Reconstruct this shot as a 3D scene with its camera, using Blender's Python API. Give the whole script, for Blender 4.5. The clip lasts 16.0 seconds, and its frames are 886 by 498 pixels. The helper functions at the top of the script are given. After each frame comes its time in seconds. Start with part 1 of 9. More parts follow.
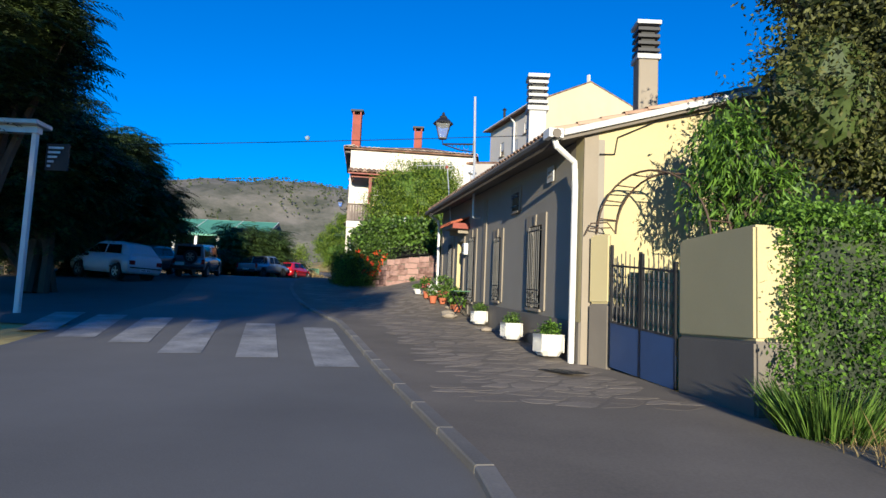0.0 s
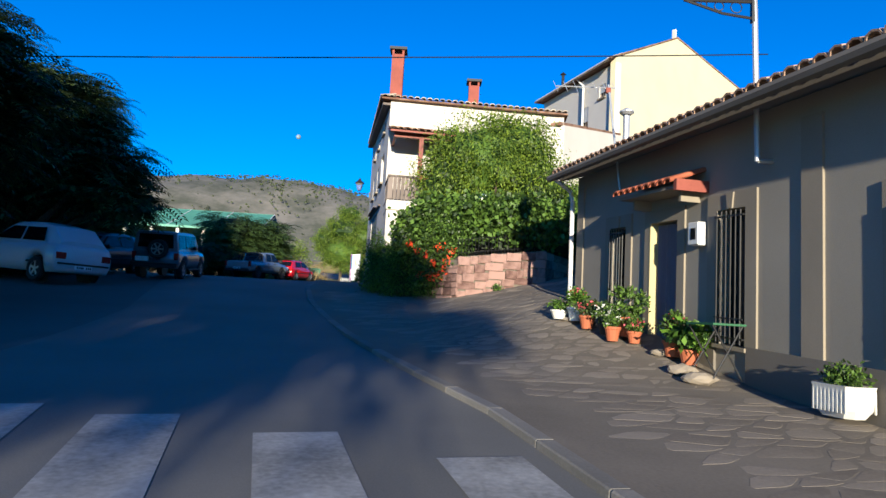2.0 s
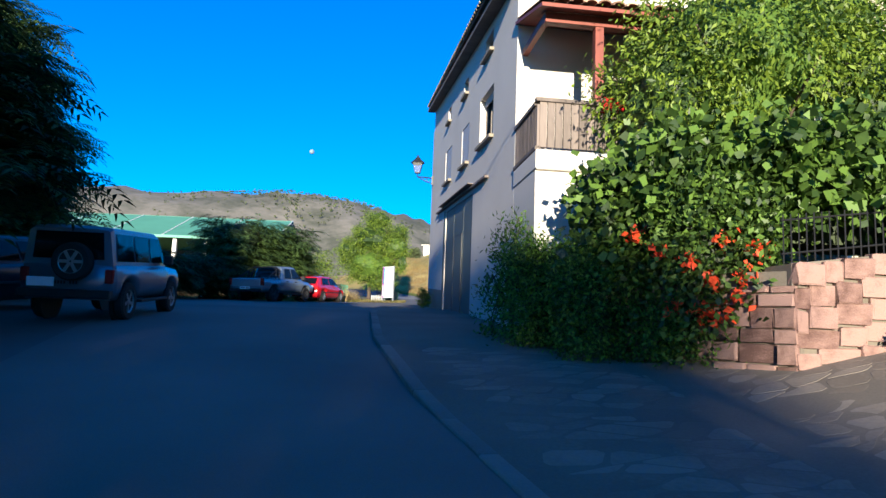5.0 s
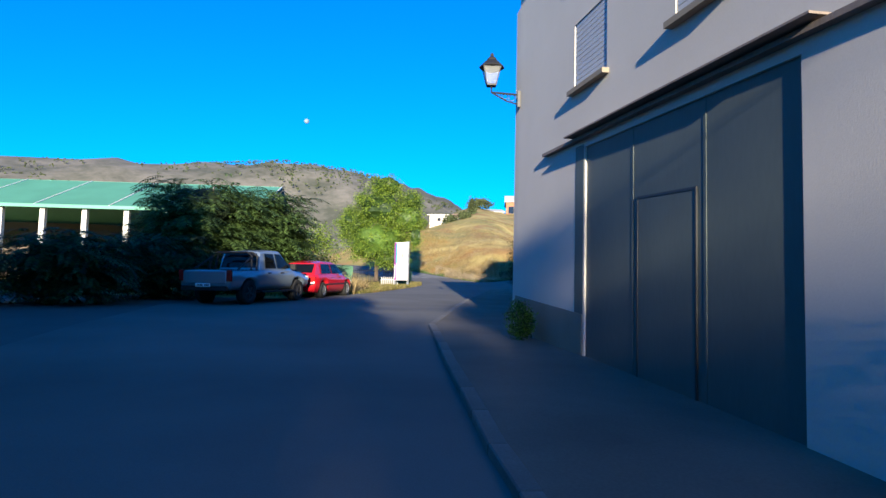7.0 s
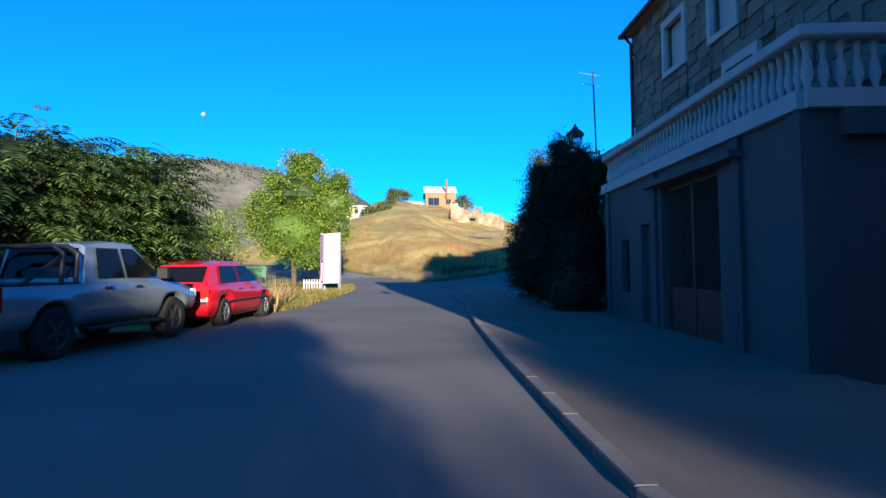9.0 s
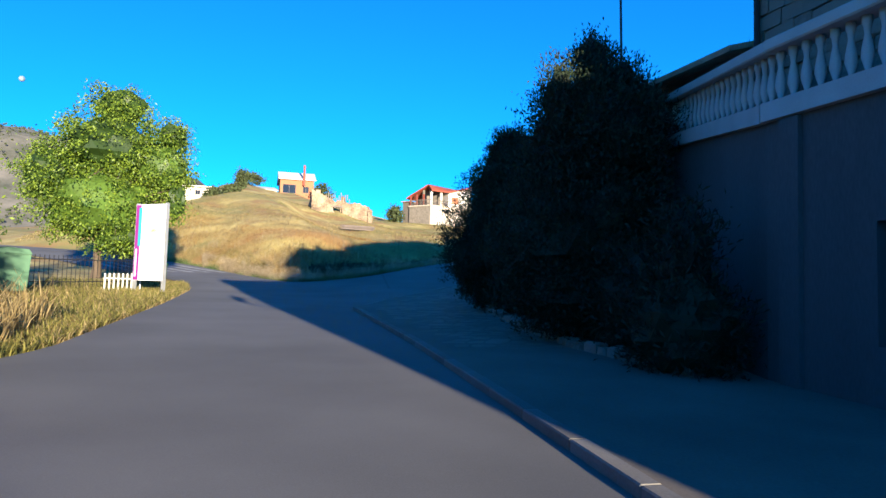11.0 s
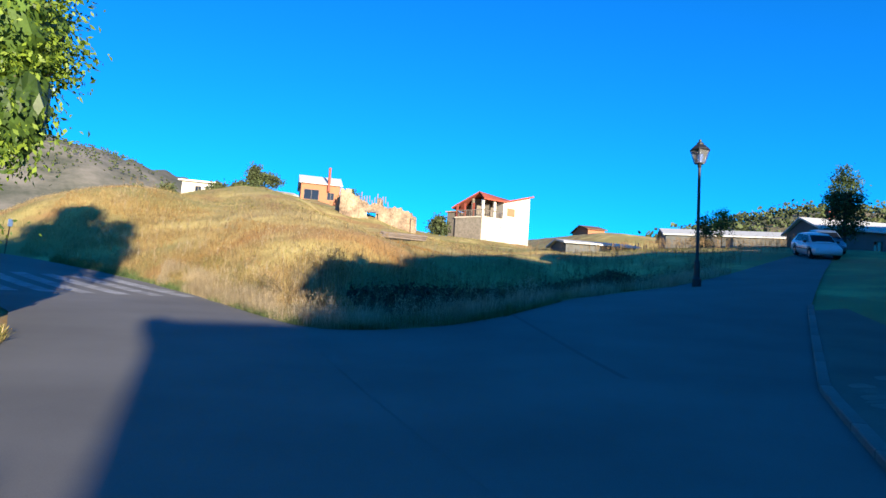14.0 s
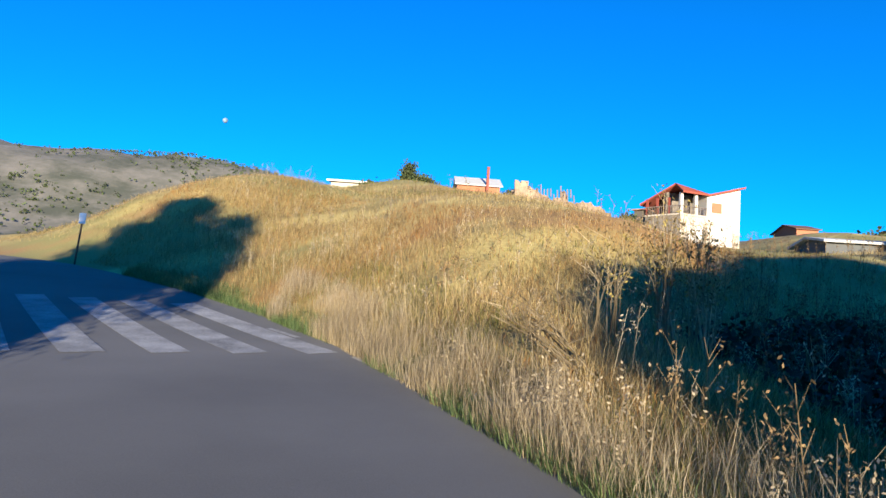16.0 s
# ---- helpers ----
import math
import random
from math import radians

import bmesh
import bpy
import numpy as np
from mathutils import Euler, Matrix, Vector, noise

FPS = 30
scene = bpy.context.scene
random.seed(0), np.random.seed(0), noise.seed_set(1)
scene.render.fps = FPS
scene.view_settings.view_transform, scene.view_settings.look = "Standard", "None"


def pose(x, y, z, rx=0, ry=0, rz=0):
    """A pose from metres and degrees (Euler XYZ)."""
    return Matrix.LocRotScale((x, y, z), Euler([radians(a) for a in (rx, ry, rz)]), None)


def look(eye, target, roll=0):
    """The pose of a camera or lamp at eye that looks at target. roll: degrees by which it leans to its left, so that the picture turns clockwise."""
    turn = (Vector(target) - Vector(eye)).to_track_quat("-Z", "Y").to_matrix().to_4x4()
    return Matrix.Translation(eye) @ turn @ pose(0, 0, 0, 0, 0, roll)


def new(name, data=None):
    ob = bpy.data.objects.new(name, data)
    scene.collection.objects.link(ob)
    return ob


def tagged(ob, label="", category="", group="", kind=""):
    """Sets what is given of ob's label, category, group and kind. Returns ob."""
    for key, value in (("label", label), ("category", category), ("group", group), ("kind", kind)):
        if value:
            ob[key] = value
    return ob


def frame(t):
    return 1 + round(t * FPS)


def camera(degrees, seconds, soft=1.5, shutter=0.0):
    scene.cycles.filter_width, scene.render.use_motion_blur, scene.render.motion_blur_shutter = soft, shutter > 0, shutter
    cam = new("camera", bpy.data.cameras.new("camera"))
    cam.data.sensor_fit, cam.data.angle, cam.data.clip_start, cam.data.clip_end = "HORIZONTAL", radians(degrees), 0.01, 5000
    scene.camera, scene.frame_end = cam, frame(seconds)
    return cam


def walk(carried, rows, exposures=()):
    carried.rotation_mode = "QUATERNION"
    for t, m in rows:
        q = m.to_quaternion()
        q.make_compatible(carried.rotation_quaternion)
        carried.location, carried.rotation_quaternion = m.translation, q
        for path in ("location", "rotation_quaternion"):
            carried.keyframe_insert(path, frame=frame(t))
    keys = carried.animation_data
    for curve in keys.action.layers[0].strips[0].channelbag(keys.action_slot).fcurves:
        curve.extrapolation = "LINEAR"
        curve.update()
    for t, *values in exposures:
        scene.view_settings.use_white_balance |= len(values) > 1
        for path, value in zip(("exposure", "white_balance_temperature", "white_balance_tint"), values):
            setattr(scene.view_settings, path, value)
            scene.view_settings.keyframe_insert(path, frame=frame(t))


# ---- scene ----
cam = camera(68.0, 16.0)
ROWS = [
    (0, -0.000, -0.000, 1.350, 0.00, 5.72, 2.45),
    (0.5, -0.824, 2.780, 1.494, -0.14, 5.83, 3.00),
    (1, -1.612, 5.277, 1.677, -0.29, 5.54, 2.97),
    (1.5, -2.326, 7.684, 1.802, -0.58, 8.65, 2.27),
    (2, -3.056, 9.752, 1.905, -0.89, 5.90, 3.21),
    (2.5, -3.588, 11.741, 2.051, -0.79, 5.90, 3.17),
    (3, -4.016, 13.609, 2.256, -0.47, 4.04, 3.01),
    (3.5, -4.485, 15.479, 2.378, -0.25, 6.89, 2.27),
    (4, -4.890, 17.328, 2.498, 0.08, 6.73, 2.64),
    (4.5, -5.346, 19.023, 2.592, 0.34, 6.92, 3.05),
    (5, -5.989, 20.893, 2.766, 0.42, 6.84, 2.15),
    (5.2, -6.205, 21.643, 2.872, 0.57, 6.55, 2.04),
    (7.3, -8.481, 33.355, 4.289, -0.19, 3.90, 1.11),
    (7.5, -8.734, 34.370, 4.375, -0.61, 3.75, 0.69),
    (8, -9.301, 37.010, 4.488, -1.86, 3.58, 0.55),
    (8.5, -9.645, 39.640, 4.553, -3.90, 3.79, -0.00),
    (9, -10.090, 42.538, 4.670, -7.99, 3.85, -0.24),
    (9.5, -10.305, 45.383, 4.754, -12.31, 3.85, -0.30),
    (10, -10.378, 48.116, 4.827, -16.82, 3.47, -0.47),
    (10.2, -10.349, 49.146, 4.873, -18.51, 3.37, -0.44),
    (12.3, -8.628, 62.233, 5.509, -22.68, 4.52, 2.89),
    (12.5, -8.429, 63.596, 5.556, -22.41, 4.81, 3.26),
    (13, -7.908, 67.194, 5.722, -21.68, 4.88, 3.30),
    (13.5, -7.547, 70.604, 5.833, -20.93, 5.19, 3.26),
    (14, -7.162, 74.061, 5.970, -19.45, 5.69, 3.68),
    (14.5, -6.766, 77.312, 6.107, -17.19, 5.53, 4.38),
    (15, -6.547, 80.921, 6.205, -14.40, 5.43, 4.23),
    (15.5, -6.698, 84.627, 6.402, -10.91, 5.94, 4.08),
    (16, -7.236, 88.252, 6.691, -6.92, 5.76, 3.91),
]


def heading(x, y, z, yaw, pitch, roll):
    a, b = radians(yaw), radians(pitch)
    return look((x, y, z), (x - math.sin(a) * math.cos(b), y + math.cos(a) * math.cos(b), z + math.sin(b)), roll)


EXPOSURE = [(0.0, 1.0, 6300, 8), (2.5, 1.22, 6300, 8), (5.0, 1.55, 6400, 9), (8.0, 1.66, 6600, 10), (12.5, 1.80, 6900, 10), (14.0, 1.64, 6800, 10), (16.0, 1.46, 6600, 10)]
walk(cam, [(t, heading(*row)) for t, *row in ROWS], EXPOSURE)


# ---- sky and sun ----
SUN_ELEV, SUN_AZ = 7.3, 1.9          # degrees: height, and turn of the light's way from +y towards -x
world = bpy.data.worlds.new("sky")
scene.world = world
world.use_nodes = True
wn = world.node_tree.nodes
sky = wn.new("ShaderNodeTexSky")
sky.sky_type = "NISHITA"
sky.sun_disc = False
sky.sun_elevation = radians(SUN_ELEV + 12)
sky.sun_rotation = radians(180 + SUN_AZ)
sky.air_density, sky.dust_density, sky.ozone_density = 1.0, 0.0, 4.0
hue = wn.new("ShaderNodeHueSaturation")
hue.inputs["Saturation"].default_value = 1.75
world.node_tree.links.new(sky.outputs[0], hue.inputs["Color"])
deep = wn.new("ShaderNodeMix")
deep.data_type, deep.blend_type = "RGBA", "MULTIPLY"
deep.inputs["Factor"].default_value = 1.0
deep.inputs[7].default_value = (0.40, 0.96, 1.32, 1)
world.node_tree.links.new(hue.outputs[0], deep.inputs[6])
world.node_tree.links.new(deep.outputs[2], wn["Background"].inputs["Color"])
wn["Background"].inputs["Strength"].default_value = 0.068
sun = new("sun", bpy.data.lights.new("sun", "SUN"))
sun.data.energy, sun.data.angle, sun.data.color = 5.0, radians(0.53), (1.0, 0.89, 0.69)
sun.matrix_world = look((0, 0, 60), (-math.sin(radians(SUN_AZ)), math.cos(radians(SUN_AZ)), 60 - math.tan(radians(SUN_ELEV))))

# ---- lie of the land ----
PY = [-400, -60, -20, 0, 5.3, 9.75, 13.6, 17.3, 20.9, 27.8, 33.3, 37, 42.5, 48, 55, 62.2, 70.6, 77, 81, 84.6, 88, 98, 103, 110, 118, 140, 400]
PZ = [-6, -2.6, -0.9, 0, 0.33, 0.56, 0.91, 1.15, 1.42, 2.2, 2.8, 3.05, 3.30, 3.5, 3.82, 4.16, 4.48, 4.72, 4.88, 5.08, 5.34, 5.95, 6.55, 7.5, 8.1, 9.3, 14]
_ys = np.arange(-80, 160, 0.5)
_zs = np.interp(_ys, PY, PZ)
for _ in range(3):
    _zs[3:-3] = np.convolve(_zs, np.ones(7) / 7, "same")[3:-3]


def smooth(a, b, v):
    u = np.clip((v - a) / (b - a), 0, 1)
    return u * u * (3 - 2 * u)


def profile(y):
    return np.where((y > -75) & (y < 155), np.interp(y, _ys, _zs), np.interp(y, PY, PZ))


def border(x):
    """The y at which the field begins, beyond the roads."""
    return np.interp(x, [-60, -30, -19.4, -16.4, -13.7, -11.3, -9.4, -7.6, -6.85, -6.2, -5.5, -5.0, -4.5, -3.7, -3.0, -2.0, 0.0, 3.5, 9, 20, 40, 90], [138, 121, 113, 110.4, 107.6, 104.9, 102.2, 98.9, 96.7, 94.2, 91.4, 89.9, 89.0, 88.4, 88.15, 88.15, 89.2, 92.0, 94.0, 101, 113, 140])


def level(x, y):
    """Height of the ground, without kerbs."""
    x, y = np.asarray(x, float), np.asarray(y, float)
    z = profile(y)
    z = z + 0.22 * smooth(17, 24, y) * (1 - smooth(31, 38, y)) * np.clip(x + 3.3, 0, 9)
    z = z + 0.13 * smooth(66, 93, y) * np.clip(x + 5, 0, 40)
    into = np.clip(y - border(x), 0, None)
    s1 = np.interp(x, [-40, -24, -18, -3, 0, 3, 6, 20, 40], [0.04, 0.10, 0.22, 0.155, 0.13, 0.08, 0.035, 0.01, 0.0])
    s2 = np.interp(x, [-20, -8, 0, 5, 9, 15, 22, 36, 60], [0.05, 0.07, 0.115, 0.14, 0.145, 0.10, 0.085, 0.065, 0.02])
    field = s1 * np.clip(into, 0, 18) + s2 * np.clip(into - 18, 0, 36) + 0.02 * np.clip(into - 54, 0, 200)
    field = field + 0.045 * np.clip(into - 30, 0, 24) * (1 - smooth(-4, 8, x)) + 0.155 * np.clip(into - 56, 0, 42) * smooth(-22, -8, x) * (1 - smooth(20, 34, x))
    field = field + 8.0 * smooth(44, 66, x) * smooth(140, 186, y)
    field = field - (0.62 * smooth(-6.4, -3.8, x) + 0.75 * smooth(-3.6, -2.3, x)) * smooth(0.7, 2.8, into) * (1 - smooth(9, 16, into)) * (1 - smooth(12, 22, x))
    field = field - 0.85 * smooth(15, 25, into) * (1 - smooth(42, 52, into)) * smooth(-2, 3, x) * (1 - smooth(56, 70, x))
    field = field + 1.9 * np.exp(-(((x + 8.0) / 4.5) ** 2 + ((y - 137) / 11.0) ** 2))
    bump = 1.7 * np.exp(-(((x + 14) / 6.0) ** 2 + ((y - 121) / 8.0) ** 2))
    r, az = np.hypot(x, y), np.degrees(np.arctan2(x, y))
    crest = np.interp(az, [-90, -50, -33, -27, -22, -14, -8.6, -2.8, 0, 2, 6, 10, 90], [130, 142, 148, 159, 165, 182, 174, 146, 114, 92, 60, 38, 30])
    ridge = crest * np.exp(-(((r - 1080) / 330) ** 2)) * smooth(450, 900, r) * smooth(0, 60, y)
    right = 18 * np.exp(-(((r - 275) / 60) ** 2)) * smooth(20, 37, az) * smooth(150, 230, r)
    z = z + np.where(into > 0, field * smooth(-1, 4, into) + bump * smooth(0, 8, into), 0)
    return z + ridge + right


def lv(x, y):
    return float(level(x, y))


# ---- materials ----
def mat(name, base, rough=0.8, metal=0.0, spread=0.15, scale=3.0, fine=40.0, bump=0.15, tint=None, spec=0.4, island=0.0, thin=0.0, stretch=(1, 1, 1), per_object=0.0, depth=0.02, coat=0.0):
    """A surface with broad stains, fine grain and relief; island and per_object vary it from piece to piece; thin lets light through, as leaves do."""
    m = bpy.data.materials.new(name)
    m.use_nodes = True
    n, l = m.node_tree.nodes, m.node_tree.links
    b = n["Principled BSDF"]
    b.inputs["Roughness"].default_value, b.inputs["Metallic"].default_value = rough, metal
    b.inputs["Specular IOR Level"].default_value = spec
    b.inputs["Coat Weight"].default_value = coat
    tc, mp = n.new("ShaderNodeTexCoord"), n.new("ShaderNodeMapping")
    mp.inputs["Scale"].default_value = stretch
    l.new(tc.outputs["Object"], mp.inputs["Vector"])
    big, small = n.new("ShaderNodeTexNoise"), n.new("ShaderNodeTexNoise")
    big.inputs["Scale"].default_value, small.inputs["Scale"].default_value = scale, fine
    big.inputs["Detail"].default_value, small.inputs["Detail"].default_value = 7, 4
    for x in (big, small):
        l.new(mp.outputs[0], x.inputs["Vector"])

    def op(kind, a, b_):
        o = n.new("ShaderNodeMath")
        o.operation = kind
        for k, v in ((0, a), (1, b_)):
            if isinstance(v, (int, float)):
                o.inputs[k].default_value = v
            else:
                l.new(v, o.inputs[k])
        return o.outputs[0]

    fac = op("ADD", op("MULTIPLY", big.outputs["Fac"], 0.65), op("MULTIPLY", small.outputs["Fac"], 0.35))
    if island:
        g = n.new("ShaderNodeNewGeometry")
        fac = op("ADD", fac, op("MULTIPLY", op("SUBTRACT", g.outputs["Random Per Island"], 0.5), island))
    if per_object:
        g = n.new("ShaderNodeObjectInfo")
        fac = op("ADD", fac, op("MULTIPLY", op("SUBTRACT", g.outputs["Random"], 0.5), per_object))
    ramp = n.new("ShaderNodeValToRGB")
    e = ramp.color_ramp.elements
    lo = [c * (1 - spread) for c in base]
    hi = [min(1, c * (1 + spread)) for c in (tint or base)]
    e[0].color, e[1].color = (*lo, 1), (*hi, 1)
    e[0].position, e[1].position = 0.33, 0.67
    l.new(fac, ramp.inputs["Fac"])
    l.new(ramp.outputs["Color"], b.inputs["Base Color"])
    if bump:
        bp = n.new("ShaderNodeBump")
        bp.inputs["Strength"].default_value, bp.inputs["Distance"].default_value = bump, depth
        l.new(fac if not (island or per_object) else small.outputs["Fac"], bp.inputs["Height"])
        l.new(bp.outputs["Normal"], b.inputs["Normal"])
    if thin:
        t, mx = n.new("ShaderNodeBsdfTranslucent"), n.new("ShaderNodeMixShader")
        hs = n.new("ShaderNodeHueSaturation")
        hs.inputs["Value"].default_value = 1.5
        l.new(ramp.outputs["Color"], hs.inputs["Color"])
        l.new(hs.outputs[0], t.inputs["Color"])
        mx.inputs[0].default_value = thin
        l.new(b.outputs[0], mx.inputs[1])
        l.new(t.outputs[0], mx.inputs[2])
        l.new(mx.outputs[0], n["Material Output"].inputs["Surface"])
    return m


def glass(name, tint, rough=0.03):
    m = bpy.data.materials.new(name)
    m.use_nodes = True
    b = m.node_tree.nodes["Principled BSDF"]
    b.inputs["Base Color"].default_value = (*tint, 1)
    b.inputs["Roughness"].default_value = rough
    b.inputs["Specular IOR Level"].default_value = 0.6
    return m


M_ROAD = mat("asphalt", (0.136, 0.131, 0.122), 0.9, scale=0.35, fine=90, spread=0.22, bump=0.25, depth=0.01, spec=0.25)
M_PATCH = mat("asphalt_patch", (0.105, 0.10, 0.095), 0.9, scale=0.8, fine=90, spread=0.1, spec=0.25)
M_PAINT = mat("road_paint", (0.25, 0.245, 0.235), 0.85, scale=1.8, fine=22, spread=0.45)
M_JOINT = mat("mortar_bed", (0.140, 0.118, 0.094), 0.95, scale=0.7, fine=40, spread=0.25)
M_FLAG = mat("flagstone", (0.17, 0.14, 0.11), 0.85, scale=1.3, fine=25, spread=0.22, tint=(0.195, 0.163, 0.13), island=0.3, per_object=0.3, bump=0.15)
M_KERB = mat("kerb_concrete", (0.16, 0.148, 0.132), 0.9, scale=1.5, fine=40, spread=0.25, per_object=0.2)
M_EARTH = mat("dry_earth", (0.20, 0.135, 0.06), 0.95, scale=0.22, fine=5, spread=0.45, tint=(0.27, 0.205, 0.085), bump=0.6, depth=0.06)
M_CREAM = mat("cream_render", (0.44, 0.37, 0.20), 0.9, scale=0.7, fine=60, spread=0.06)
M_CREAM2 = mat("pale_cream_render", (0.48, 0.43, 0.30), 0.9, scale=0.7, fine=60, spread=0.06)
M_GREY = mat("grey_beige_render", (0.255, 0.228, 0.188), 0.92, scale=0.6, fine=70, spread=0.10, bump=0.3)
M_PLINTH = mat("dark_plinth_render", (0.14, 0.122, 0.102), 0.92, scale=0.9, fine=70, spread=0.16)
M_SURR = mat("window_surround", (0.23, 0.195, 0.15), 0.9, scale=1.2, fine=60, spread=0.1)
M_WHITE = mat("white_render", (0.55, 0.51, 0.46), 0.92, scale=0.5, fine=60, spread=0.07)
M_CONC = mat("grey_concrete", (0.085, 0.088, 0.09), 0.9, scale=0.7, fine=40, spread=0.25, stretch=(1, 1, 0.25))
M_CHALK = mat("white_concrete", (0.42, 0.42, 0.41), 0.85, scale=2, fine=60, spread=0.12)
M_STONE = mat("red_sandstone", (0.155, 0.08, 0.066), 0.92, scale=2.0, fine=22, spread=0.35, tint=(0.23, 0.14, 0.118), per_object=0.5, island=0.3, bump=0.6, depth=0.03)
M_RUBBLE = mat("rubble_stone", (0.165, 0.14, 0.115), 0.92, scale=3.0, fine=25, spread=0.35, per_object=0.5, island=0.4, bump=0.6, depth=0.03)
M_TILE = mat("roof_tile", (0.23, 0.115, 0.07), 0.9, scale=2.5, fine=30, spread=0.45, tint=(0.30, 0.19, 0.13), island=0.6, per_object=0.6)
M_BRICK = mat("chimney_brick", (0.23, 0.062, 0.045), 0.9, scale=2, fine=30, spread=0.2)
M_REDWOOD = mat("red_stained_wood", (0.20, 0.045, 0.03), 0.6, scale=3, fine=40, spread=0.25, stretch=(1, 1, 0.2))
M_GREYWOOD = mat("weathered_wood", (0.15, 0.12, 0.105), 0.8, scale=3, fine=40, spread=0.3, stretch=(1, 1, 0.15), per_object=0.4)
M_PALECONC = mat("pale_concrete", (0.22, 0.228, 0.23), 0.9, scale=0.7, fine=40, spread=0.3, stretch=(1, 1, 0.25))
M_GARAGE = mat("grey_steel_door", (0.075, 0.092, 0.085), 0.6, scale=0.8, fine=20, spread=0.12, stretch=(1, 1, 0.3))
M_BLUEGATE = mat("blue_painted_steel", (0.02, 0.045, 0.12), 0.5, spread=0.12)
M_IRON = mat("black_iron", (0.015, 0.015, 0.017), 0.5, spread=0.15)
M_RUST = mat("brown_iron", (0.07, 0.045, 0.03), 0.7, spread=0.25)
M_GALV = mat("galvanised_steel", (0.45, 0.46, 0.47), 0.45, 0.6, spread=0.1)
M_PIPE = mat("white_plastic", (0.62, 0.61, 0.58), 0.5, spread=0.05)
M_PANE = glass("window_glass", (0.012, 0.014, 0.018))
M_CARGLASS = glass("car_glass", (0.010, 0.012, 0.014))
M_SHUTTER = mat("pale_shutter", (0.42, 0.43, 0.45), 0.6, spread=0.05)
M_CURTAIN = mat("violet_grey_curtain", (0.16, 0.14, 0.17), 0.9, spread=0.1, scale=8, stretch=(6, 6, 0.3))
M_TERRA = mat("terracotta", (0.35, 0.10, 0.045), 0.8, spread=0.15)
M_PLANTER = mat("white_planter", (0.60, 0.58, 0.53), 0.7, spread=0.08, scale=4)
M_RED = mat("red_car_paint", (0.42, 0.008, 0.015), 0.25, spread=0.02, bump=0, coat=0.6)
M_SILVER = mat("silver_blue_paint", (0.22, 0.27, 0.32), 0.3, 0.5, spread=0.03, bump=0, coat=0.5)
M_WHITECAR = mat("white_car_paint", (0.45, 0.48, 0.52), 0.3, spread=0.02, bump=0, coat=0.5)
M_JEEP = mat("blue_grey_paint", (0.10, 0.14, 0.19), 0.3, 0.3, spread=0.03, bump=0, coat=0.4)
M_DARKCAR = mat("dark_car_paint", (0.02, 0.025, 0.04), 0.3, spread=0.03, bump=0, coat=0.4)
M_BLACK = mat("black_plastic", (0.012, 0.012, 0.013), 0.6, spread=0.1)
M_RUBBER = mat("tyre_rubber", (0.014, 0.014, 0.014), 0.85, spread=0.1)
M_RIM = mat("alloy_rim", (0.35, 0.36, 0.37), 0.35, 0.8, spread=0.05)
M_DARKRIM = mat("dull_steel_rim", (0.05, 0.05, 0.055), 0.6, 0.4, spread=0.1)
M_LAMPRED = mat("red_lens", (0.30, 0.012, 0.012), 0.2, spread=0.02, bump=0)
M_LENS = mat("clear_lens", (0.5, 0.52, 0.54), 0.15, spread=0.02, bump=0)
M_SIGNW = mat("white_panel", (0.72, 0.73, 0.75), 0.5, spread=0.02, bump=0)
M_PURPLE = mat("purple_panel", (0.22, 0.02, 0.20), 0.5, spread=0.03, bump=0)
M_TEAL = mat("teal_panel", (0.02, 0.30, 0.36), 0.5, spread=0.03, bump=0)
M_YELLOWISH = mat("pale_map_print", (0.70, 0.66, 0.40), 0.5, spread=0.03, bump=0)
M_GREENROOF = mat("green_sheet_roof", (0.09, 0.28, 0.20), 0.55, spread=0.12, scale=0.5)
M_GREENBIN = mat("green_plastic", (0.02, 0.10, 0.045), 0.55, spread=0.1)
M_BARK = mat("bark", (0.075, 0.055, 0.04), 0.95, scale=6, fine=40, spread=0.35, stretch=(1, 1, 0.2), bump=0.6)
M_WALNUT = mat("bright_leaf", (0.060, 0.122, 0.015), 0.55, scale=0.6, fine=9, spread=0.35, tint=(0.13, 0.185, 0.02), island=0.7, thin=0.3, bump=0)
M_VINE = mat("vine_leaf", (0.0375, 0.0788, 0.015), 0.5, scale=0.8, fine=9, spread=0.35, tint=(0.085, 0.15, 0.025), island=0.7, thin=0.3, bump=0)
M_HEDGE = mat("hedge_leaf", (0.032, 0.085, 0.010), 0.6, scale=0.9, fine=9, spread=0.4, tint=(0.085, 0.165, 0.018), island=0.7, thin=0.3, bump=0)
# dark foliage; its colour also stands in for shade inside crowns and under trees
M_DARK_SHADED_LEAF = mat("dark_and_shaded_leaf", (0.022, 0.040, 0.012), 0.6, scale=0.6, fine=9, spread=0.4, tint=(0.05, 0.075, 0.018), island=0.7, thin=0.2, bump=0)
M_OLIVE = mat("olive_leaf", (0.035, 0.045, 0.014), 0.7, scale=0.5, fine=9, spread=0.4, tint=(0.075, 0.08, 0.02), island=0.7, thin=0.25, bump=0)
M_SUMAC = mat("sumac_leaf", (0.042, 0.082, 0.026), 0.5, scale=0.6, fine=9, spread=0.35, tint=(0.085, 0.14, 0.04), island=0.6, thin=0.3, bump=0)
M_CYPRESS = mat("cypress_leaf", (0.014, 0.026, 0.010), 0.7, scale=0.8, fine=12, spread=0.4, island=0.6, thin=0.12, bump=0)
M_FLOWER = mat("orange_flower", (0.78, 0.085, 0.028), 0.6, spread=0.15, island=0.5, thin=0.2, bump=0)
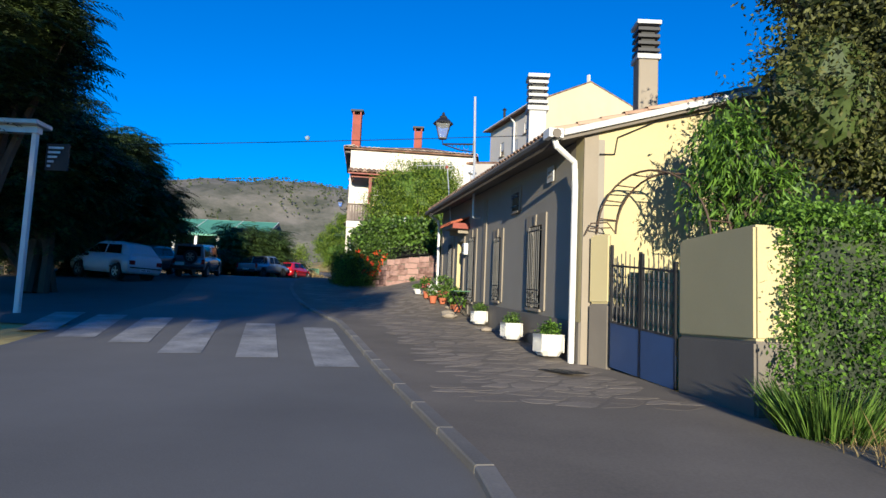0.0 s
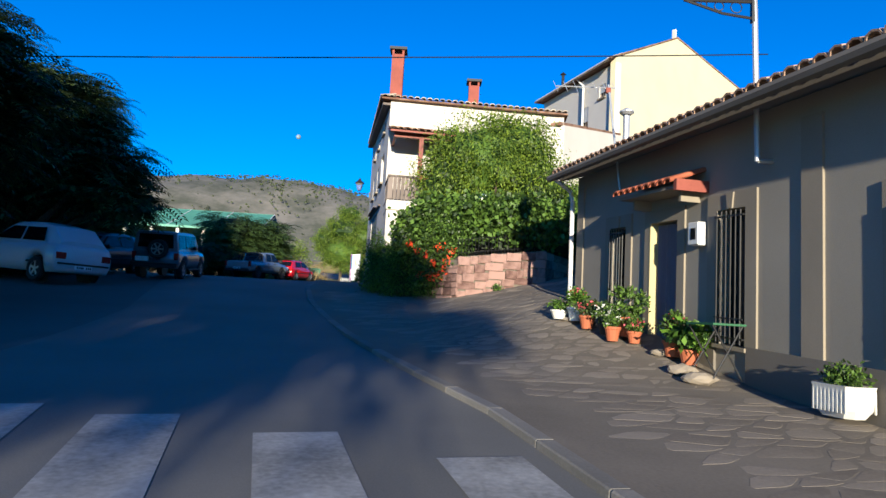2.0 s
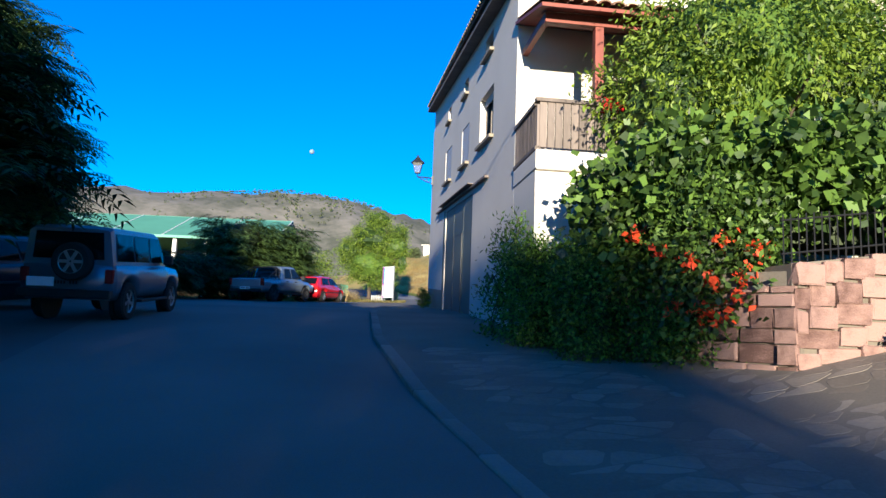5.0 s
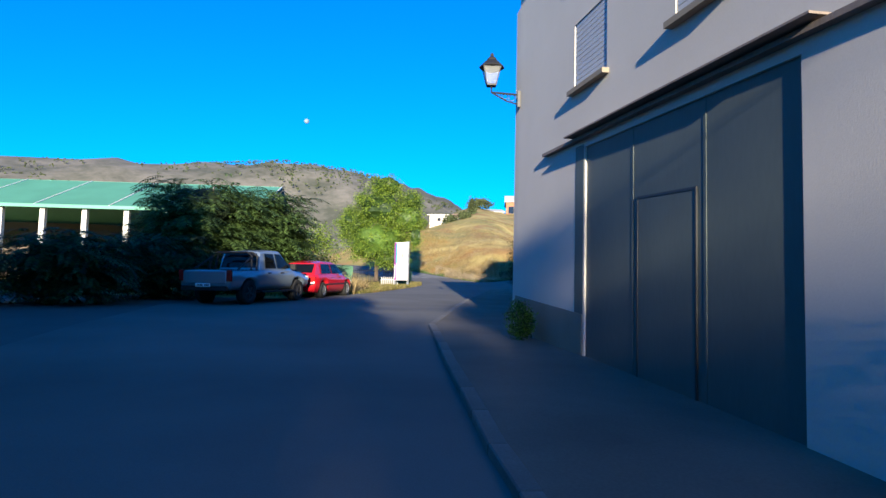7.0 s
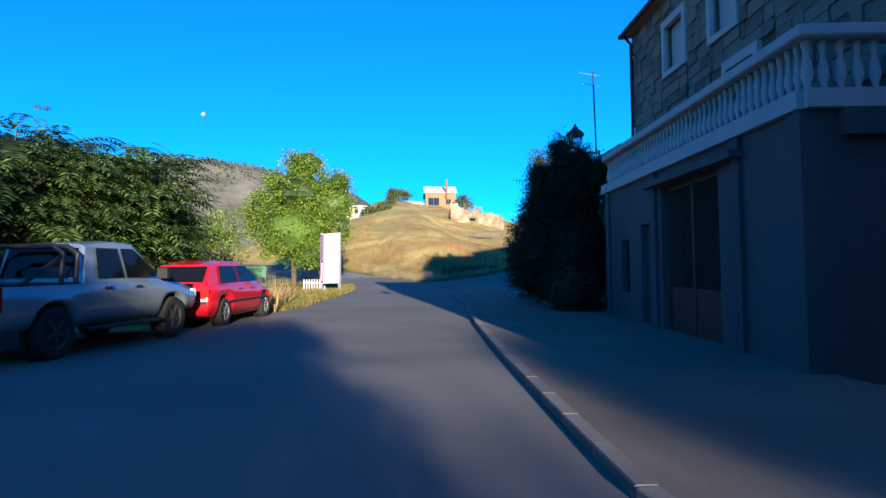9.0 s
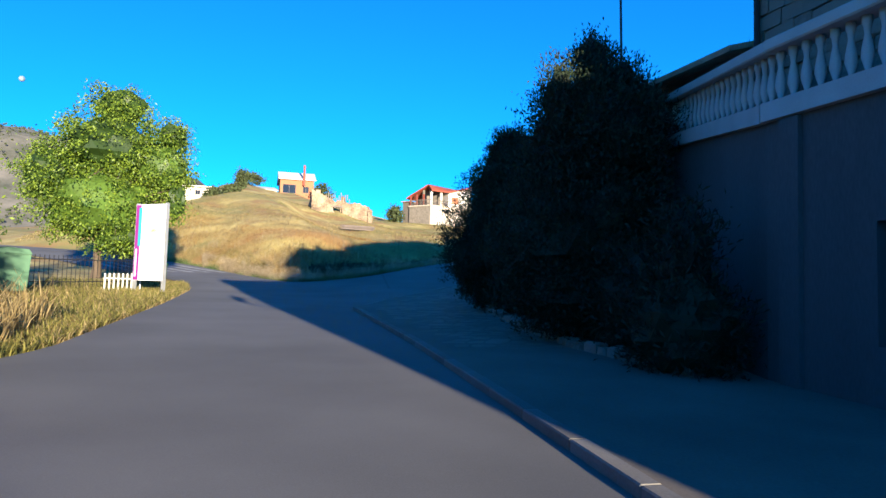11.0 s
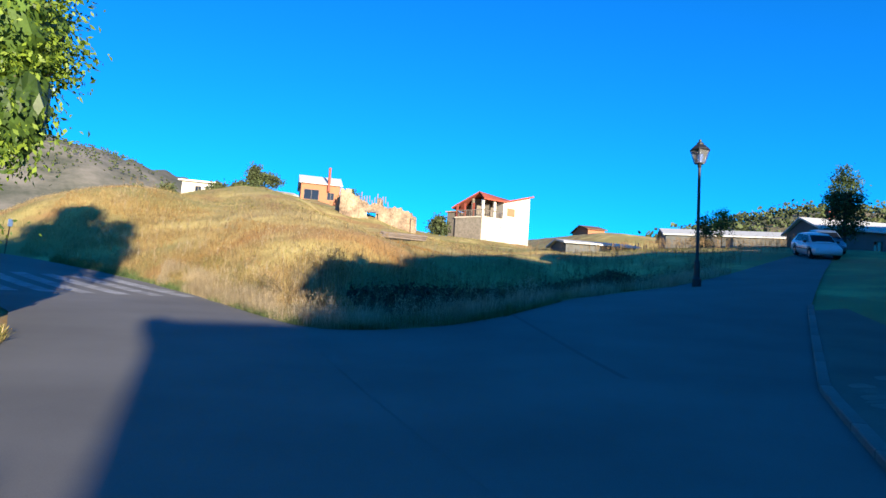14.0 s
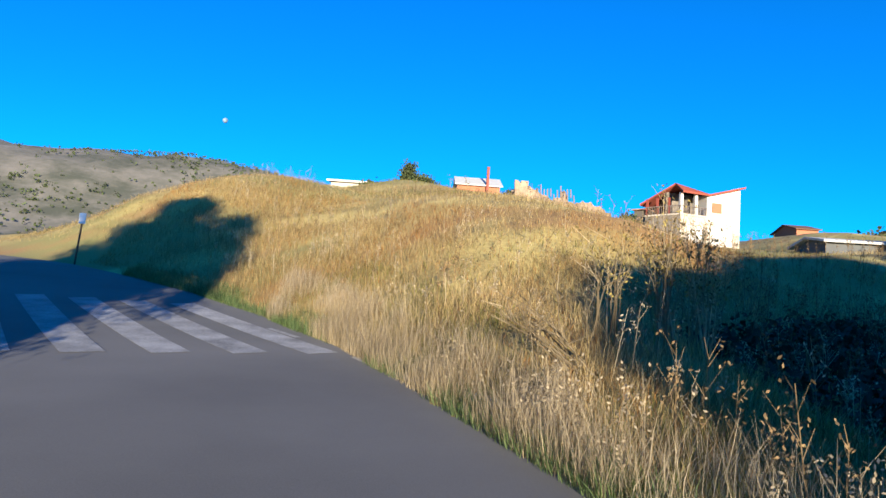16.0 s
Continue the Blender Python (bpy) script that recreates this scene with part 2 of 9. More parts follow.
M_PINK = mat("pink_flower", (0.62, 0.10, 0.13), 0.6, spread=0.2, island=0.5, thin=0.2, bump=0)
M_WHITEFL = mat("white_flower", (0.65, 0.65, 0.6), 0.6, spread=0.1, island=0.3, thin=0.2, bump=0)
M_STRAW = mat("dry_grass", (0.28, 0.195, 0.078), 0.85, scale=0.16, fine=3, spread=0.35, tint=(0.40, 0.30, 0.14), island=0.5, thin=0.45, bump=0)
M_PALE = mat("pale_seeding_grass", (0.29, 0.225, 0.135), 0.85, scale=0.5, fine=3, spread=0.3, tint=(0.42, 0.34, 0.22), island=0.5, thin=0.45, bump=0)
M_RUSTY = mat("rusty_dead_growth", (0.22, 0.10, 0.03), 0.9, scale=0.4, fine=3, spread=0.35, tint=(0.34, 0.17, 0.05), island=0.6, thin=0.3, bump=0)
M_RUINSTONE = mat("pale_ruin_stone", (0.14, 0.095, 0.066), 0.95, scale=0.9, fine=6, spread=0.5, tint=(0.25, 0.18, 0.125), bump=0.8, depth=0.08)
M_STUCCO = mat("rough_grey_stucco", (0.42, 0.36, 0.29), 0.95, scale=0.8, fine=12, spread=0.2)
M_GREENER = mat("fresh_grass", (0.075, 0.13, 0.04), 0.8, scale=0.4, fine=3, spread=0.4, tint=(0.14, 0.19, 0.07), island=0.6, thin=0.4, bump=0)
M_GRASS = mat("green_grass", (0.115, 0.118, 0.03), 0.8, scale=0.3, fine=3, spread=0.4, tint=(0.215, 0.19, 0.052), island=0.6, thin=0.4, bump=0)
M_WITHERED = mat("withered_leaf", (0.13, 0.085, 0.03), 0.8, scale=1, fine=9, spread=0.4, tint=(0.22, 0.17, 0.05), island=0.7, thin=0.3, bump=0)
# dark leaf, taken near black to hold the shade of the hollow
M_SHADED_BRAMBLE = mat("shaded_bramble_leaf", (0.020, 0.024, 0.014), 0.75, scale=0.6, fine=9, spread=0.4, island=0.6, bump=0)
M_STALK = mat("dry_stalk", (0.16, 0.105, 0.05), 0.9, scale=1, fine=9, spread=0.4, island=0.5, bump=0)
M_SCRUB = mat("scrub_leaf", (0.045, 0.06, 0.02), 0.8, scale=0.1, fine=2, spread=0.4, island=0.7, bump=0)
M_ORANGEWALL = mat("orange_render", (0.34, 0.13, 0.07), 0.9, spread=0.1)
M_REDROOF = mat("red_roof", (0.25, 0.055, 0.032), 0.85, spread=0.25, scale=1)
M_LIT = mat("lamp_globe", (0.75, 0.75, 0.72), 0.4, spread=0.02, bump=0)


# ---- tools ----
HOLD = {}


def mesh(name, verts, faces, material, parent=None, sm=False):
    me = bpy.data.meshes.new(name)
    me.from_pydata([tuple(v) for v in verts], [], faces)
    me.materials.append(material)
    if sm:
        me.polygons.foreach_set("use_smooth", [True] * len(me.polygons))
    return hang(new(name, me), parent)


def hang(ob, parent):
    """Parents ob, whose mesh is in world places, to a thing or a part."""
    if parent is not None:
        ob.parent = parent
        if parent.name in HOLD:
            ob.matrix_parent_inverse = HOLD[parent.name].inverted()
    return ob


def part(name, bm, material, parent=None, label="", sm=False):
    me = bpy.data.meshes.new(name)
    bmesh.ops.recalc_face_normals(bm, faces=bm.faces)
    bm.to_mesh(me)
    bm.free()
    me.materials.append(material)
    if sm:
        me.polygons.foreach_set("use_smooth", [True] * len(me.polygons))
    ob = hang(new(name, me), parent)
    if label:
        ob["label"] = label
    return ob


def piece(name, me, m, parent):
    """An object of its own on a shared mesh, at pose m."""
    ob = new(name, me)
    ob.parent = parent
    if parent is not None and parent.name in HOLD:
        ob.matrix_parent_inverse = HOLD[parent.name].inverted()
    ob.matrix_basis = m
    return ob


def shared(name, bm, material, sm=False):
    me = bpy.data.meshes.new(name)
    bmesh.ops.recalc_face_normals(bm, faces=bm.faces)
    bm.to_mesh(me)
    bm.free()
    me.materials.append(material)
    if sm:
        me.polygons.foreach_set("use_smooth", [True] * len(me.polygons))
    return me


def thing(name, at=(0, 0, 0), label="", category="", group="", kind=""):
    e = new(name)
    e.empty_display_size = 0.2
    e.location = at
    HOLD[e.name] = Matrix.Translation(at)
    return tagged(e, label, category, group, kind)


CUBE = ((0, 3, 2, 1), (4, 5, 6, 7), (0, 1, 5, 4), (1, 2, 6, 5), (2, 3, 7, 6), (3, 0, 4, 7))


def box(bm, lo, hi, m=None, bevel=0.0):
    c = [(x, y, z) for z in (lo[2], hi[2]) for x, y in ((lo[0], lo[1]), (hi[0], lo[1]), (hi[0], hi[1]), (lo[0], hi[1]))]
    v = [bm.verts.new(p) for p in c]
    f = [bm.faces.new([v[i] for i in q]) for q in CUBE]
    if bevel:
        r = bmesh.ops.bevel(bm, geom=list({e for q in f for e in q.edges}), offset=bevel, segments=1, affect="EDGES")
        v = list({w for q in r["faces"] for w in q.verts} | {w for w in v if w.is_valid})
    if m is not None:
        for q in v:
            q.co = m @ q.co
    return v


def boxes(*pairs, m=None, bevel=0.0):
    bm = bmesh.new()
    for lo, hi in pairs:
        box(bm, lo, hi, m, bevel)
    return bm


def tube(bm, pts, radii, sides=6, cap=True):
    """A tapered tube through points."""
    pts = [Vector(p) for p in pts]
    rings = []
    for i, p in enumerate(pts):
        d = (pts[min(i + 1, len(pts) - 1)] - pts[max(i - 1, 0)]).normalized()
        a = d.cross(Vector((0, 0, 1)) if abs(d.z) < 0.9 else Vector((1, 0, 0))).normalized()
        b = d.cross(a)
        r = radii[i] if not isinstance(radii, (int, float)) else radii
        rings.append([bm.verts.new(p + r * (math.cos(k * 2 * math.pi / sides) * a + math.sin(k * 2 * math.pi / sides) * b)) for k in range(sides)])
    for s, t in zip(rings, rings[1:]):
        for k in range(sides):
            bm.faces.new((s[k], s[(k + 1) % sides], t[(k + 1) % sides], t[k]))
    if cap:
        bm.faces.new(rings[0][::-1])
        bm.faces.new(rings[-1])


def tubes(*lines, sides=6):
    bm = bmesh.new()
    for pts, r in lines:
        tube(bm, pts, r, sides)
    return bm


def lathe(bm, prof, m=None, sides=12):
    rings = [[bm.verts.new((r * math.cos(2 * math.pi * k / sides), r * math.sin(2 * math.pi * k / sides), z)) for k in range(sides)] for r, z in prof]
    for s, t in zip(rings, rings[1:]):
        for k in range(sides):
            bm.faces.new((s[k], s[(k + 1) % sides], t[(k + 1) % sides], t[k]))
    bm.faces.new(rings[0][::-1])
    bm.faces.new(rings[-1])
    if m is not None:
        for r in rings:
            for v in r:
                v.co = m @ v.co


def prism(bm, outline, y0, y1, m=None):
    """An outline in x and z, drawn out along y."""
    a = [bm.verts.new((x, y0, z)) for x, z in outline]
    b = [bm.verts.new((x, y1, z)) for x, z in outline]
    bm.faces.new(a)
    bm.faces.new(b[::-1])
    for i in range(len(a)):
        j = (i + 1) % len(a)
        bm.faces.new((a[j], a[i], b[i], b[j]))
    if m is not None:
        for v in a + b:
            v.co = m @ v.co


def along(p, q, z=0.0, climb=0.0):
    """A frame whose x runs from plan point p to q, y to its left, z up; climb: rise of its level lines along x."""
    a = math.atan2(q[1] - p[1], q[0] - p[0])
    s = Matrix.Identity(4)
    s[2][0] = climb
    return Matrix.Translation((p[0], p[1], z)) @ Matrix.Rotation(a, 4, "Z") @ s


def holed_wall(m, length, z0, z1, thick, holes):
    """A wall of real thickness in the frame m, its face at y = 0, with openings (x0, x1, z0, z1)."""
    us = sorted({0, length, *[h[0] for h in holes], *[h[1] for h in holes]})
    zs = sorted({z0, z1, *[h[2] for h in holes], *[h[3] for h in holes]})
    solid = {}
    for i in range(len(us) - 1):
        for j in range(len(zs) - 1):
            cx, cz = (us[i] + us[i + 1]) / 2, (zs[j] + zs[j + 1]) / 2
            solid[i, j] = not any(h[0] < cx < h[1] and h[2] < cz < h[3] for h in holes)
    bm = bmesh.new()
    vs = {}

    def v(i, j, k):
        if (i, j, k) not in vs:
            vs[i, j, k] = bm.verts.new(m @ Vector((us[i], -thick * k, zs[j])))
        return vs[i, j, k]

    for (i, j), full in solid.items():
        if not full:
            continue
        bm.faces.new((v(i, j, 0), v(i, j + 1, 0), v(i + 1, j + 1, 0), v(i + 1, j, 0)))
        bm.faces.new((v(i, j, 1), v(i + 1, j, 1), v(i + 1, j + 1, 1), v(i, j + 1, 1)))
        for (di, dj), (a, b) in {(-1, 0): ((i, j), (i, j + 1)), (1, 0): ((i + 1, j + 1), (i + 1, j)), (0, -1): ((i + 1, j), (i, j)), (0, 1): ((i, j + 1), (i + 1, j + 1))}.items():
            if not solid.get((i + di, j + dj), False):
                bm.faces.new((v(*a, 0), v(*a, 1), v(*b, 1), v(*b, 0)))
    return bm


def fast_mesh(name, verts, quads, material, parent=None, tris=False):
    """Many loose faces at once from arrays."""
    me = bpy.data.meshes.new(name)
    k = quads.shape[1]
    me.vertices.add(len(verts))
    me.vertices.foreach_set("co", np.ascontiguousarray(verts, dtype=np.float32).ravel())
    me.loops.add(quads.size)
    me.loops.foreach_set("vertex_index", np.ascontiguousarray(quads, dtype=np.int32).ravel())
    me.polygons.add(len(quads))
    me.polygons.foreach_set("loop_start", np.arange(0, quads.size, k, dtype=np.int32))
    me.polygons.foreach_set("loop_total", np.full(len(quads), k, dtype=np.int32))
    me.update(calc_edges=True)
    me.validate()
    me.materials.append(material)
    return hang(new(name, me), parent)


def unit(v):
    return v / (np.linalg.norm(v, axis=-1, keepdims=True) + 1e-9)


def leaf_faces(rng, pts, size, out=None, droop=0.3, slim=0.5):
    """Folded pointed leaves at the points: four corners each, bent along the middle."""
    n = len(pts)
    d = unit(rng.normal(size=(n, 3)) + (0 if out is None else 0.9 * out) + np.array([0, 0, -droop]))
    s = unit(np.cross(d, rng.normal(size=(n, 3))))
    up = np.cross(s, d)
    L = size * rng.uniform(0.6, 1.25, (n, 1))
    a, tip = pts - d * L * 0.5, pts + d * L * 0.5
    l, r = pts - s * L * slim * 0.5 + up * L * 0.1, pts + s * L * slim * 0.5 + up * L * 0.1
    v = np.stack([a, r, tip, l], 1).reshape(-1, 3)
    return v, np.arange(4 * n).reshape(-1, 4)


def clumped(rng, blobs, clumps, per, spread):
    """Points in clumps, mostly near the outside of the ellipsoids (centre, radii); also the clump centres."""
    vol = np.array([np.prod(b[1]) ** (2 / 3) for b in blobs])
    pick = rng.choice(len(blobs), clumps, p=vol / vol.sum())
    c = np.array([blobs[i][0] for i in pick], float)
    rad = np.array([blobs[i][1] for i in pick], float)
    d = unit(rng.normal(size=(clumps, 3)))
    rr = rng.uniform(0.25, 1.0, (clumps, 1)) ** 0.45 * rng.uniform(0.82, 1.12, (clumps, 1))
    cc = c + d * rad * rr
    p = np.repeat(cc, per, 0) + rng.normal(size=(clumps * per, 3)) * spread * np.array([1, 1, 0.7])
    return p, np.repeat(d, per, 0), cc


def tree(name, at, blobs, clumps, per, leaf, material, label, category="tree", seed=0, spread=0.28, droop=0.3, slim=0.5, trunk=0.16, lean=(0, 0), group="", inner=0.0, inner_mat=None):
    """A trunk with limbs that reach into a crown of leaf clumps."""
    rng = np.random.default_rng(seed)
    x, y = at
    z = lv(x, y) - 0.05
    t = thing(name, (x, y, z), label, category, group)
    top = max(b[0][2] for b in blobs)
    mid = np.mean([b[0] for b in blobs], 0)
    fork = Vector((x + lean[0], y + lean[1], z + 0.35 * (mid[2] - z) + 0.4))
    bm = bmesh.new()
    tube(bm, [(x, y, z), (x + 0.04, y, z + 0.5), tuple(fork), (mid[0], mid[1], 0.5 * (mid[2] + top))], [trunk * 1.35, trunk, trunk * 0.8, trunk * 0.3], 9)
    p, out, cc = clumped(rng, blobs, clumps, per, spread)
    for k in range(min(26, clumps)):
        c = Vector(cc[k])
        h = fork.lerp(Vector((mid[0], mid[1], 0.5 * (mid[2] + top))), rng.uniform(0, 0.8))
        tube(bm, [h, h.lerp(c, 0.5) + Vector((0, 0, 0.25)), c], [trunk * 0.42, trunk * 0.25, 0.012], 5)
    part("trunk", bm, M_BARK, t)
    v, q = leaf_faces(rng, p, leaf, out, droop, slim)
    fast_mesh("crown", v, q, material, t)
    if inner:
        heart(blobs, inner, inner_mat or M_DARK_SHADED_LEAF, t, seed)
    return t


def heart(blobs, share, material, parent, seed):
    """The dense inside of a crown, its shade built as dark lumps: one uneven lump for each mass of leaves."""
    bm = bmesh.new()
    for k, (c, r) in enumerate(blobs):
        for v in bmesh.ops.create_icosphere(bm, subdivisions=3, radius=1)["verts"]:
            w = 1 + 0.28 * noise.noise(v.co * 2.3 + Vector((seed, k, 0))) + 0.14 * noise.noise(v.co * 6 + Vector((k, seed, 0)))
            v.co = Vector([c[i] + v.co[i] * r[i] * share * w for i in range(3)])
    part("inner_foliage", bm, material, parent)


def frond_bush(name, at, blobs, fronds, material, label, category="tree", seed=0, length=0.75, trunk=0.08):
    """Long feathered leaves, arching out of clumps, with pairs of narrow leaflets."""
    rng = np.random.default_rng(seed)
    x, y = at
    z = lv(x, y) - 0.05
    t = thing(name, (x, y, z), label, category)
    p, out, cc = clumped(rng, blobs, max(fronds // 7, 3), 7, 0.22)
    n = len(p)
    az = np.arctan2(out[:, 1], out[:, 0]) + rng.normal(0, 0.9, n)
    d = np.stack([np.cos(az), np.sin(az), rng.uniform(0.0, 0.75, n)], 1)
    L = length * rng.uniform(0.6, 1.2, n)
    vs = []
    for k in range(9):
        s = 0.12 + 0.88 * k / 8
        c = p + d * (L * s)[:, None] + np.array([0, 0, -1.0]) * (L * 0.55 * s * s)[:, None]
        side = unit(np.stack([-d[:, 1], d[:, 0], 0 * az], 1))
        fwd = unit(d - np.array([0, 0, 1.1]) * s)
        w = (L * 0.28 * (1 - 0.45 * abs(s - 0.45)))[:, None]
        for sg in (-1, 1):
            tip = c + side * sg * w + fwd * w * 0.45 - np.array([0, 0, 0.18]) * w
            b1, b2 = c - fwd * 0.035 * L[:, None], c + fwd * 0.05 * L[:, None]
            vs.append(np.stack([b1, c + side * sg * w * 0.55 - fwd * 0.02, tip, b2 + side * sg * w * 0.5], 1).reshape(-1, 3))
    v = np.concatenate(vs)
    bm = bmesh.new()
    for k in range(min(22, len(cc))):
        tube(bm, [(x + rng.normal() * 0.3, y + rng.normal() * 0.3, z), (0.5 * (x + cc[k][0]), 0.5 * (y + cc[k][1]), z + 0.55 * (cc[k][2] - z)), tuple(cc[k])], [trunk, trunk * 0.7, 0.012], 5)
    part("trunk", bm, M_BARK, t)
    fast_mesh("crown", v, np.arange(len(v)).reshape(-1, 4), material, t)
    heart(blobs, 0.66, M_DARK_SHADED_LEAF, t, seed)
    return t


def leafy_mass(name, boxes_, count, leaf, material, parent, seed=0, droop=0.4, slim=0.7, jitter=0.12):
    """Leaves over the outside of boxes, in an uneven coat (for hedges and creepers)."""
    rng = np.random.default_rng(seed)
    area = np.array([np.prod(np.subtract(h, l)) ** (2 / 3) for l, h in boxes_])
    P, O = [], []
    for (lo, hi), share in zip(boxes_, area / area.sum()):
        n = int(count * share)
        lo, hi = np.array(lo, float), np.array(hi, float)
        u = rng.uniform(size=(n, 3))
        ax, sd = rng.choice(3, n, p=[0.3, 0.4, 0.3]), rng.integers(0, 2, n)
        sd[(ax == 1) & (rng.random(n) < 0.7)] = 0
        sd[ax == 2] = 1
        u[np.arange(n), ax] = sd
        o = np.zeros((n, 3))
        o[np.arange(n), ax] = 2 * sd - 1
        q = lo + u * (hi - lo)
        sw = np.array([noise.noise(Vector(tuple(c * 1.7))) for c in q])[:, None]
        P.append(q + o * sw * 0.28 + rng.normal(size=(n, 3)) * jitter - o * np.abs(rng.normal(size=(n, 1))) * 0.10)
        O.append(o)
    v, q = leaf_faces(rng, np.concatenate(P), leaf, np.concatenate(O), droop, slim)
    return fast_mesh(name, v, q, material, parent)


# ---- ground, roads, pavements ----
def axis(lo, hi, near_lo, near_hi, step, grow):
    a = list(np.arange(near_lo, near_hi, step))
    s, v = step, near_hi
    while v < hi:
        a.append(v)
        s *= grow
        v += s
    a.append(hi)
    s, v = step, near_lo
    while v > lo:
        s *= grow
        v -= s
        a.insert(0, max(v, lo))
    return np.array(a)


gx, gy = axis(-1500, 1500, -34, 40, 0.7, 1.07), axis(-1500, 2200, -20, 170, 0.7, 1.06)
XX, YY = np.meshgrid(gx, gy)
rough = np.array([noise.noise(Vector((x * 0.35, y * 0.35, 0))) + 0.5 * noise.noise(Vector((x * 0.9, y * 0.9, 3))) for x, y in zip(XX.ravel(), YY.ravel())]).reshape(XX.shape)
far_rough = np.array([noise.noise(Vector((x * 0.018, y * 0.018, 7))) + 0.5 * noise.noise(Vector((x * 0.05, y * 0.05, 9))) for x, y in zip(XX.ravel(), YY.ravel())]).reshape(XX.shape)
wild = smooth(1, 9, YY - border(XX))
edge = smooth(-3, -1, YY - border(XX)) * (1 - smooth(0.1, 1.3, YY - border(XX)))
ZZ = level(XX, YY) - 0.04 - 0.06 * edge + 0.14 * rough * wild + (3.0 * smooth(230, 420, np.hypot(XX, YY)) + 8.0 * smooth(500, 900, np.hypot(XX, YY))) * far_rough
nx = len(gx)

def ground_material():
    """Dry earth and grass near, grey stony scrub land on the far hill, by place."""
    m = mat("dry_earth_and_hill", (0.265, 0.188, 0.062), 0.95, scale=0.5, fine=9, spread=0.35, tint=(0.40, 0.315, 0.112), bump=0.8, depth=0.08)
    n, l = m.node_tree.nodes, m.node_tree.links
    b = n["Principled BSDF"]
    soil = b.inputs["Base Color"].links[0].from_socket
    # olive patches of short green growth
    pn, pr, px = n.new("ShaderNodeTexNoise"), n.new("ShaderNodeMapRange"), n.new("ShaderNodeMix")
    pn.inputs["Scale"].default_value, pn.inputs["Detail"].default_value = 0.13, 6
    pr.inputs["From Min"].default_value, pr.inputs["From Max"].default_value = 0.47, 0.60
    px.data_type = "RGBA"
    px.inputs[7].default_value = (0.215, 0.188, 0.060, 1)
    l.new(n["Texture Coordinate"].outputs["Object"], pn.inputs["Vector"])
    l.new(pn.outputs["Fac"], pr.inputs["Value"])
    gp, sp, yr, ym = n.new("ShaderNodeNewGeometry"), n.new("ShaderNodeSeparateXYZ"), n.new("ShaderNodeMapRange"), n.new("ShaderNodeMath")
    l.new(gp.outputs["Position"], sp.inputs[0])
    yr.inputs["From Min"].default_value, yr.inputs["From Max"].default_value = 56, 90
    l.new(sp.outputs["Y"], yr.inputs["Value"])
    ym.operation = "MULTIPLY"
    l.new(pr.outputs[0], ym.inputs[0])
    l.new(yr.outputs[0], ym.inputs[1])
    l.new(ym.outputs[0], px.inputs["Factor"])
    l.new(soil, px.inputs[6])
    # rust-coloured patches of dead growth
    qn, qr, qx = n.new("ShaderNodeTexNoise"), n.new("ShaderNodeMapRange"), n.new("ShaderNodeMix")
    qn.inputs["Scale"].default_value, qn.inputs["Detail"].default_value = 0.21, 7
    qr.inputs["From Min"].default_value, qr.inputs["From Max"].default_value = 0.50, 0.62
    qx.data_type = "RGBA"
    qx.inputs[7].default_value = (0.275, 0.165, 0.060, 1)
    qm = n.new("ShaderNodeVectorMath")
    qm.inputs[1].default_value = (31.0, 17.0, 5.0)
    l.new(n["Texture Coordinate"].outputs["Object"], qm.inputs[0])
    l.new(qm.outputs[0], qn.inputs["Vector"])
    l.new(qn.outputs["Fac"], qr.inputs["Value"])
    l.new(qr.outputs[0], qx.inputs["Factor"])
    l.new(px.outputs[2], qx.inputs[6])
    old = qx.outputs[2]
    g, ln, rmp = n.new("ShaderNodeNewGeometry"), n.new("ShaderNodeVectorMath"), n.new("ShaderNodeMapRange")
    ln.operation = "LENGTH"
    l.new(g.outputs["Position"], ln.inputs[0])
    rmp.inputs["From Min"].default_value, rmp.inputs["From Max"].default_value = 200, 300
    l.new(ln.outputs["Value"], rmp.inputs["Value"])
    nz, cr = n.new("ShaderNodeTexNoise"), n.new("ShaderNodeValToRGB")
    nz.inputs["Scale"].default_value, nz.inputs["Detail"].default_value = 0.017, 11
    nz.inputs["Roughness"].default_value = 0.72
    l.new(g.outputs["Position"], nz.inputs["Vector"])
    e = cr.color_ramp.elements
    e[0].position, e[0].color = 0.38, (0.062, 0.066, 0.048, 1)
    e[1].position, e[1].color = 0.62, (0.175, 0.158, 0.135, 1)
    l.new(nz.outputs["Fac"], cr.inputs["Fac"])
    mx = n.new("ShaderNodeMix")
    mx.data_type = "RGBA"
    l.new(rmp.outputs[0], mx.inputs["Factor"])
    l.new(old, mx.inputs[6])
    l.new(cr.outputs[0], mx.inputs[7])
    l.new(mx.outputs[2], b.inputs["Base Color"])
    return m


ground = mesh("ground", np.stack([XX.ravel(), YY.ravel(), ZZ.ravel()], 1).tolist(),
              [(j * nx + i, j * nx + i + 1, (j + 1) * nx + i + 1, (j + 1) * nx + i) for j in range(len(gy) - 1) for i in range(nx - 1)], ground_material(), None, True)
tagged(ground, "dry yellow-brown ground rising to a grey scrubby hill", "ground", kind="structure")

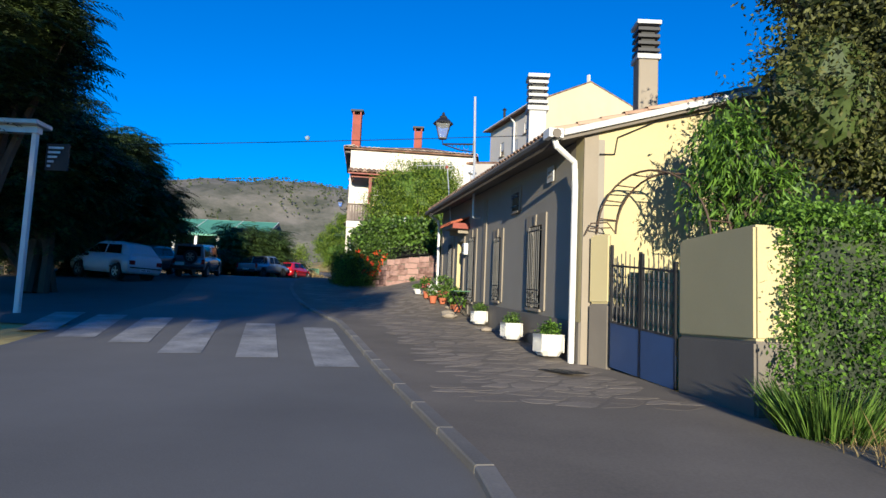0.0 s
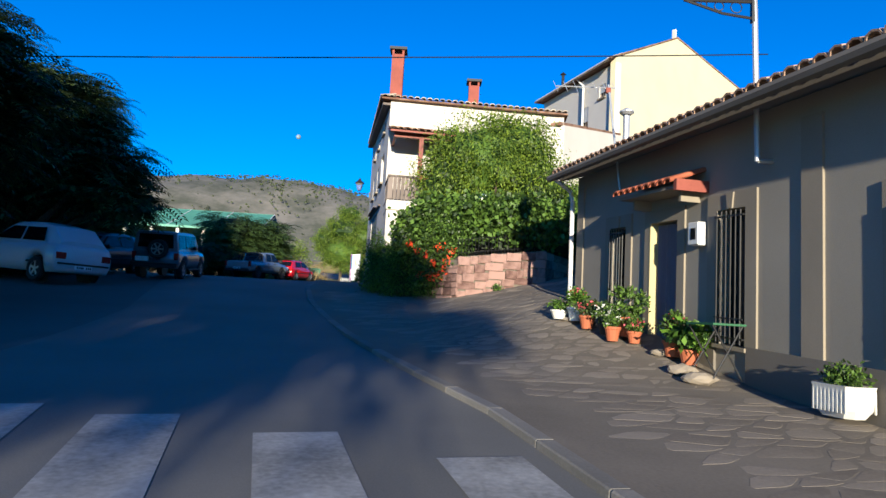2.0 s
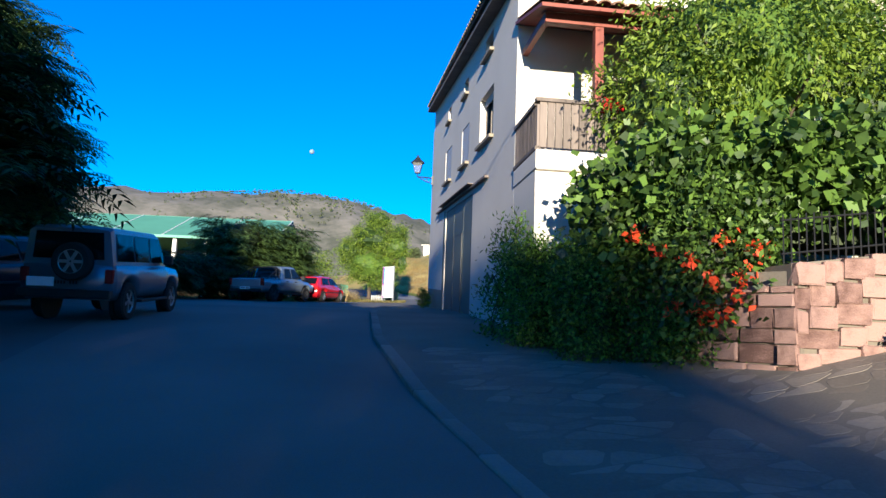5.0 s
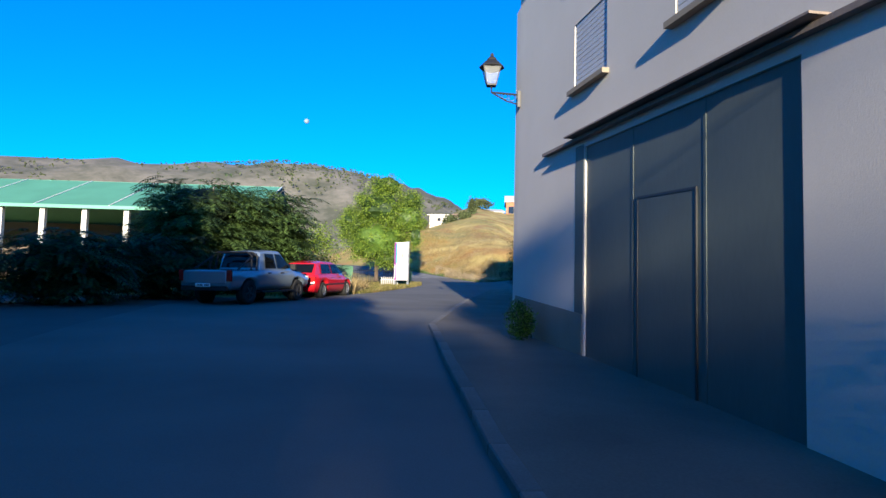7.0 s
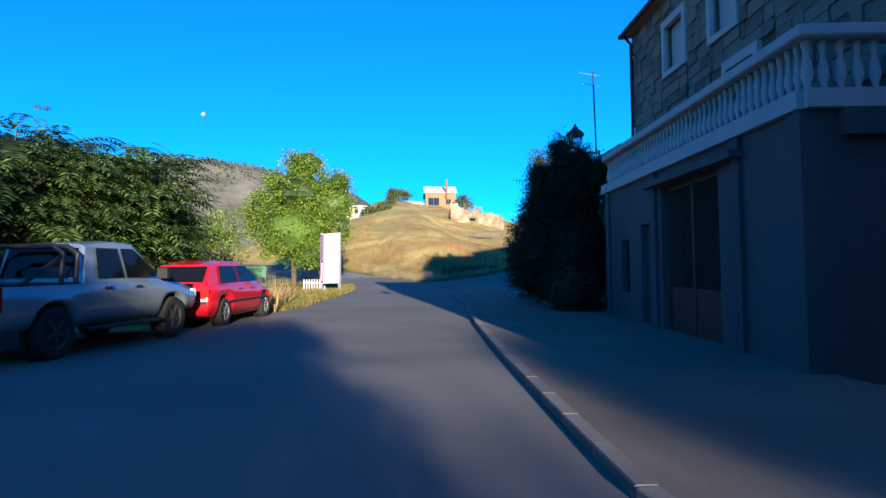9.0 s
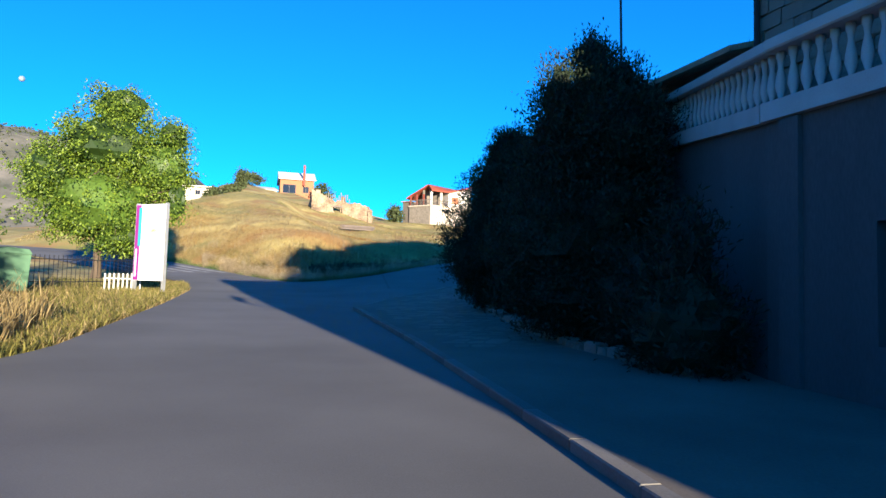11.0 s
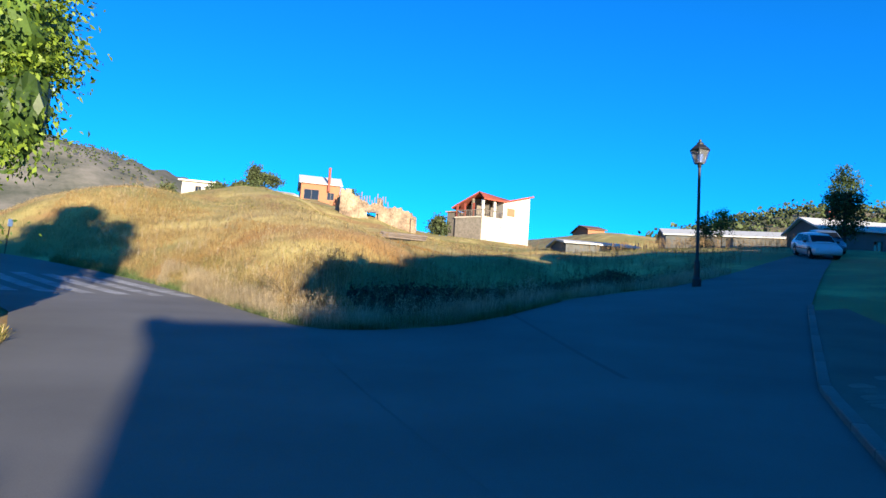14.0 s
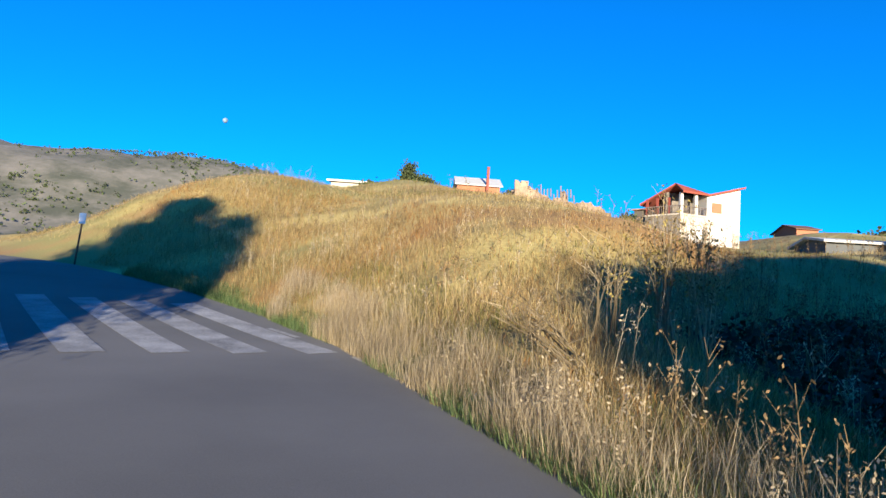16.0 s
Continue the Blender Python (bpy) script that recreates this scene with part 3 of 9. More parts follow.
KERB = [(1.2, -60), (0.9, 0), (0.35, 4.6), (-0.7, 8.9), (-1.35, 11.6), (-2.4, 15.8), (-3.5, 18.7), (-4.4, 21.2), (-5.4, 24.5), (-6.2, 27.2), (-7.0, 31), (-7.7, 36.5),
        (-8.0, 40.6), (-8.35, 46.3), (-7.8, 52), (-7.25, 57), (-6.3, 64), (-5.3, 72.6), (-3, 76.6), (0.6, 80.6), (8, 87.3), (20, 97), (60, 128)]
LEFT = [(-6.0, -60), (-6.2, 0), (-6.6, 10), (-6.9, 11.3), (-8.2, 17.8), (-9.3, 23.5), (-12.5, 33.5), (-15.5, 45), (-16.8, 52), (-13.4, 58.5), (-11.6, 64), (-10.5, 73.8), (-9.8, 82), (-9.9, 85.5),
        (-11, 90), (-13, 95), (-17, 101.5), (-25, 112), (-34, 122)]
BUILT = [(3.9, -60), (3.9, 5), (2.8, 8), (2.4, 10.3), (0.1, 23.4), (0.6, 26), (1.5, 28.6), (-2, 28.6), (-4.6, 32), (-6.5, 45), (-4.6, 47), (-4.4, 50), (-3.6, 55.5), (-3, 60), (1.8, 70.5), (4.7, 81.3), (8.5, 87)]


def xat(line, y):
    return np.interp(y, [p[1] for p in line], [p[0] for p in line])


def sheet(name, rows, lift, material, label="", category="", parent=None):
    """A sheet through rows of plan points, laid on the ground."""
    n = len(rows[0])
    a = np.array(rows, float).reshape(-1, 2)
    v = np.column_stack([a, level(a[:, 0], a[:, 1]) + lift])
    ob = mesh(name, v.tolist(), [(j * n + i, j * n + i + 1, (j + 1) * n + i + 1, (j + 1) * n + i) for j in range(len(rows) - 1) for i in range(n - 1)], material, parent, True)
    return tagged(ob, label, category, kind="structure" if parent is None else "")


road_rows = []
for y in np.arange(-60, 121, 0.6):
    xl = float(xat(LEFT, y))
    xr = float(xat(KERB, y)) if y < 73 else float(np.interp(y, [73, 75, 89.4, 91.4, 94.2, 96.7, 98.9, 102.2, 104.9, 107.6, 110.4, 113, 120], [-5.0, -4.85, -4.75, -5.4, -6.1, -6.75, -7.5, -9.3, -11.2, -13.6, -16.3, -19.3, -28.5]))
    road_rows.append([(xl + (xr - xl) * k / 14, y) for k in range(15)])
road = sheet("road", road_rows, 0.0, M_ROAD, "worn grey asphalt village street with patches", "road")
side = []
for x in np.arange(-5.2, 62, 0.6):
    y0 = float(np.interp(x, [p[0] for p in KERB[17:]], [p[1] for p in KERB[17:]]))
    y1 = float(border(x)) + 0.1
    side.append([(x, y0 + (y1 - y0) * k / 12) for k in range(13)])
sheet("road", side, 0.004, M_ROAD, "grey asphalt side road climbing away past a field", "road")
pave = []
for y in np.arange(-20, 87, 0.5):
    xl, xr = float(xat(KERB, y)) + 0.05, float(xat(BUILT, y)) + 0.15
    pave.append([(xl + (xr - xl) * k / 12, y) for k in range(13)])


def kerb_lift(y):
    """The pavement stands above the road, but for the mouth of the side lane."""
    return 0.055 + 0.03 * float(smooth(30, 40, y)) - 0.045 * float(smooth(21.5, 23, y) * (1 - smooth(26.4, 27.6, y)))


rowsz = []
v = []
for r in pave:
    for x, y in r:
        v.append((x, y, lv(x, y) + kerb_lift(y)))
n = 13
pavement = mesh("pavement", v, [(j * n + i, j * n + i + 1, (j + 1) * n + i + 1, (j + 1) * n + i) for j in range(len(pave) - 1) for i in range(n - 1)], M_JOINT, None, True)
tagged(pavement, "raised pavement of mortar with irregular flat stones", "pavement", kind="structure")


def strip(name, a, b, width, lift, material, parent, steps=8, taper=0.0):
    """A painted or patched band on the ground from a to b."""
    a, b = Vector(a), Vector(b)
    s = Vector((-(b - a).y, (b - a).x)).normalized() * width / 2
    rows = []
    for k in range(steps + 1):
        c = a.lerp(b, k / steps)
        rows.append([(c.x + s.x * u, c.y + s.y * u) for u in (-1, -0.5, 0, 0.5, 1)])
    return sheet(name, rows, lift, material, parent=parent)


# car park under the trees, level with the road
ys_ = np.arange(13.0, 57.1, 1.0)
cv, cn = [], 9
for y_ in ys_:
    x0_ = float(xat(LEFT, y_)) + 0.05
    for k in range(cn):
        x_ = x0_ + (-31.0 - x0_) * k / (cn - 1)
        cv.append((x_, y_, lv(x_, y_) - 0.012))
car_park = mesh("car_park", cv, [(j * cn + i, j * cn + i + 1, (j + 1) * cn + i + 1, (j + 1) * cn + i) for j in range(len(ys_) - 1) for i in range(cn - 1)], M_PATCH, None, True)
tagged(car_park, "dark worn asphalt of the shaded car park", "car park", kind="structure")
# first zebra crossing, then the second beyond the junction
for near, far in (((-7.3, 12.0), (-8.7, 15.6)), ((-6.2, 11.3), (-7.6, 15.4)), ((-5.1, 10.9), (-6.45, 15.2)), ((-3.9, 10.0), (-5.3, 15.1)), ((-2.7, 9.9), (-4.0, 14.8)), ((-1.4, 9.3), (-2.65, 14.4))):
    strip("zebra_stripe", near, far, 0.62, 0.007, M_PAINT, road)
for k in range(6):
    strip("zebra_stripe", (-7.7 - 0.98 * k, 98.2 - 0.35 * k), (-11.0 - 1.0 * k, 103.0 - 0.05 * k), 0.52, 0.008, M_PAINT, road)
for a, b in (((-5.75, 94.2), (-6.1, 95.2)), ((-6.35, 95.9), (-6.75, 96.8)), ((-6.95, 97.4), (-7.25, 98.0)), ((-8.2, 99.6), (-8.8, 100.4))):
    strip("edge_line", a, b, 0.12, 0.008, M_PAINT, road, 2)
# repairs and a drain in the asphalt
strip("asphalt_patch", (-1.5, 82.0), (0.4, 90.0), 0.10, 0.008, M_PATCH, road)
bm = bmesh.new()
z = lv(1.7, 9.0) + 0.10
for k in range(7):
    box(bm, (-0.30, -0.15 + 0.045 * k, 0), (0.30, -0.13 + 0.045 * k, 0.012), pose(1.75, 9.3, z, 0, 0, -60))
box(bm, (-0.33, -0.19, -0.004), (0.33, 0.19, 0.004), pose(1.75, 9.3, z, 0, 0, -60))
tagged(part("drain_grate", bm, M_IRON), "rusty slotted drain grate set in the pavement", "drain grate")
# ---- low house with the yellow gable ----
LH = along((2.18, 10.24), (-0.05, 23.4), 0, 0.055)      # x along the street front, y out to the street
LHL = 13.35
low = thing("low_house", (2.2, 10.3, lv(2.2, 10.3)), "single-storey beige rendered house with barred windows and tiled roof", "house")
HOLES = [(1.95, 2.72, 1.42, 3.0), (4.95, 5.5, 1.45, 2.93), (3.55, 4.05, 3.42, 3.82), (7.75, 8.35, 1.3, 3.08), (9.35, 10.15, 1.05, 3.04), (11.05, 11.65, 1.55, 3.05)]
part("wall", holed_wall(LH, LHL, -0.9, 4.25, 0.35, HOLES), M_GREY, low)
bm = bmesh.new()
for a, b in ((0.0, 7.72), (8.38, 9.32), (10.18, LHL)):
    box(bm, (a, -0.01, -0.6), (b, 0.035, 1.32), LH)
part("plinth", bm, M_PLINTH, low)
for a in (6.45, 12.95):
    part("pilaster", boxes(((a, -0.01, 1.32), (a + 0.32, 0.03, 4.0)), m=LH), M_SURR, low)
# the end wall, cream above and grey below, rising to the ridge
GA = along((2.18, 10.24), (9.2, 11.45), 0, 0)
bm = bmesh.new()
prism(bm, [(0, -0.5), (7.1, -0.5), (7.1, 6.55), (0.0, 4.32)], 0, 0.35, GA)
part("gable_wall", bm, M_CREAM, low, "cream yellow gable wall")
part("corner_strip", boxes(((0.0, -0.012, -0.3), (0.24, 0.02, 4.36)), m=GA), M_SURR, low)
bm = bmesh.new()
box(bm, (0.75, 0.36, -0.4), (7.1, 13.2, 4.2), GA)
part("back_wall", bm, M_GREY, low)
# roof: bed, barrel tiles, gutter
RT = math.radians(17.5)
bm = bmesh.new()
prism(bm, [(-0.42, 4.20), (7.2, 6.50), (7.2, 6.60), (-0.42, 4.30)], -0.22, 0.05, GA)
part("verge_board", bm, M_CHALK, low)
bm = bmesh.new()
a = [LH @ Vector((u, y, z)) for u, y, z in ((-0.15, 0.42, 4.24), (LHL + 0.25, 0.42, 4.24), (LHL + 0.25, -7.0, 6.52), (-0.15, -7.0, 6.52))]
vs = [bm.verts.new(p) for p in a] + [bm.verts.new(p + Vector((0, 0, -0.09))) for p in a]
for f in CUBE:
    bm.faces.new([vs[i] for i in f])
part("roof_deck", bm, M_PLINTH, low)


def barrel_roof(m, length, run, rise, pitch, name, parent, step=0.40):
    """Columns of overlapping half-round tiles up a slope: x along the eave, y inwards."""
    bm = bmesh.new()
    cols, rows = int(length / pitch), int(run / step)
    sl = math.hypot(run, rise)
    rng = random.Random(5)
    for c in range(cols):
        x0 = (c + 0.5) * pitch
        for r in range(1, rows):
            y0, y1 = r * step, (r + 1.12) * step
            jz = rng.uniform(-0.008, 0.012)
            ring = []
            for y, zz, w in ((y0, 0.05 + jz, pitch * 0.50), (y1, 0.025 + jz, pitch * 0.44)):
                ring.append([bm.verts.new(m @ Vector((x0 + w * math.cos(t), y, rise * y / run + zz + 0.075 * math.sin(t)))) for t in (math.pi, 2.36, 1.57, 0.785, 0)])
            for k in range(4):
                bm.faces.new((ring[0][k], ring[0][k + 1], ring[1][k + 1], ring[1][k]))
    ob = part(name, bm, M_TILE, parent)
    ob["kind"] = "stuff"
    tb = bmesh.new()
    outer = [[tb.verts.new((w * math.cos(t), y, zz + h * math.sin(t))) for t in (math.pi, 2.36, 1.57, 0.785, 0)] for y, zz, w, h in ((0, 0.05, pitch * 0.5, 0.08), (step * 1.12, 0.03, pitch * 0.44, 0.075))]
    inner = [[tb.verts.new((w * math.cos(t), y, zz + h * math.sin(t))) for t in (math.pi, 2.36, 1.57, 0.785, 0)] for y, zz, w, h in ((0, 0.045, pitch * 0.40, 0.062), (step * 1.12, 0.025, pitch * 0.35, 0.06))]
    for k in range(4):
        tb.faces.new((outer[0][k], outer[0][k + 1], outer[1][k + 1], outer[1][k]))
        tb.faces.new((inner[0][k + 1], inner[0][k], inner[1][k], inner[1][k + 1]))
        tb.faces.new((outer[0][k + 1], outer[0][k], inner[0][k], inner[0][k + 1]))
    me = shared("tile", tb, M_TILE)
    for c in range(cols):
        p = m @ Vector(((c + 0.5) * pitch, 0, 0))
        q = m @ Vector(((c + 0.5) * pitch + 0.1, 0, 0))
        yaw = math.degrees(math.atan2(q.y - p.y, q.x - p.x))
        piece("tile", me, pose(p.x, p.y, p.z + 0.006 * math.sin(c * 2.3), math.degrees(math.atan2(rise, run)), 0, yaw + rng.uniform(-1.5, 1.5)), parent)


# eave frame: x along the front from the far end so that y runs into the roof
def eave_frame(m, length, out, z):
    p, q = m @ Vector((length, out, z)), m @ Vector((0, out, z))
    f = along((p.x, p.y), (q.x, q.y), p.z, (q.z - p.z) / math.hypot(q.x - p.x, q.y - p.y))
    return f


# y of along() points left of its way: running back towards the start it points into the house
barrel_roof(eave_frame(LH, LHL + 0.2, 0.5, 4.28), LHL + 0.35, 7.4, 2.25, 0.215, "roof", low)
bm = bmesh.new()
p = [LH @ Vector((u, 0.56, 4.22)) for u in (-0.3, LHL + 0.25)]
tube(bm, p, 0.075, 8)
part("gutter", bm, M_PLINTH, low)
bm = bmesh.new()
P = lambda u, y, z: tuple(LH @ Vector((u, y, z)))
tube(bm, [P(-0.12, 0.55, 4.2), P(-0.12, 0.50, 4.05), P(0.05, 0.14, 3.85), P(0.10, 0.10, 3.5), P(0.12, 0.10, 0.2)], 0.05, 8)
box(bm, (-0.28, 0.45, 4.16), (0.02, 0.68, 4.30), LH)
part("downpipe", bm, M_PIPE, low, "white plastic downpipe")
bm = bmesh.new()
tube(bm, [P(LHL + 0.05, 0.52, 4.2), P(LHL + 0.02, 0.16, 3.95), P(LHL + 0.0, 0.12, 3.7), P(LHL + 0.0, 0.10, 1.2)], 0.045, 8)
part("downpipe", bm, M_PIPE, low, "white plastic downpipe")


def barred(parent, m, x0, x1, z0, z1, bars, surround=0.2, scroll=False, bulge=0.06, head=True):
    """A window or door opening with a raised surround, dark glass and an iron grille."""
    w = part("window", boxes(((x0 - surround, -0.02, z1), (x1 + surround, 0.028, z1 + surround)), m=m), M_SURR, parent)
    for xa, xb in ((x0 - surround, x0), (x1, x1 + surround)):
        part("jamb", boxes(((xa, -0.02, z0 - 0.02), (xb, 0.028, z1)), m=m), M_SURR, w)
    if head:
        cx = (x0 + x1) / 2
        bm = bmesh.new()
        prism(bm, [(cx - 0.05, z1 + 0.005), (cx + 0.05, z1 + 0.005), (cx + 0.08, z1 + surround - 0.005), (cx - 0.08, z1 + surround - 0.005)], 0.02, 0.05, m)
        part("keystone", bm, M_SURR, w)
    part("pane", boxes(((x0, -0.22, z0), (x1, -0.20, z1)), m=m), M_PANE, w)
    fr = bmesh.new()
    cx = (x0 + x1) / 2
    for a, b in ((x0, x0 + 0.05), (cx - 0.03, cx + 0.03), (x1 - 0.05, x1)):
        box(fr, (a, -0.20, z0), (b, -0.16, z1), m)
    for a, b in ((z0, z0 + 0.06), (z1 - 0.06, z1)):
        box(fr, (x0, -0.199, a), (x1, -0.161, b), m)
    part("sash", fr, M_BLACK, w)
    part("sill", boxes(((x0 - 0.04, -0.2, z0 - 0.05), (x1 + 0.04, 0.06, z0)), m=m), M_SURR, w)
    for k in range(bars):
        x = x0 + (x1 - x0) * (k + 0.5) / bars
        b = bmesh.new()
        tube(b, [m @ Vector((x, bulge, z0 + 0.03)), m @ Vector((x, bulge, z1 - 0.03))], 0.011, 5)
        part("bar", b, M_IRON, w)
    for z in (z0 + 0.1, z0 + 0.35, z1 - 0.1):
        part("grille_rail", boxes(((x0, bulge - 0.006, z - 0.012), (x1, bulge + 0.006, z + 0.012)), m=m), M_IRON, w)
    for z in (z0 + 0.1, z1 - 0.1):
        for x in (x0, x1):
            part("fixing", tubes(([m @ Vector((x, 0, z)), m @ Vector((x, bulge, z))], 0.009), sides=5), M_IRON, w)
    if scroll:
        for k in range(3):
            c = Vector((x0 + (x1 - x0) * (k + 0.5) / 3, bulge, z0 + 0.22))
            part("scroll", tubes(([m @ (c + Vector((0.085 * math.cos(t), 0, 0.085 * math.sin(t)))) for t in np.linspace(0, 2 * math.pi, 13)], 0.008), sides=5), M_IRON, w)
    return w


barred(low, LH, *HOLES[0], 7, 0.22, True)
barred(low, LH, *HOLES[1], 6, 0.2, True)
barred(low, LH, *HOLES[2], 0, 0.12, False, head=False)
barred(low, LH, *HOLES[3], 6, 0.22)
barred(low, LH, *HOLES[5], 6, 0.22)
# doorway with a hanging curtain
x0, x1, z0, z1 = HOLES[4]
bm = boxes(((x0 - 0.2, -0.02, z0), (x0, 0.03, z1)), ((x1, -0.02, z0), (x1 + 0.2, 0.03, z1)), ((x0 - 0.2, -0.02, z1), (x1 + 0.2, 0.03, z1 + 0.2)), m=LH)
door = part("door", bm, M_SURR, low)
bm = bmesh.new()
prev = None
for k in range(41):
    u = x0 + 0.02 + (x1 - x0 - 0.04) * k / 40
    y = -0.10 + 0.025 * math.sin(k * 1.35)
    pair = [bm.verts.new(LH @ Vector((u, y, z0 + 0.04))), bm.verts.new(LH @ Vector((u, y, z1 - 0.03)))]
    if prev:
        bm.faces.new((prev[0], pair[0], pair[1], prev[1]))
    prev = pair
part("curtain", bm, M_CURTAIN, door, "violet-grey fabric door curtain")
part("threshold", boxes(((x0 - 0.1, -0.2, z0 - 0.3), (x1 + 0.1, 0.3, z0)), m=LH), M_SURR, door)
part("reveal", boxes(((x1 - 0.002, -0.33, z0), (x1 + 0.03, 0.034, z1)), m=LH), M_CREAM, door, "cream painted door reveal")
# tiled canopy over the door
bm = bmesh.new()
prism(bm, [(8.62, 3.40), (10.42, 3.40), (10.42, 3.45), (8.62, 3.45)], 0.0, 0.46, LH)
canopy = part("canopy", bm, M_SURR, low, "small clay-tiled door canopy")
part("end_brick", boxes(((8.58, 0.0, 3.36), (8.66, 0.5, 3.52)), m=LH), M_BRICK, canopy, "orange clay end brick")
for x in (8.8, 10.2):
    part("bracket", boxes(((x, 0.0, 3.24), (x + 0.06, 0.3, 3.40)), m=LH), M_SURR, canopy)
cf = eave_frame(LH, 10.5, 0.56, 3.43)
bm = bmesh.new()
tb = bmesh.new()
for s, wz in ((0.11, 0.0),):
    o = [[tb.verts.new((w * math.cos(t), y, zz + 0.07 * math.sin(t))) for t in (math.pi, 2.36, 1.57, 0.785, 0)] for y, zz, w in ((0, 0.03, 0.105), (0.58, 0.24, 0.09))]
    i_ = [[tb.verts.new((0.8 * w * math.cos(t), y, zz - 0.012 + 0.06 * math.sin(t))) for t in (math.pi, 2.36, 1.57, 0.785, 0)] for y, zz, w in ((0, 0.03, 0.105), (0.58, 0.24, 0.09))]
    for k in range(4):
        tb.faces.new((o[0][k], o[0][k + 1], o[1][k + 1], o[1][k]))
        tb.faces.new((o[0][k + 1], o[0][k], i_[0][k], i_[0][k + 1]))
        tb.faces.new((i_[0][k + 1], i_[0][k], i_[1][k], i_[1][k + 1]))
M_TILE2 = mat("red_clay_tile", (0.36, 0.10, 0.05), 0.85, scale=3, fine=30, spread=0.25, per_object=0.4)
ctile = shared("tile", tb, M_TILE2)
for c in range(9):
    p_ = cf @ Vector((0.12 + c * 0.205, 0, 0.02))
    q_ = cf @ Vector((0.22 + c * 0.205, 0, 0.02))
    piece("tile", ctile, pose(p_.x, p_.y, p_.z, 0, 0, math.degrees(math.atan2(q_.y - p_.y, q_.x - p_.x))), canopy)
part("meter_box", boxes(((8.62, 0.0, 2.62), (8.88, 0.14, 2.95)), m=LH, bevel=0.015), M_PIPE, low, "white electricity meter box")
part("meter_window", boxes(((8.68, 0.14, 2.70), (8.80, 0.145, 2.86)), m=LH), M_PANE, low)
# street name plate with unreadable writing
pl = part("name_plate", boxes(((1.32, 0.03, 3.74), (1.66, 0.05, 4.02)), m=LH), M_CHALK, low, "small pale stone name plate")
part("writing", boxes(((1.37, 0.05, 3.90), (1.61, 0.053, 3.94)), ((1.37, 0.05, 3.82), (1.61, 0.053, 3.86)), m=LH), M_GREY, pl)


def slatted_chimney(parent, x, y, z0, z1, w, d, material, dark=True):
    s = part("chimney", boxes(((x - w / 2, y - d / 2, z0), (x + w / 2, y + d / 2, z1)), bevel=0.015), material, parent)
    part("collar", boxes(((x - w * 0.6, y - d * 0.6, z1), (x + w * 0.6, y + d * 0.6, z1 + 0.10))), M_CHALK, s)
    for k in range(4):
        z = z1 + 0.16 + 0.15 * k
        part("slat", boxes(((x - w * 0.56, y - d * 0.56, z), (x + w * 0.56, y + d * 0.56, z + 0.065))), M_IRON if dark else M_CHALK, s)
    part("core", boxes(((x - w * 0.35, y - d * 0.35, z1 + 0.1), (x + w * 0.35, y + d * 0.35, z1 + 0.72))), M_BLACK, s)
    part("cap", boxes(((x - w * 0.62, y - d * 0.62, z1 + 0.74), (x + w * 0.62, y + d * 0.62, z1 + 0.82))), M_CHALK, s)


slatted_chimney(low, 4.05, 13.2, 4.6, 6.75, 0.40, 0.40, M_SURR)
slatted_chimney(low, 1.95, 14.2, 4.4, 5.9, 0.38, 0.38, M_CHALK, False)
# metal flue and aerial further along the ridge
bm = bmesh.new()
tube(bm, [(0.95, 23.46, 5.05), (0.95, 23.46, 6.43)], 0.07, 10)
lathe(bm, [(0.10, 0), (0.16, 0.05), (0.16, 0.08), (0.02, 0.16)], pose(0.95, 23.46, 6.45), 10)
part("flue_pipe", bm, M_GALV, low, "shiny metal flue pipe with cowl")
# cable on the gable
bm = bmesh.new()
tube(bm, [GA @ Vector(p) for p in ((0.25, -0.03, 4.0), (0.5, -0.03, 4.02), (0.55, -0.03, 4.3), (1.2, -0.03, 4.62), (3.4, -0.03, 5.2))], 0.012, 5)
part("cable", bm, M_BLACK, low)

# ---- wall-mounted street lamps ----
def lantern(bm_frame, bm_glass, c, s=1.0):
    """A four-sided lantern, narrow below, hanging at c (the middle of its foot)."""
    w0, w1, h = 0.13 * s, 0.24 * s, 0.48 * s
    for sx in (-1, 1):
        for sy in (-1, 1):
            tube(bm_frame, [c + Vector((sx * w0, sy * w0, 0)), c + Vector((sx * w1, sy * w1, h))], 0.014 * s, 5)
    box(bm_frame, c + Vector((-w0, -w0, -0.04 * s)), c + Vector((w0, w0, 0.0)))
    m = Matrix.Translation(c)
    lathe(bm_frame, [(w1 * 1.5, h), (w1 * 1.45, h + 0.04 * s), (w1 * 0.75, h + 0.20 * s), (w1 * 0.5, h + 0.22 * s), (w1 * 0.55, h + 0.27 * s), (0.05 * s, h + 0.34 * s), (0.05 * s, h + 0.40 * s), (0.01, h + 0.44 * s)], m @ Matrix.Rotation(math.pi / 4, 4, "Z"), 8)
    a = [bm_glass.verts.new(c + Vector((sx * w0 * 0.92, sy * w0 * 0.92, 0.01))) for sx, sy in ((-1, -1), (1, -1), (1, 1), (-1, 1))]
    b = [bm_glass.verts.new(c + Vector((sx * w1 * 0.92, sy * w1 * 0.92, h))) for sx, sy in ((-1, -1), (1, -1), (1, 1), (-1, 1))]
    for k in range(4):
        bm_glass.faces.new((a[k], a[(k + 1) % 4], b[(k + 1) % 4], b[k]))


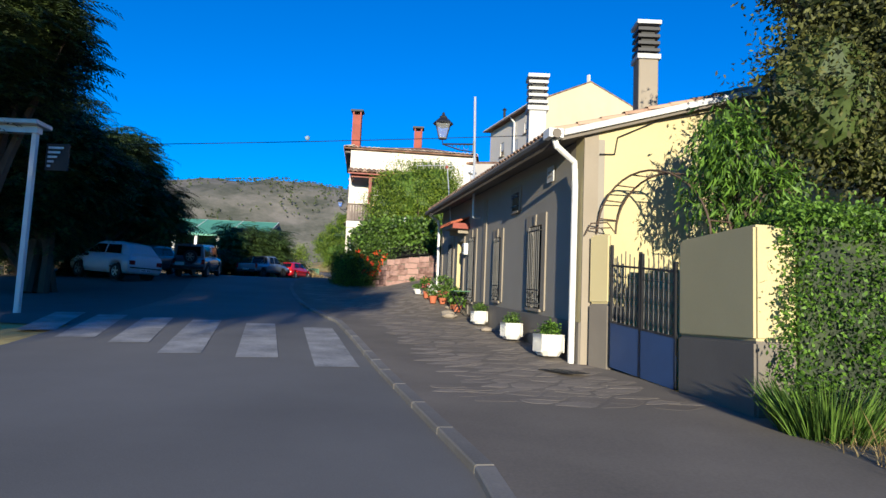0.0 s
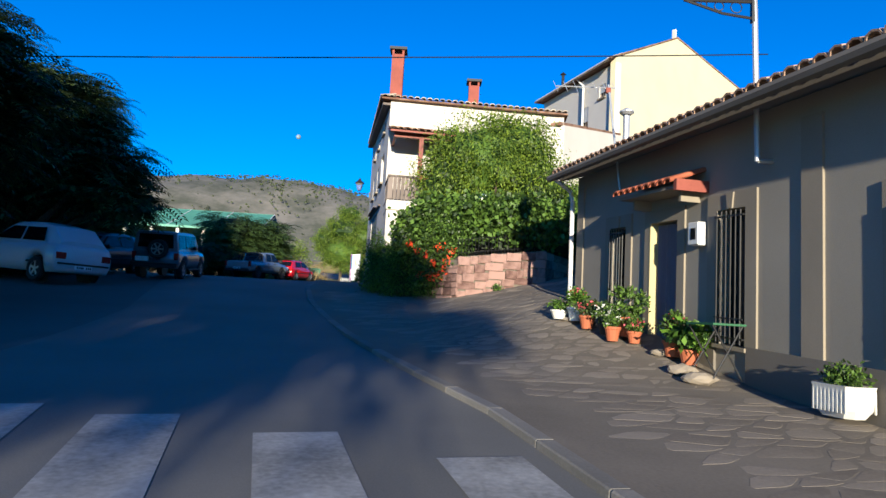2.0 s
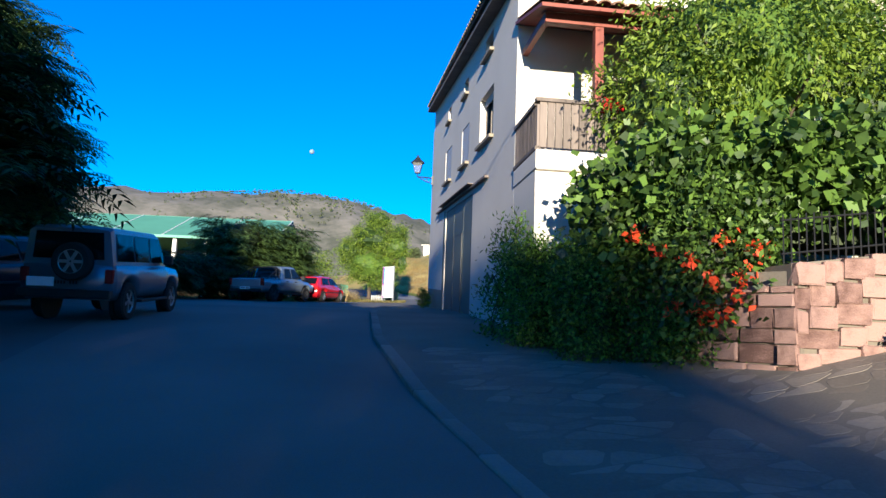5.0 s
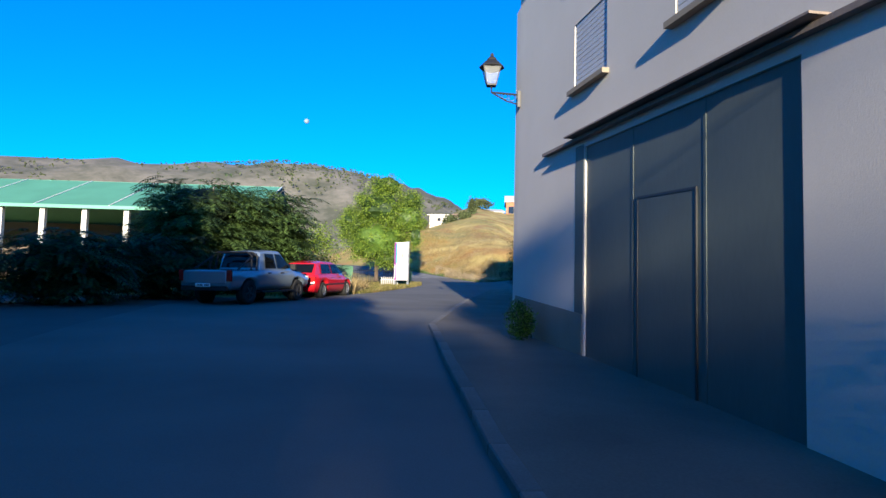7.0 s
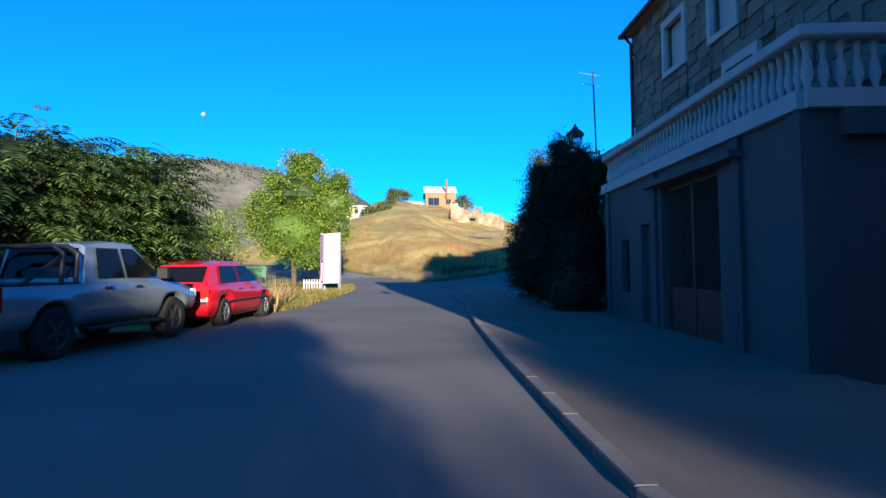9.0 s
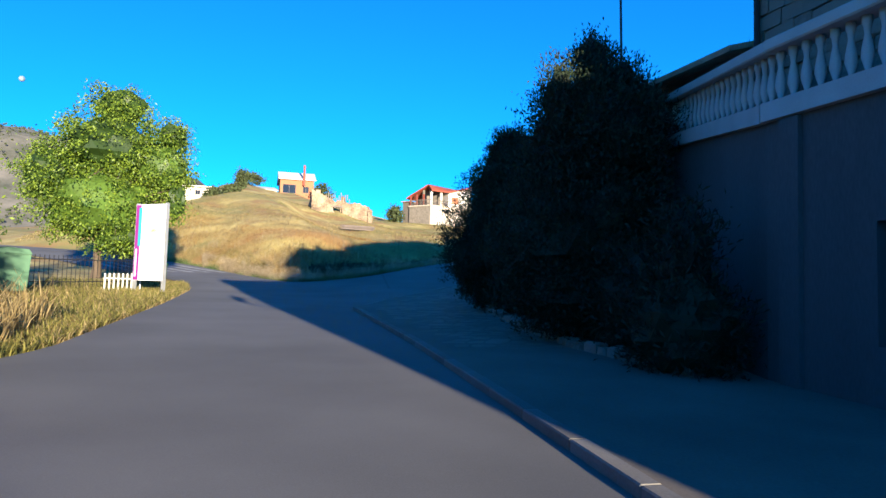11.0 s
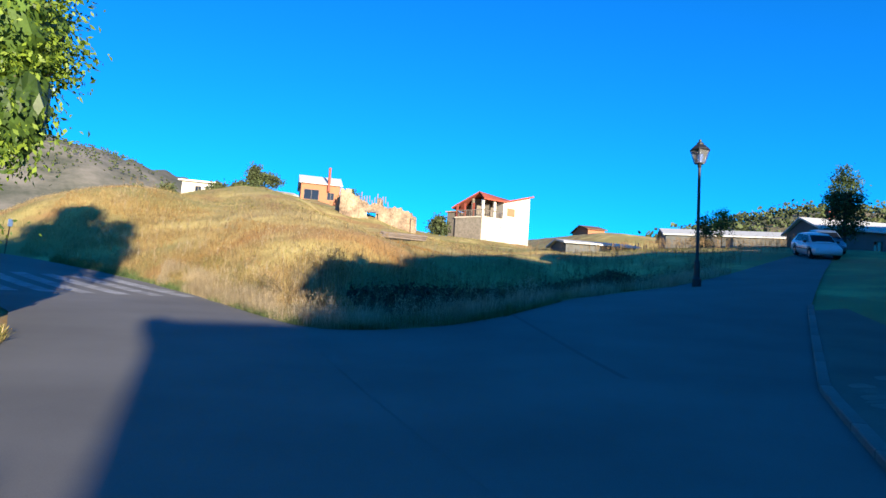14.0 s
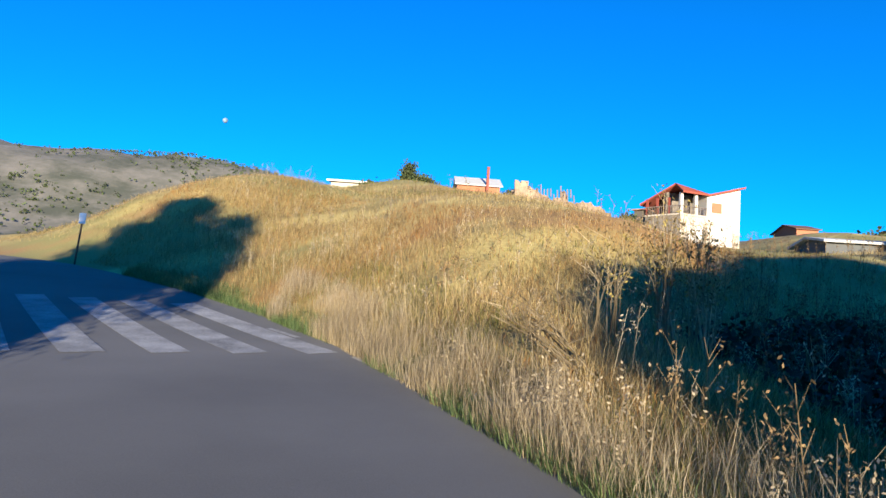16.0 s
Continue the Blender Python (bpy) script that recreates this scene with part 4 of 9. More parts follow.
def lamp_glass():
    m = bpy.data.materials.new("lantern_glass")
    m.use_nodes = True
    b = m.node_tree.nodes["Principled BSDF"]
    b.inputs["Transmission Weight"].default_value = 0.9
    b.inputs["Roughness"].default_value = 0.15
    b.inputs["Base Color"].default_value = (0.85, 0.9, 0.95, 1)
    return m


M_LANTERN = lamp_glass()


def bracket_lamp(base, tip, label, s=1.0):
    """A lantern on a scrolled iron bracket from the wall point base to the foot of the lantern at tip."""
    base, tip = Vector(base), Vector(tip)
    t = thing("wall_lamp", tuple(base), label, "street lamp")
    bm = bmesh.new()
    d = tip - base
    elbow = Vector((tip.x, tip.y, tip.z - 0.22 * s))
    tube(bm, [base, base.lerp(elbow, 0.5), elbow, tip], 0.03 * s, 6)
    low_ = base + Vector((0, 0, -0.28 * s))
    tube(bm, [low_, low_.lerp(elbow, 0.45) + Vector((0, 0, -0.04)), elbow], 0.022 * s, 6)
    flat = Vector((d.x, d.y, 0)).normalized()
    for k, r in ((0.25, 0.09), (0.5, 0.075), (0.72, 0.05)):
        c = base.lerp(elbow, k) + Vector((0, 0, -r * 1.0 * s - 0.01))
        tube(bm, [c + flat * (r * s * math.cos(a)) + Vector((0, 0, r * s * math.sin(a))) for a in np.linspace(0, 2 * math.pi, 11)], 0.010 * s, 5)
    box(bm, low_ + Vector((-0.03, -0.03, -0.05)), base + Vector((0.03, 0.03, 0.08)))
    part("bracket", bm, M_IRON, t)
    f, g = bmesh.new(), bmesh.new()
    lantern(f, g, tip, s)
    part("lantern", f, M_IRON, t)
    part("glass", g, M_LANTERN, t)
    return t


mast = thing("lamp_mast", (0.78, 17.4, 3.97), "thin galvanised pole bracketed to the house front", "pole")
bm = bmesh.new()
tube(bm, [(0.78, 17.42, 3.97), (0.70, 17.42, 7.3)], 0.035, 8)
part("pole", bm, M_GALV, mast)
part("arm", tubes(([(0.78, 17.42, 3.98), (1.02, 17.42, 3.98)], 0.03)), M_GALV, mast)
part("arm", tubes(([(0.78, 17.42, 4.9), (1.02, 17.42, 4.9)], 0.02)), M_GALV, mast)
bracket_lamp((0.72, 17.42, 5.98), (-0.14, 17.42, 6.12), "black iron lantern on a scrolled bracket over the street", 0.78)

# ---- television aerial on the front ----
aer = thing("tv_aerial", (0.2, 21.3, 4.1), "thin aerial mast with small dish and rods at the roof edge", "aerial")
ma, mb = LH @ Vector((11.15, 0.10, 3.66)), LH @ Vector((11.45, 0.25, 5.72))
part("mast", tubes(([ma, mb], 0.02)), M_GALV, aer)
bm = bmesh.new()
ra, rb = mb + Vector((-1.0, -0.1, -0.12)), mb + Vector((0.15, 0.1, -0.02))
tube(bm, [ra, rb], 0.012, 5)
for k in range(7):
    c = ra.lerp(rb, k / 6)
    tube(bm, [c + Vector((-0.03, 0.1, 0.14)), c + Vector((0.03, -0.1, -0.14))], 0.006, 4)
part("rods", bm, M_GALV, aer)
part("amplifier", boxes((mb + Vector((-0.05, -0.04, -0.16)), mb + Vector((0.04, 0.04, -0.06))), bevel=0.01), M_BRICK, aer, "small orange box")

# ---- gate, piers, arch, garden hedge ----
def pier(name, pts, z0, z1, band, label):
    t = thing(name, (pts[0][0], pts[0][1], z0), label, "gate pier")
    for nm, a, b, mt, grow in (("base", z0 - 0.2, band, M_PLINTH, 0.012), ("shaft", band, z1, M_CREAM, 0.0)):
        bm = bmesh.new()
        c = Vector(pts[0]).lerp(Vector(pts[2]), 0.5)
        lo = [bm.verts.new((*(c + (Vector(p) - c) * (1 + grow)), a)) for p in pts]
        hi = [bm.verts.new((*(c + (Vector(p) - c) * (1 + grow)), b)) for p in pts]
        bm.faces.new(lo[::-1])
        bm.faces.new(hi)
        for k in range(4):
            bm.faces.new((lo[k], lo[(k + 1) % 4], hi[(k + 1) % 4], hi[k]))
        bmesh.ops.bevel(bm, geom=[e for e in bm.edges], offset=0.03, segments=2, affect="EDGES")
        part(nm, bm, mt, t)
    return t


big = pier("gate_pier", [(3.0, 8.3), (3.2, 6.7), (3.85, 6.82), (3.62, 8.4)], 0.42, 2.42, 1.22, "broad gate pier, cream above and grey-brown base")
small = pier("gate_pier", [(2.28, 10.18), (2.50, 9.82), (2.78, 9.92), (2.6, 10.22)], 0.62, 2.68, 1.62, "slim gate pier joined to the house corner")
gate = thing("garden_gate", (2.62, 9.8, 0.6), "double-leaf gate, blue sheet below and twisted bars above", "gate")
GT = along((2.52, 9.80), (3.0, 8.34), 0, -0.11)
GL = math.hypot(0.48, 1.46)
for leaf_, (u0, u1) in enumerate(((0.02, GL / 2 - 0.01), (GL / 2 + 0.01, GL - 0.02))):
    pn = part("panel", boxes(((u0, -0.02, 0.70), (u1, 0.02, 1.34)), m=GT), M_BLUEGATE, gate, "blue sheet steel panel")
    bm = boxes(((u0, -0.02, 0.70), (u0 + 0.03, 0.02, 2.5 - 0.1 * leaf_)), ((u1 - 0.03, -0.02, 0.7), (u1, 0.02, 2.42 - 0.1 * leaf_)), ((u0, -0.015, 2.18), (u1, 0.015, 2.21)), ((u0, -0.015, 1.34), (u1, 0.015, 1.37)), m=GT)
    part("frame", bm, M_IRON, gate)
    for k in range(7):
        u = u0 + (u1 - u0) * (k + 0.5) / 7
        bm = bmesh.new()
        tube(bm, [GT @ Vector((u, 0, 1.36)), GT @ Vector((u, 0, 2.42 - 0.04 * abs(k - 3)))], 0.009, 5)
        for z in (1.55, 1.85):
            w = (u1 - u0) / 14
            tube(bm, [GT @ Vector((u, 0, z - 0.14)), GT @ Vector((u + w, 0, z)), GT @ Vector((u, 0, z + 0.14)), GT @ Vector((u - w, 0, z)), GT @ Vector((u, 0, z - 0.14))], 0.007, 4)
        lathe(bm, [(0.004, 0), (0.022, 0.02), (0.004, 0.07)], Matrix.Translation(GT @ Vector((u, 0, 2.02))), 6)
        part("bar", bm, M_IRON, gate)
arch = thing("iron_arch", (2.4, 10.0, 2.6), "brown iron ladder arch spanning the gateway", "garden arch")
c0, c1 = Vector((2.40, 10.2, 2.72)), Vector((3.45, 8.4, 2.48))
for off in (0.0, 0.34):
    bm = bmesh.new()
    o = Vector((0.32, 0.12, 0)) * (off / 0.34)
    tube(bm, [c0.lerp(c1, (1 - math.cos(t)) / 2) + o + Vector((0, 0, 0.95 * math.sin(t))) for t in np.linspace(0, math.pi, 19)], 0.016, 6)
    part("rail", bm, M_RUST, arch)
for t in np.linspace(0.25, math.pi - 0.25, 9):
    p_ = c0.lerp(c1, (1 - math.cos(t)) / 2) + Vector((0, 0, 0.95 * math.sin(t)))
    part("rung", tubes(([p_, p_ + Vector((0.32, 0.12, 0))], 0.011)), M_RUST, arch)
bm = bmesh.new()
tube(bm, [(2.2, 10.15, 2.68), (2.28, 10.1, 2.86), (2.5, 9.95, 2.86), (2.62, 9.9, 2.68)], 0.012, 5)
tube(bm, [(2.27, 10.1, 2.78), (2.56, 9.93, 2.78)], 0.01, 5)
part("foot_bracket", bm, M_RUST, arch)
hedge = thing("hedge", (3.6, 6.6, 0.3), "dense bright green clipped hedge beside the gate pier", "hedge")
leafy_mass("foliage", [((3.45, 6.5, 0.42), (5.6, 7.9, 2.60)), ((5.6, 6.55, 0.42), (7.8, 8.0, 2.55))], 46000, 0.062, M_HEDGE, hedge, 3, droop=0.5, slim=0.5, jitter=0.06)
# dark box inside the hedge takes the place of shade between the leaves
part("inner_foliage", boxes(((3.66, 6.72, 0.25), (7.6, 7.8, 2.42))), M_DARK_SHADED_LEAF, hedge)
wd = thing("lavender_bush", (3.6, 5.8, 0.3), "grey-green bush at the foot of the hedge", "bush")
rng = np.random.default_rng(8)


def tuft(name, centre, rad, count, length, material, parent, seed, spread=0.5, width=0.006):
    """Upright thin blades fanning out of a foot."""
    r = np.random.default_rng(seed)
    a, rr = r.uniform(0, 2 * math.pi, count), rad * np.sqrt(r.uniform(0, 1, count))
    b = np.stack([centre[0] + rr * np.cos(a), centre[1] + rr * np.sin(a), np.full(count, centre[2])], 1)
    L = length * r.uniform(0.5, 1.1, (count, 1))
    tip = b + np.stack([np.cos(a) * spread, np.sin(a) * spread, np.ones(count)], 1) * L + r.normal(size=(count, 3)) * 0.12 * L
    s = unit(np.cross(tip - b, r.normal(size=(count, 3)))) * width
    mid = b * 0.45 + tip * 0.55 + np.array([0, 0, 0.05]) * L
    v = np.stack([b - s, b + s, mid + s, tip, mid - s], 1).reshape(-1, 3)
    return fast_mesh(name, v, np.arange(len(v)).reshape(-1, 5), material, parent)


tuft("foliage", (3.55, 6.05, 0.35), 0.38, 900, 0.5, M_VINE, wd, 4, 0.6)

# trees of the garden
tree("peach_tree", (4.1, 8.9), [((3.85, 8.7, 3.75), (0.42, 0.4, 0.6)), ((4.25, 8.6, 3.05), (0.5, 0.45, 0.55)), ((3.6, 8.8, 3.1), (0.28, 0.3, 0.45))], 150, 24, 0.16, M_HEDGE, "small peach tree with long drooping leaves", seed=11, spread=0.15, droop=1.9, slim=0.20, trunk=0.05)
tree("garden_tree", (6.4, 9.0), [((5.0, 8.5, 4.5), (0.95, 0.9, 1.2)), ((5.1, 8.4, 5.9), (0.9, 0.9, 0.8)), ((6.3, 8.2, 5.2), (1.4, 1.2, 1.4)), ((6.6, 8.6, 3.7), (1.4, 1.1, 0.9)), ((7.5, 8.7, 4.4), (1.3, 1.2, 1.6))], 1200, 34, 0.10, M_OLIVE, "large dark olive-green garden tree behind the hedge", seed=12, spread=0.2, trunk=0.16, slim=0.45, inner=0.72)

# ---- planters and pots along the front ----
def planter_mesh():
    bm = bmesh.new()
    prof = [(0.19, 0.0), (0.245, 0.08), (0.265, 0.27), (0.275, 0.30)]
    rings = []
    for w, z in prof:
        d = w * 0.62
        ch = 0.06
        rings.append([bm.verts.new(p) for p in ((-w + ch, -d, z), (w - ch, -d, z), (w, -d + ch, z), (w, d - ch, z), (w - ch, d, z), (-w + ch, d, z), (-w, d - ch, z), (-w, -d + ch, z))])
    rings.append([bm.verts.new((v.co.x * 0.86, v.co.y * 0.8, 0.30)) for v in rings[-1]])
    rings.append([bm.verts.new((v.co.x * 0.8, v.co.y * 0.75, 0.22)) for v in rings[-2]])
    for s, t in zip(rings, rings[1:]):
        for k in range(8):
            bm.faces.new((s[k], s[(k + 1) % 8], t[(k + 1) % 8], t[k]))
    bm.faces.new(rings[0][::-1])
    bm.faces.new(rings[-1])
    return bm


for k, (u, y, sc, seed) in enumerate(((0.62, 0.30, 1.0, 1), (2.78, 0.32, 0.9, 2), (5.95, 0.24, 0.88, 3))):
    p_ = LH @ Vector((u, y, 0))
    z = lv(p_.x, p_.y) + 0.10
    t = thing("planter", (0, 0, 0), "white ribbed stone planter with a green herb", "planter", "planters along the house front")
    trough = part("trough", planter_mesh(), M_PLANTER, t)
    for i in range(18):
        x, s = -0.2 + 0.05 * (i % 9), 1 if i < 9 else -1
        part("rib", boxes(((x - 0.009, s * 0.158 - 0.006, 0.05), (x + 0.009, s * 0.158 + 0.006, 0.26))), M_PLANTER, trough)
    part("soil", boxes(((-0.21, -0.11, 0.20), (0.21, 0.11, 0.25))), M_EARTH, t)
    r = np.random.default_rng(seed)
    pts, out, _ = clumped(r, [((0, 0, 0.36), (0.2, 0.12, 0.12))], 60, 14, 0.04)
    v, q = leaf_faces(r, pts, 0.05, out, 0.0, 0.5)
    fast_mesh("plant", v, q, M_VINE if k else M_HEDGE, t)
    t.matrix_basis = pose(p_.x, p_.y, z, 0, 0, 99) @ Matrix.Scale(sc * 1.15, 4)


def pot_plant(x, y, h, r0, potmat, leafmat, plant_h, plant_r, leaf, label, flower=None, seed=0, white=False):
    t = thing("pot_plant", (x, y, lv(x, y) + 0.09), label, "potted plant", "pots beside the door")
    z = lv(x, y) + 0.09
    bm = bmesh.new()
    lathe(bm, [(r0 * 0.68, z), (r0 * 0.95, z + h * 0.8), (r0 * 1.08, z + h * 0.82), (r0 * 1.08, z + h), (r0 * 0.9, z + h), (r0 * 0.85, z + h * 0.85)], Matrix.Translation((x, y, 0)), 14)
    part("pot", bm, potmat, t, sm=False)
    r = np.random.default_rng(seed)
    pts, out, _ = clumped(r, [((x, y, z + h + plant_h * 0.5), (plant_r, plant_r, plant_h * 0.55))], 46, 12, plant_r * 0.22)
    v, q = leaf_faces(r, pts, leaf, out, 0.3, 0.6)
    fast_mesh("plant", v, q, leafmat, t)["kind"] = "stuff"
    if flower:
        pts, out, _ = clumped(r, [((x, y, z + h + plant_h * 0.62), (plant_r * 0.9, plant_r * 0.9, plant_h * 0.45))], 9, 9, 0.025)
        v, q = leaf_faces(r, pts, 0.04, out, 0.0, 0.9)
        fast_mesh("flowers", v, q, flower, t)["kind"] = "stuff"
    return t


def front(u, y):
    q = LH @ Vector((u, y, 0))
    return q.x, q.y


pot_plant(*front(11.55, 1.0), 0.16, 0.16, M_PLANTER, M_HEDGE, 0.16, 0.17, 0.05, "wide shallow pot with a low yellow-green plant", seed=21)
pot_plant(*front(11.25, 0.82), 0.24, 0.15, M_PLANTER, M_HEDGE, 0.34, 0.19, 0.07, "white pot with a tall leafy plant", M_PINK, seed=22)
pot_plant(*front(10.85, 0.72), 0.22, 0.12, M_BLACK, M_DARK_SHADED_LEAF, 0.22, 0.13, 0.05, "dark pot with a small plant", seed=23)
pot_plant(*front(10.68, 0.85), 0.22, 0.13, M_TERRA, M_DARK_SHADED_LEAF, 0.24, 0.17, 0.05, "terracotta pot with pink flowers", M_PINK, seed=24)
pot_plant(*front(10.22, 0.72), 0.20, 0.13, M_BLACK, M_VINE, 0.32, 0.2, 0.05, "dark pot with a bushy flowering plant", M_WHITEFL, seed=25)
pot_plant(*front(9.86, 0.78), 0.22, 0.12, M_TERRA, M_VINE, 0.16, 0.13, 0.05, "terracotta pot with white flowers", M_WHITEFL, seed=26)
pot_plant(*front(10.02, 0.46), 0.30, 0.17, M_TERRA, M_VINE, 0.50, 0.26, 0.08, "large terracotta pot with a green shrub", seed=27)
pot_plant(*front(9.66, 0.52), 0.18, 0.11, M_TERRA, M_VINE, 0.20, 0.15, 0.05, "small pot with red flowers", M_PINK, seed=28)
pot_plant(*front(8.92, 0.30), 0.22, 0.15, M_TERRA, M_VINE, 0.42, 0.18, 0.06, "pot with leggy pink geraniums", M_PINK, seed=29)
pot_plant(*front(8.52, 0.30), 0.20, 0.14, M_TERRA, M_HEDGE, 0.34, 0.27, 0.11, "pot with broad bright green leaves", seed=30)
# folding metal table and edging stones
tb_ = thing("folding_table", (*front(7.85, 0.35), 1.5), "small folding metal table with a green top", "table")
fx, fy = front(7.85, 0.36)
z = lv(fx, fy) + 0.09
part("tabletop", boxes(((-0.30, -0.22, 0.66), (0.30, 0.22, 0.685)), m=pose(fx, fy, z, 0, 0, 99)), M_GREENBIN, tb_)
for sx in (-0.26, 0.26):
    for sy in (-1, 1):
        part("leg", tubes(([pose(fx, fy, z, 0, 0, 99) @ Vector((sx, sy * 0.2, 0.0)), pose(fx, fy, z, 0, 0, 99) @ Vector((sx, -sy * 0.2, 0.66))], 0.011)), M_IRON, tb_)
for k, (u, y, s) in enumerate(((9.08, 0.42, 0.09), (8.15, 0.62, 0.13), (7.7, 0.66, 0.14), (4.44, 0.42, 0.09), (11.4, 0.9, 0.06))):
    x_, y_ = front(u, y)
    bm = bmesh.new()
    bmesh.ops.create_icosphere(bm, subdivisions=2, radius=1)
    for v_ in bm.verts:
        v_.co = Vector((x_, y_, lv(x_, y_) + 0.08 + s * 0.35)) + Vector((v_.co.x * s * 1.5, v_.co.y * s, v_.co.z * s * 0.6)) * (1 + 0.25 * noise.noise(v_.co * 1.6 + Vector((k, 0, 0))))
    tagged(part("stone", bm, M_FLAG), "rounded grey stone by the flower pots", "stone", "stones by the pots")
# ---- red stone wall with vine, creeper and tree ----
swall = thing("stone_wall", (-2.2, 27.8, 2.3), "retaining wall of rough red sandstone blocks", "wall")
SW = along((0.15, 28.15), (-2.35, 27.75), 0, -0.14)       # x from the lane corner towards the street, y out to the road
SW2 = along((-2.35, 27.75), (-4.3, 30.6), 0, 0.02)
bm = boxes(((0.0, -0.5, 1.9), (2.53, -0.06, 3.93)), m=SW)
part("core", bm, M_JOINT, swall)
part("core", boxes(((0.0, -0.5, 1.6), (3.4, -0.06, 3.50)), m=SW2), M_JOINT, swall)
SW3 = along((2.2, 31.5), (0.15, 28.15), 0, 0.0)
part("core", boxes(((0.0, -0.5, 2.6), (3.93, -0.06, 3.9)), m=SW3), M_JOINT, swall)


def courses(m, length, z0, z1, course, mean, material, parent, seed, depth=0.16, name="stone"):
    """Rough blocks in courses; each is an object on one of a few shared meshes, stretched to its place."""
    r = random.Random(seed)
    kinds = []
    for k in range(5):
        bm = bmesh.new()
        v = box(bm, (0, 0, 0), (1, 1, 1))
        bmesh.ops.bevel(bm, geom=list(bm.edges), offset=0.05, segments=1, affect="EDGES")
        for q in bm.verts:
            q.co += Vector((r.uniform(-0.03, 0.03), r.uniform(-0.10, 0.10), r.uniform(-0.04, 0.04)))
        kinds.append(shared(name, bm, material))
    z = z0
    while z < z1 - 0.04:
        h = min(course * r.uniform(0.75, 1.3), z1 - z)
        if z1 - z - h < 0.08:
            h = z1 - z
        x = 0.0
        while x < length - 0.03:
            w = min(mean * r.uniform(0.55, 1.5), length - x)
            if length - x - w < 0.12:
                w = length - x
            p = m @ Vector((x + 0.007, -depth + r.uniform(-0.02, 0.02), z + 0.007))
            q = m @ Vector((x + 1, -depth, z))
            yaw = math.atan2(q.y - (m @ Vector((x, -depth, z))).y, q.x - (m @ Vector((x, -depth, z))).x)
            piece(name, r.choice(kinds), Matrix.LocRotScale(p, Euler((0, 0, yaw)), (w - 0.014, depth, h - 0.014)), parent)
            x += w
        z += h


courses(SW, 2.53, 2.35, 3.90, 0.20, 0.36, M_STONE, swall, 4)
courses(SW2, 3.4, 2.1, 3.35, 0.19, 0.34, M_STONE, swall, 5)
courses(SW3, 3.9, 3.0, 3.88, 0.2, 0.38, M_STONE, swall, 6)
bm = bmesh.new()
for k in range(26):
    p_ = SW @ Vector((0.1 + k * 0.095, -0.25, 3.93))
    tube(bm, [p_, p_ + Vector((0, 0, 0.55))], 0.008, 4)
for z in (4.05, 4.42):
    tube(bm, [SW @ Vector((0.0, -0.25, z)), SW @ Vector((2.5, -0.25, z))], 0.010, 4)
tagged(part("railing", bm, M_IRON), "thin dark iron railing on the stone wall", "railing")

vine = thing("grape_vine", (-1.5, 29.2, 3.6), "thick trellised vine spilling over the stone wall", "vine")
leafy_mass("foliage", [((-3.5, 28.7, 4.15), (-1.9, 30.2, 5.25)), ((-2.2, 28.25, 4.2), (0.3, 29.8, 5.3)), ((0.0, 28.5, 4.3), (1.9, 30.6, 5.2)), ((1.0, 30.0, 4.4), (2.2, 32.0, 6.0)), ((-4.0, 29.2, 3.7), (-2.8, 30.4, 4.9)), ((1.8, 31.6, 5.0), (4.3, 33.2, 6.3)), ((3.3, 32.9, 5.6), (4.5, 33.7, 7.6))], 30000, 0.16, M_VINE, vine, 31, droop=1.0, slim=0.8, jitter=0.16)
# dark boxes here, in the creeper and ivy colour in the shade behind leaves
part("inner_shade", boxes(((-3.2, 29.2, 4.0), (1.9, 30.2, 4.95)), ((1.2, 30.3, 3.9), (2.0, 31.8, 5.6))), M_DARK_SHADED_LEAF, vine)
creeper = thing("trumpet_creeper", (-3.3, 29.3, 2.4), "creeper with orange-red trumpet flowers against the wall", "creeper")
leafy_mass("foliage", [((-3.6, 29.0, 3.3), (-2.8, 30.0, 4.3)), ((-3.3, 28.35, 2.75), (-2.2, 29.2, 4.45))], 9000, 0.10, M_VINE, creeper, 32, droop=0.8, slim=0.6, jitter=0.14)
part("inner_shade", boxes(((-3.1, 28.7, 2.5), (-2.4, 29.2, 4.1))), M_DARK_SHADED_LEAF, creeper)
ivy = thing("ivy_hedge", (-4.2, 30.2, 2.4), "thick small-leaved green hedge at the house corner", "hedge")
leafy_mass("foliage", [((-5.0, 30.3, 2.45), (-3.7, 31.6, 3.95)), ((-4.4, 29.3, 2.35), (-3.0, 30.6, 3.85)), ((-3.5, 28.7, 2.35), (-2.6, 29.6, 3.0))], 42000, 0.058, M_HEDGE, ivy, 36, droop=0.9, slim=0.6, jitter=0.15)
part("inner_shade", boxes(((-4.7, 30.6, 2.4), (-3.8, 31.5, 3.7)), ((-4.1, 29.6, 2.3), (-3.1, 30.5, 3.6)), ((-3.3, 28.9, 2.3), (-2.7, 29.5, 2.8))), M_DARK_SHADED_LEAF, ivy)
rng = np.random.default_rng(33)
pts, out = [], []
for c in ((-3.25, 28.35, 3.62), (-3.0, 28.3, 3.40), (-2.85, 28.25, 3.85), (-2.75, 28.25, 3.25), (-2.55, 28.2, 3.15), (-3.4, 28.5, 3.1), (-3.1, 28.35, 3.05), (-2.5, 28.2, 3.75), (-3.5, 28.6, 3.75), (-2.9, 28.3, 3.0), (-2.65, 28.22, 3.5), (-3.7, 28.9, 4.0)):
    pts.append(np.array(c) + rng.normal(size=(20, 3)) * np.array([0.07, 0.05, 0.06]))
pts = np.concatenate(pts)
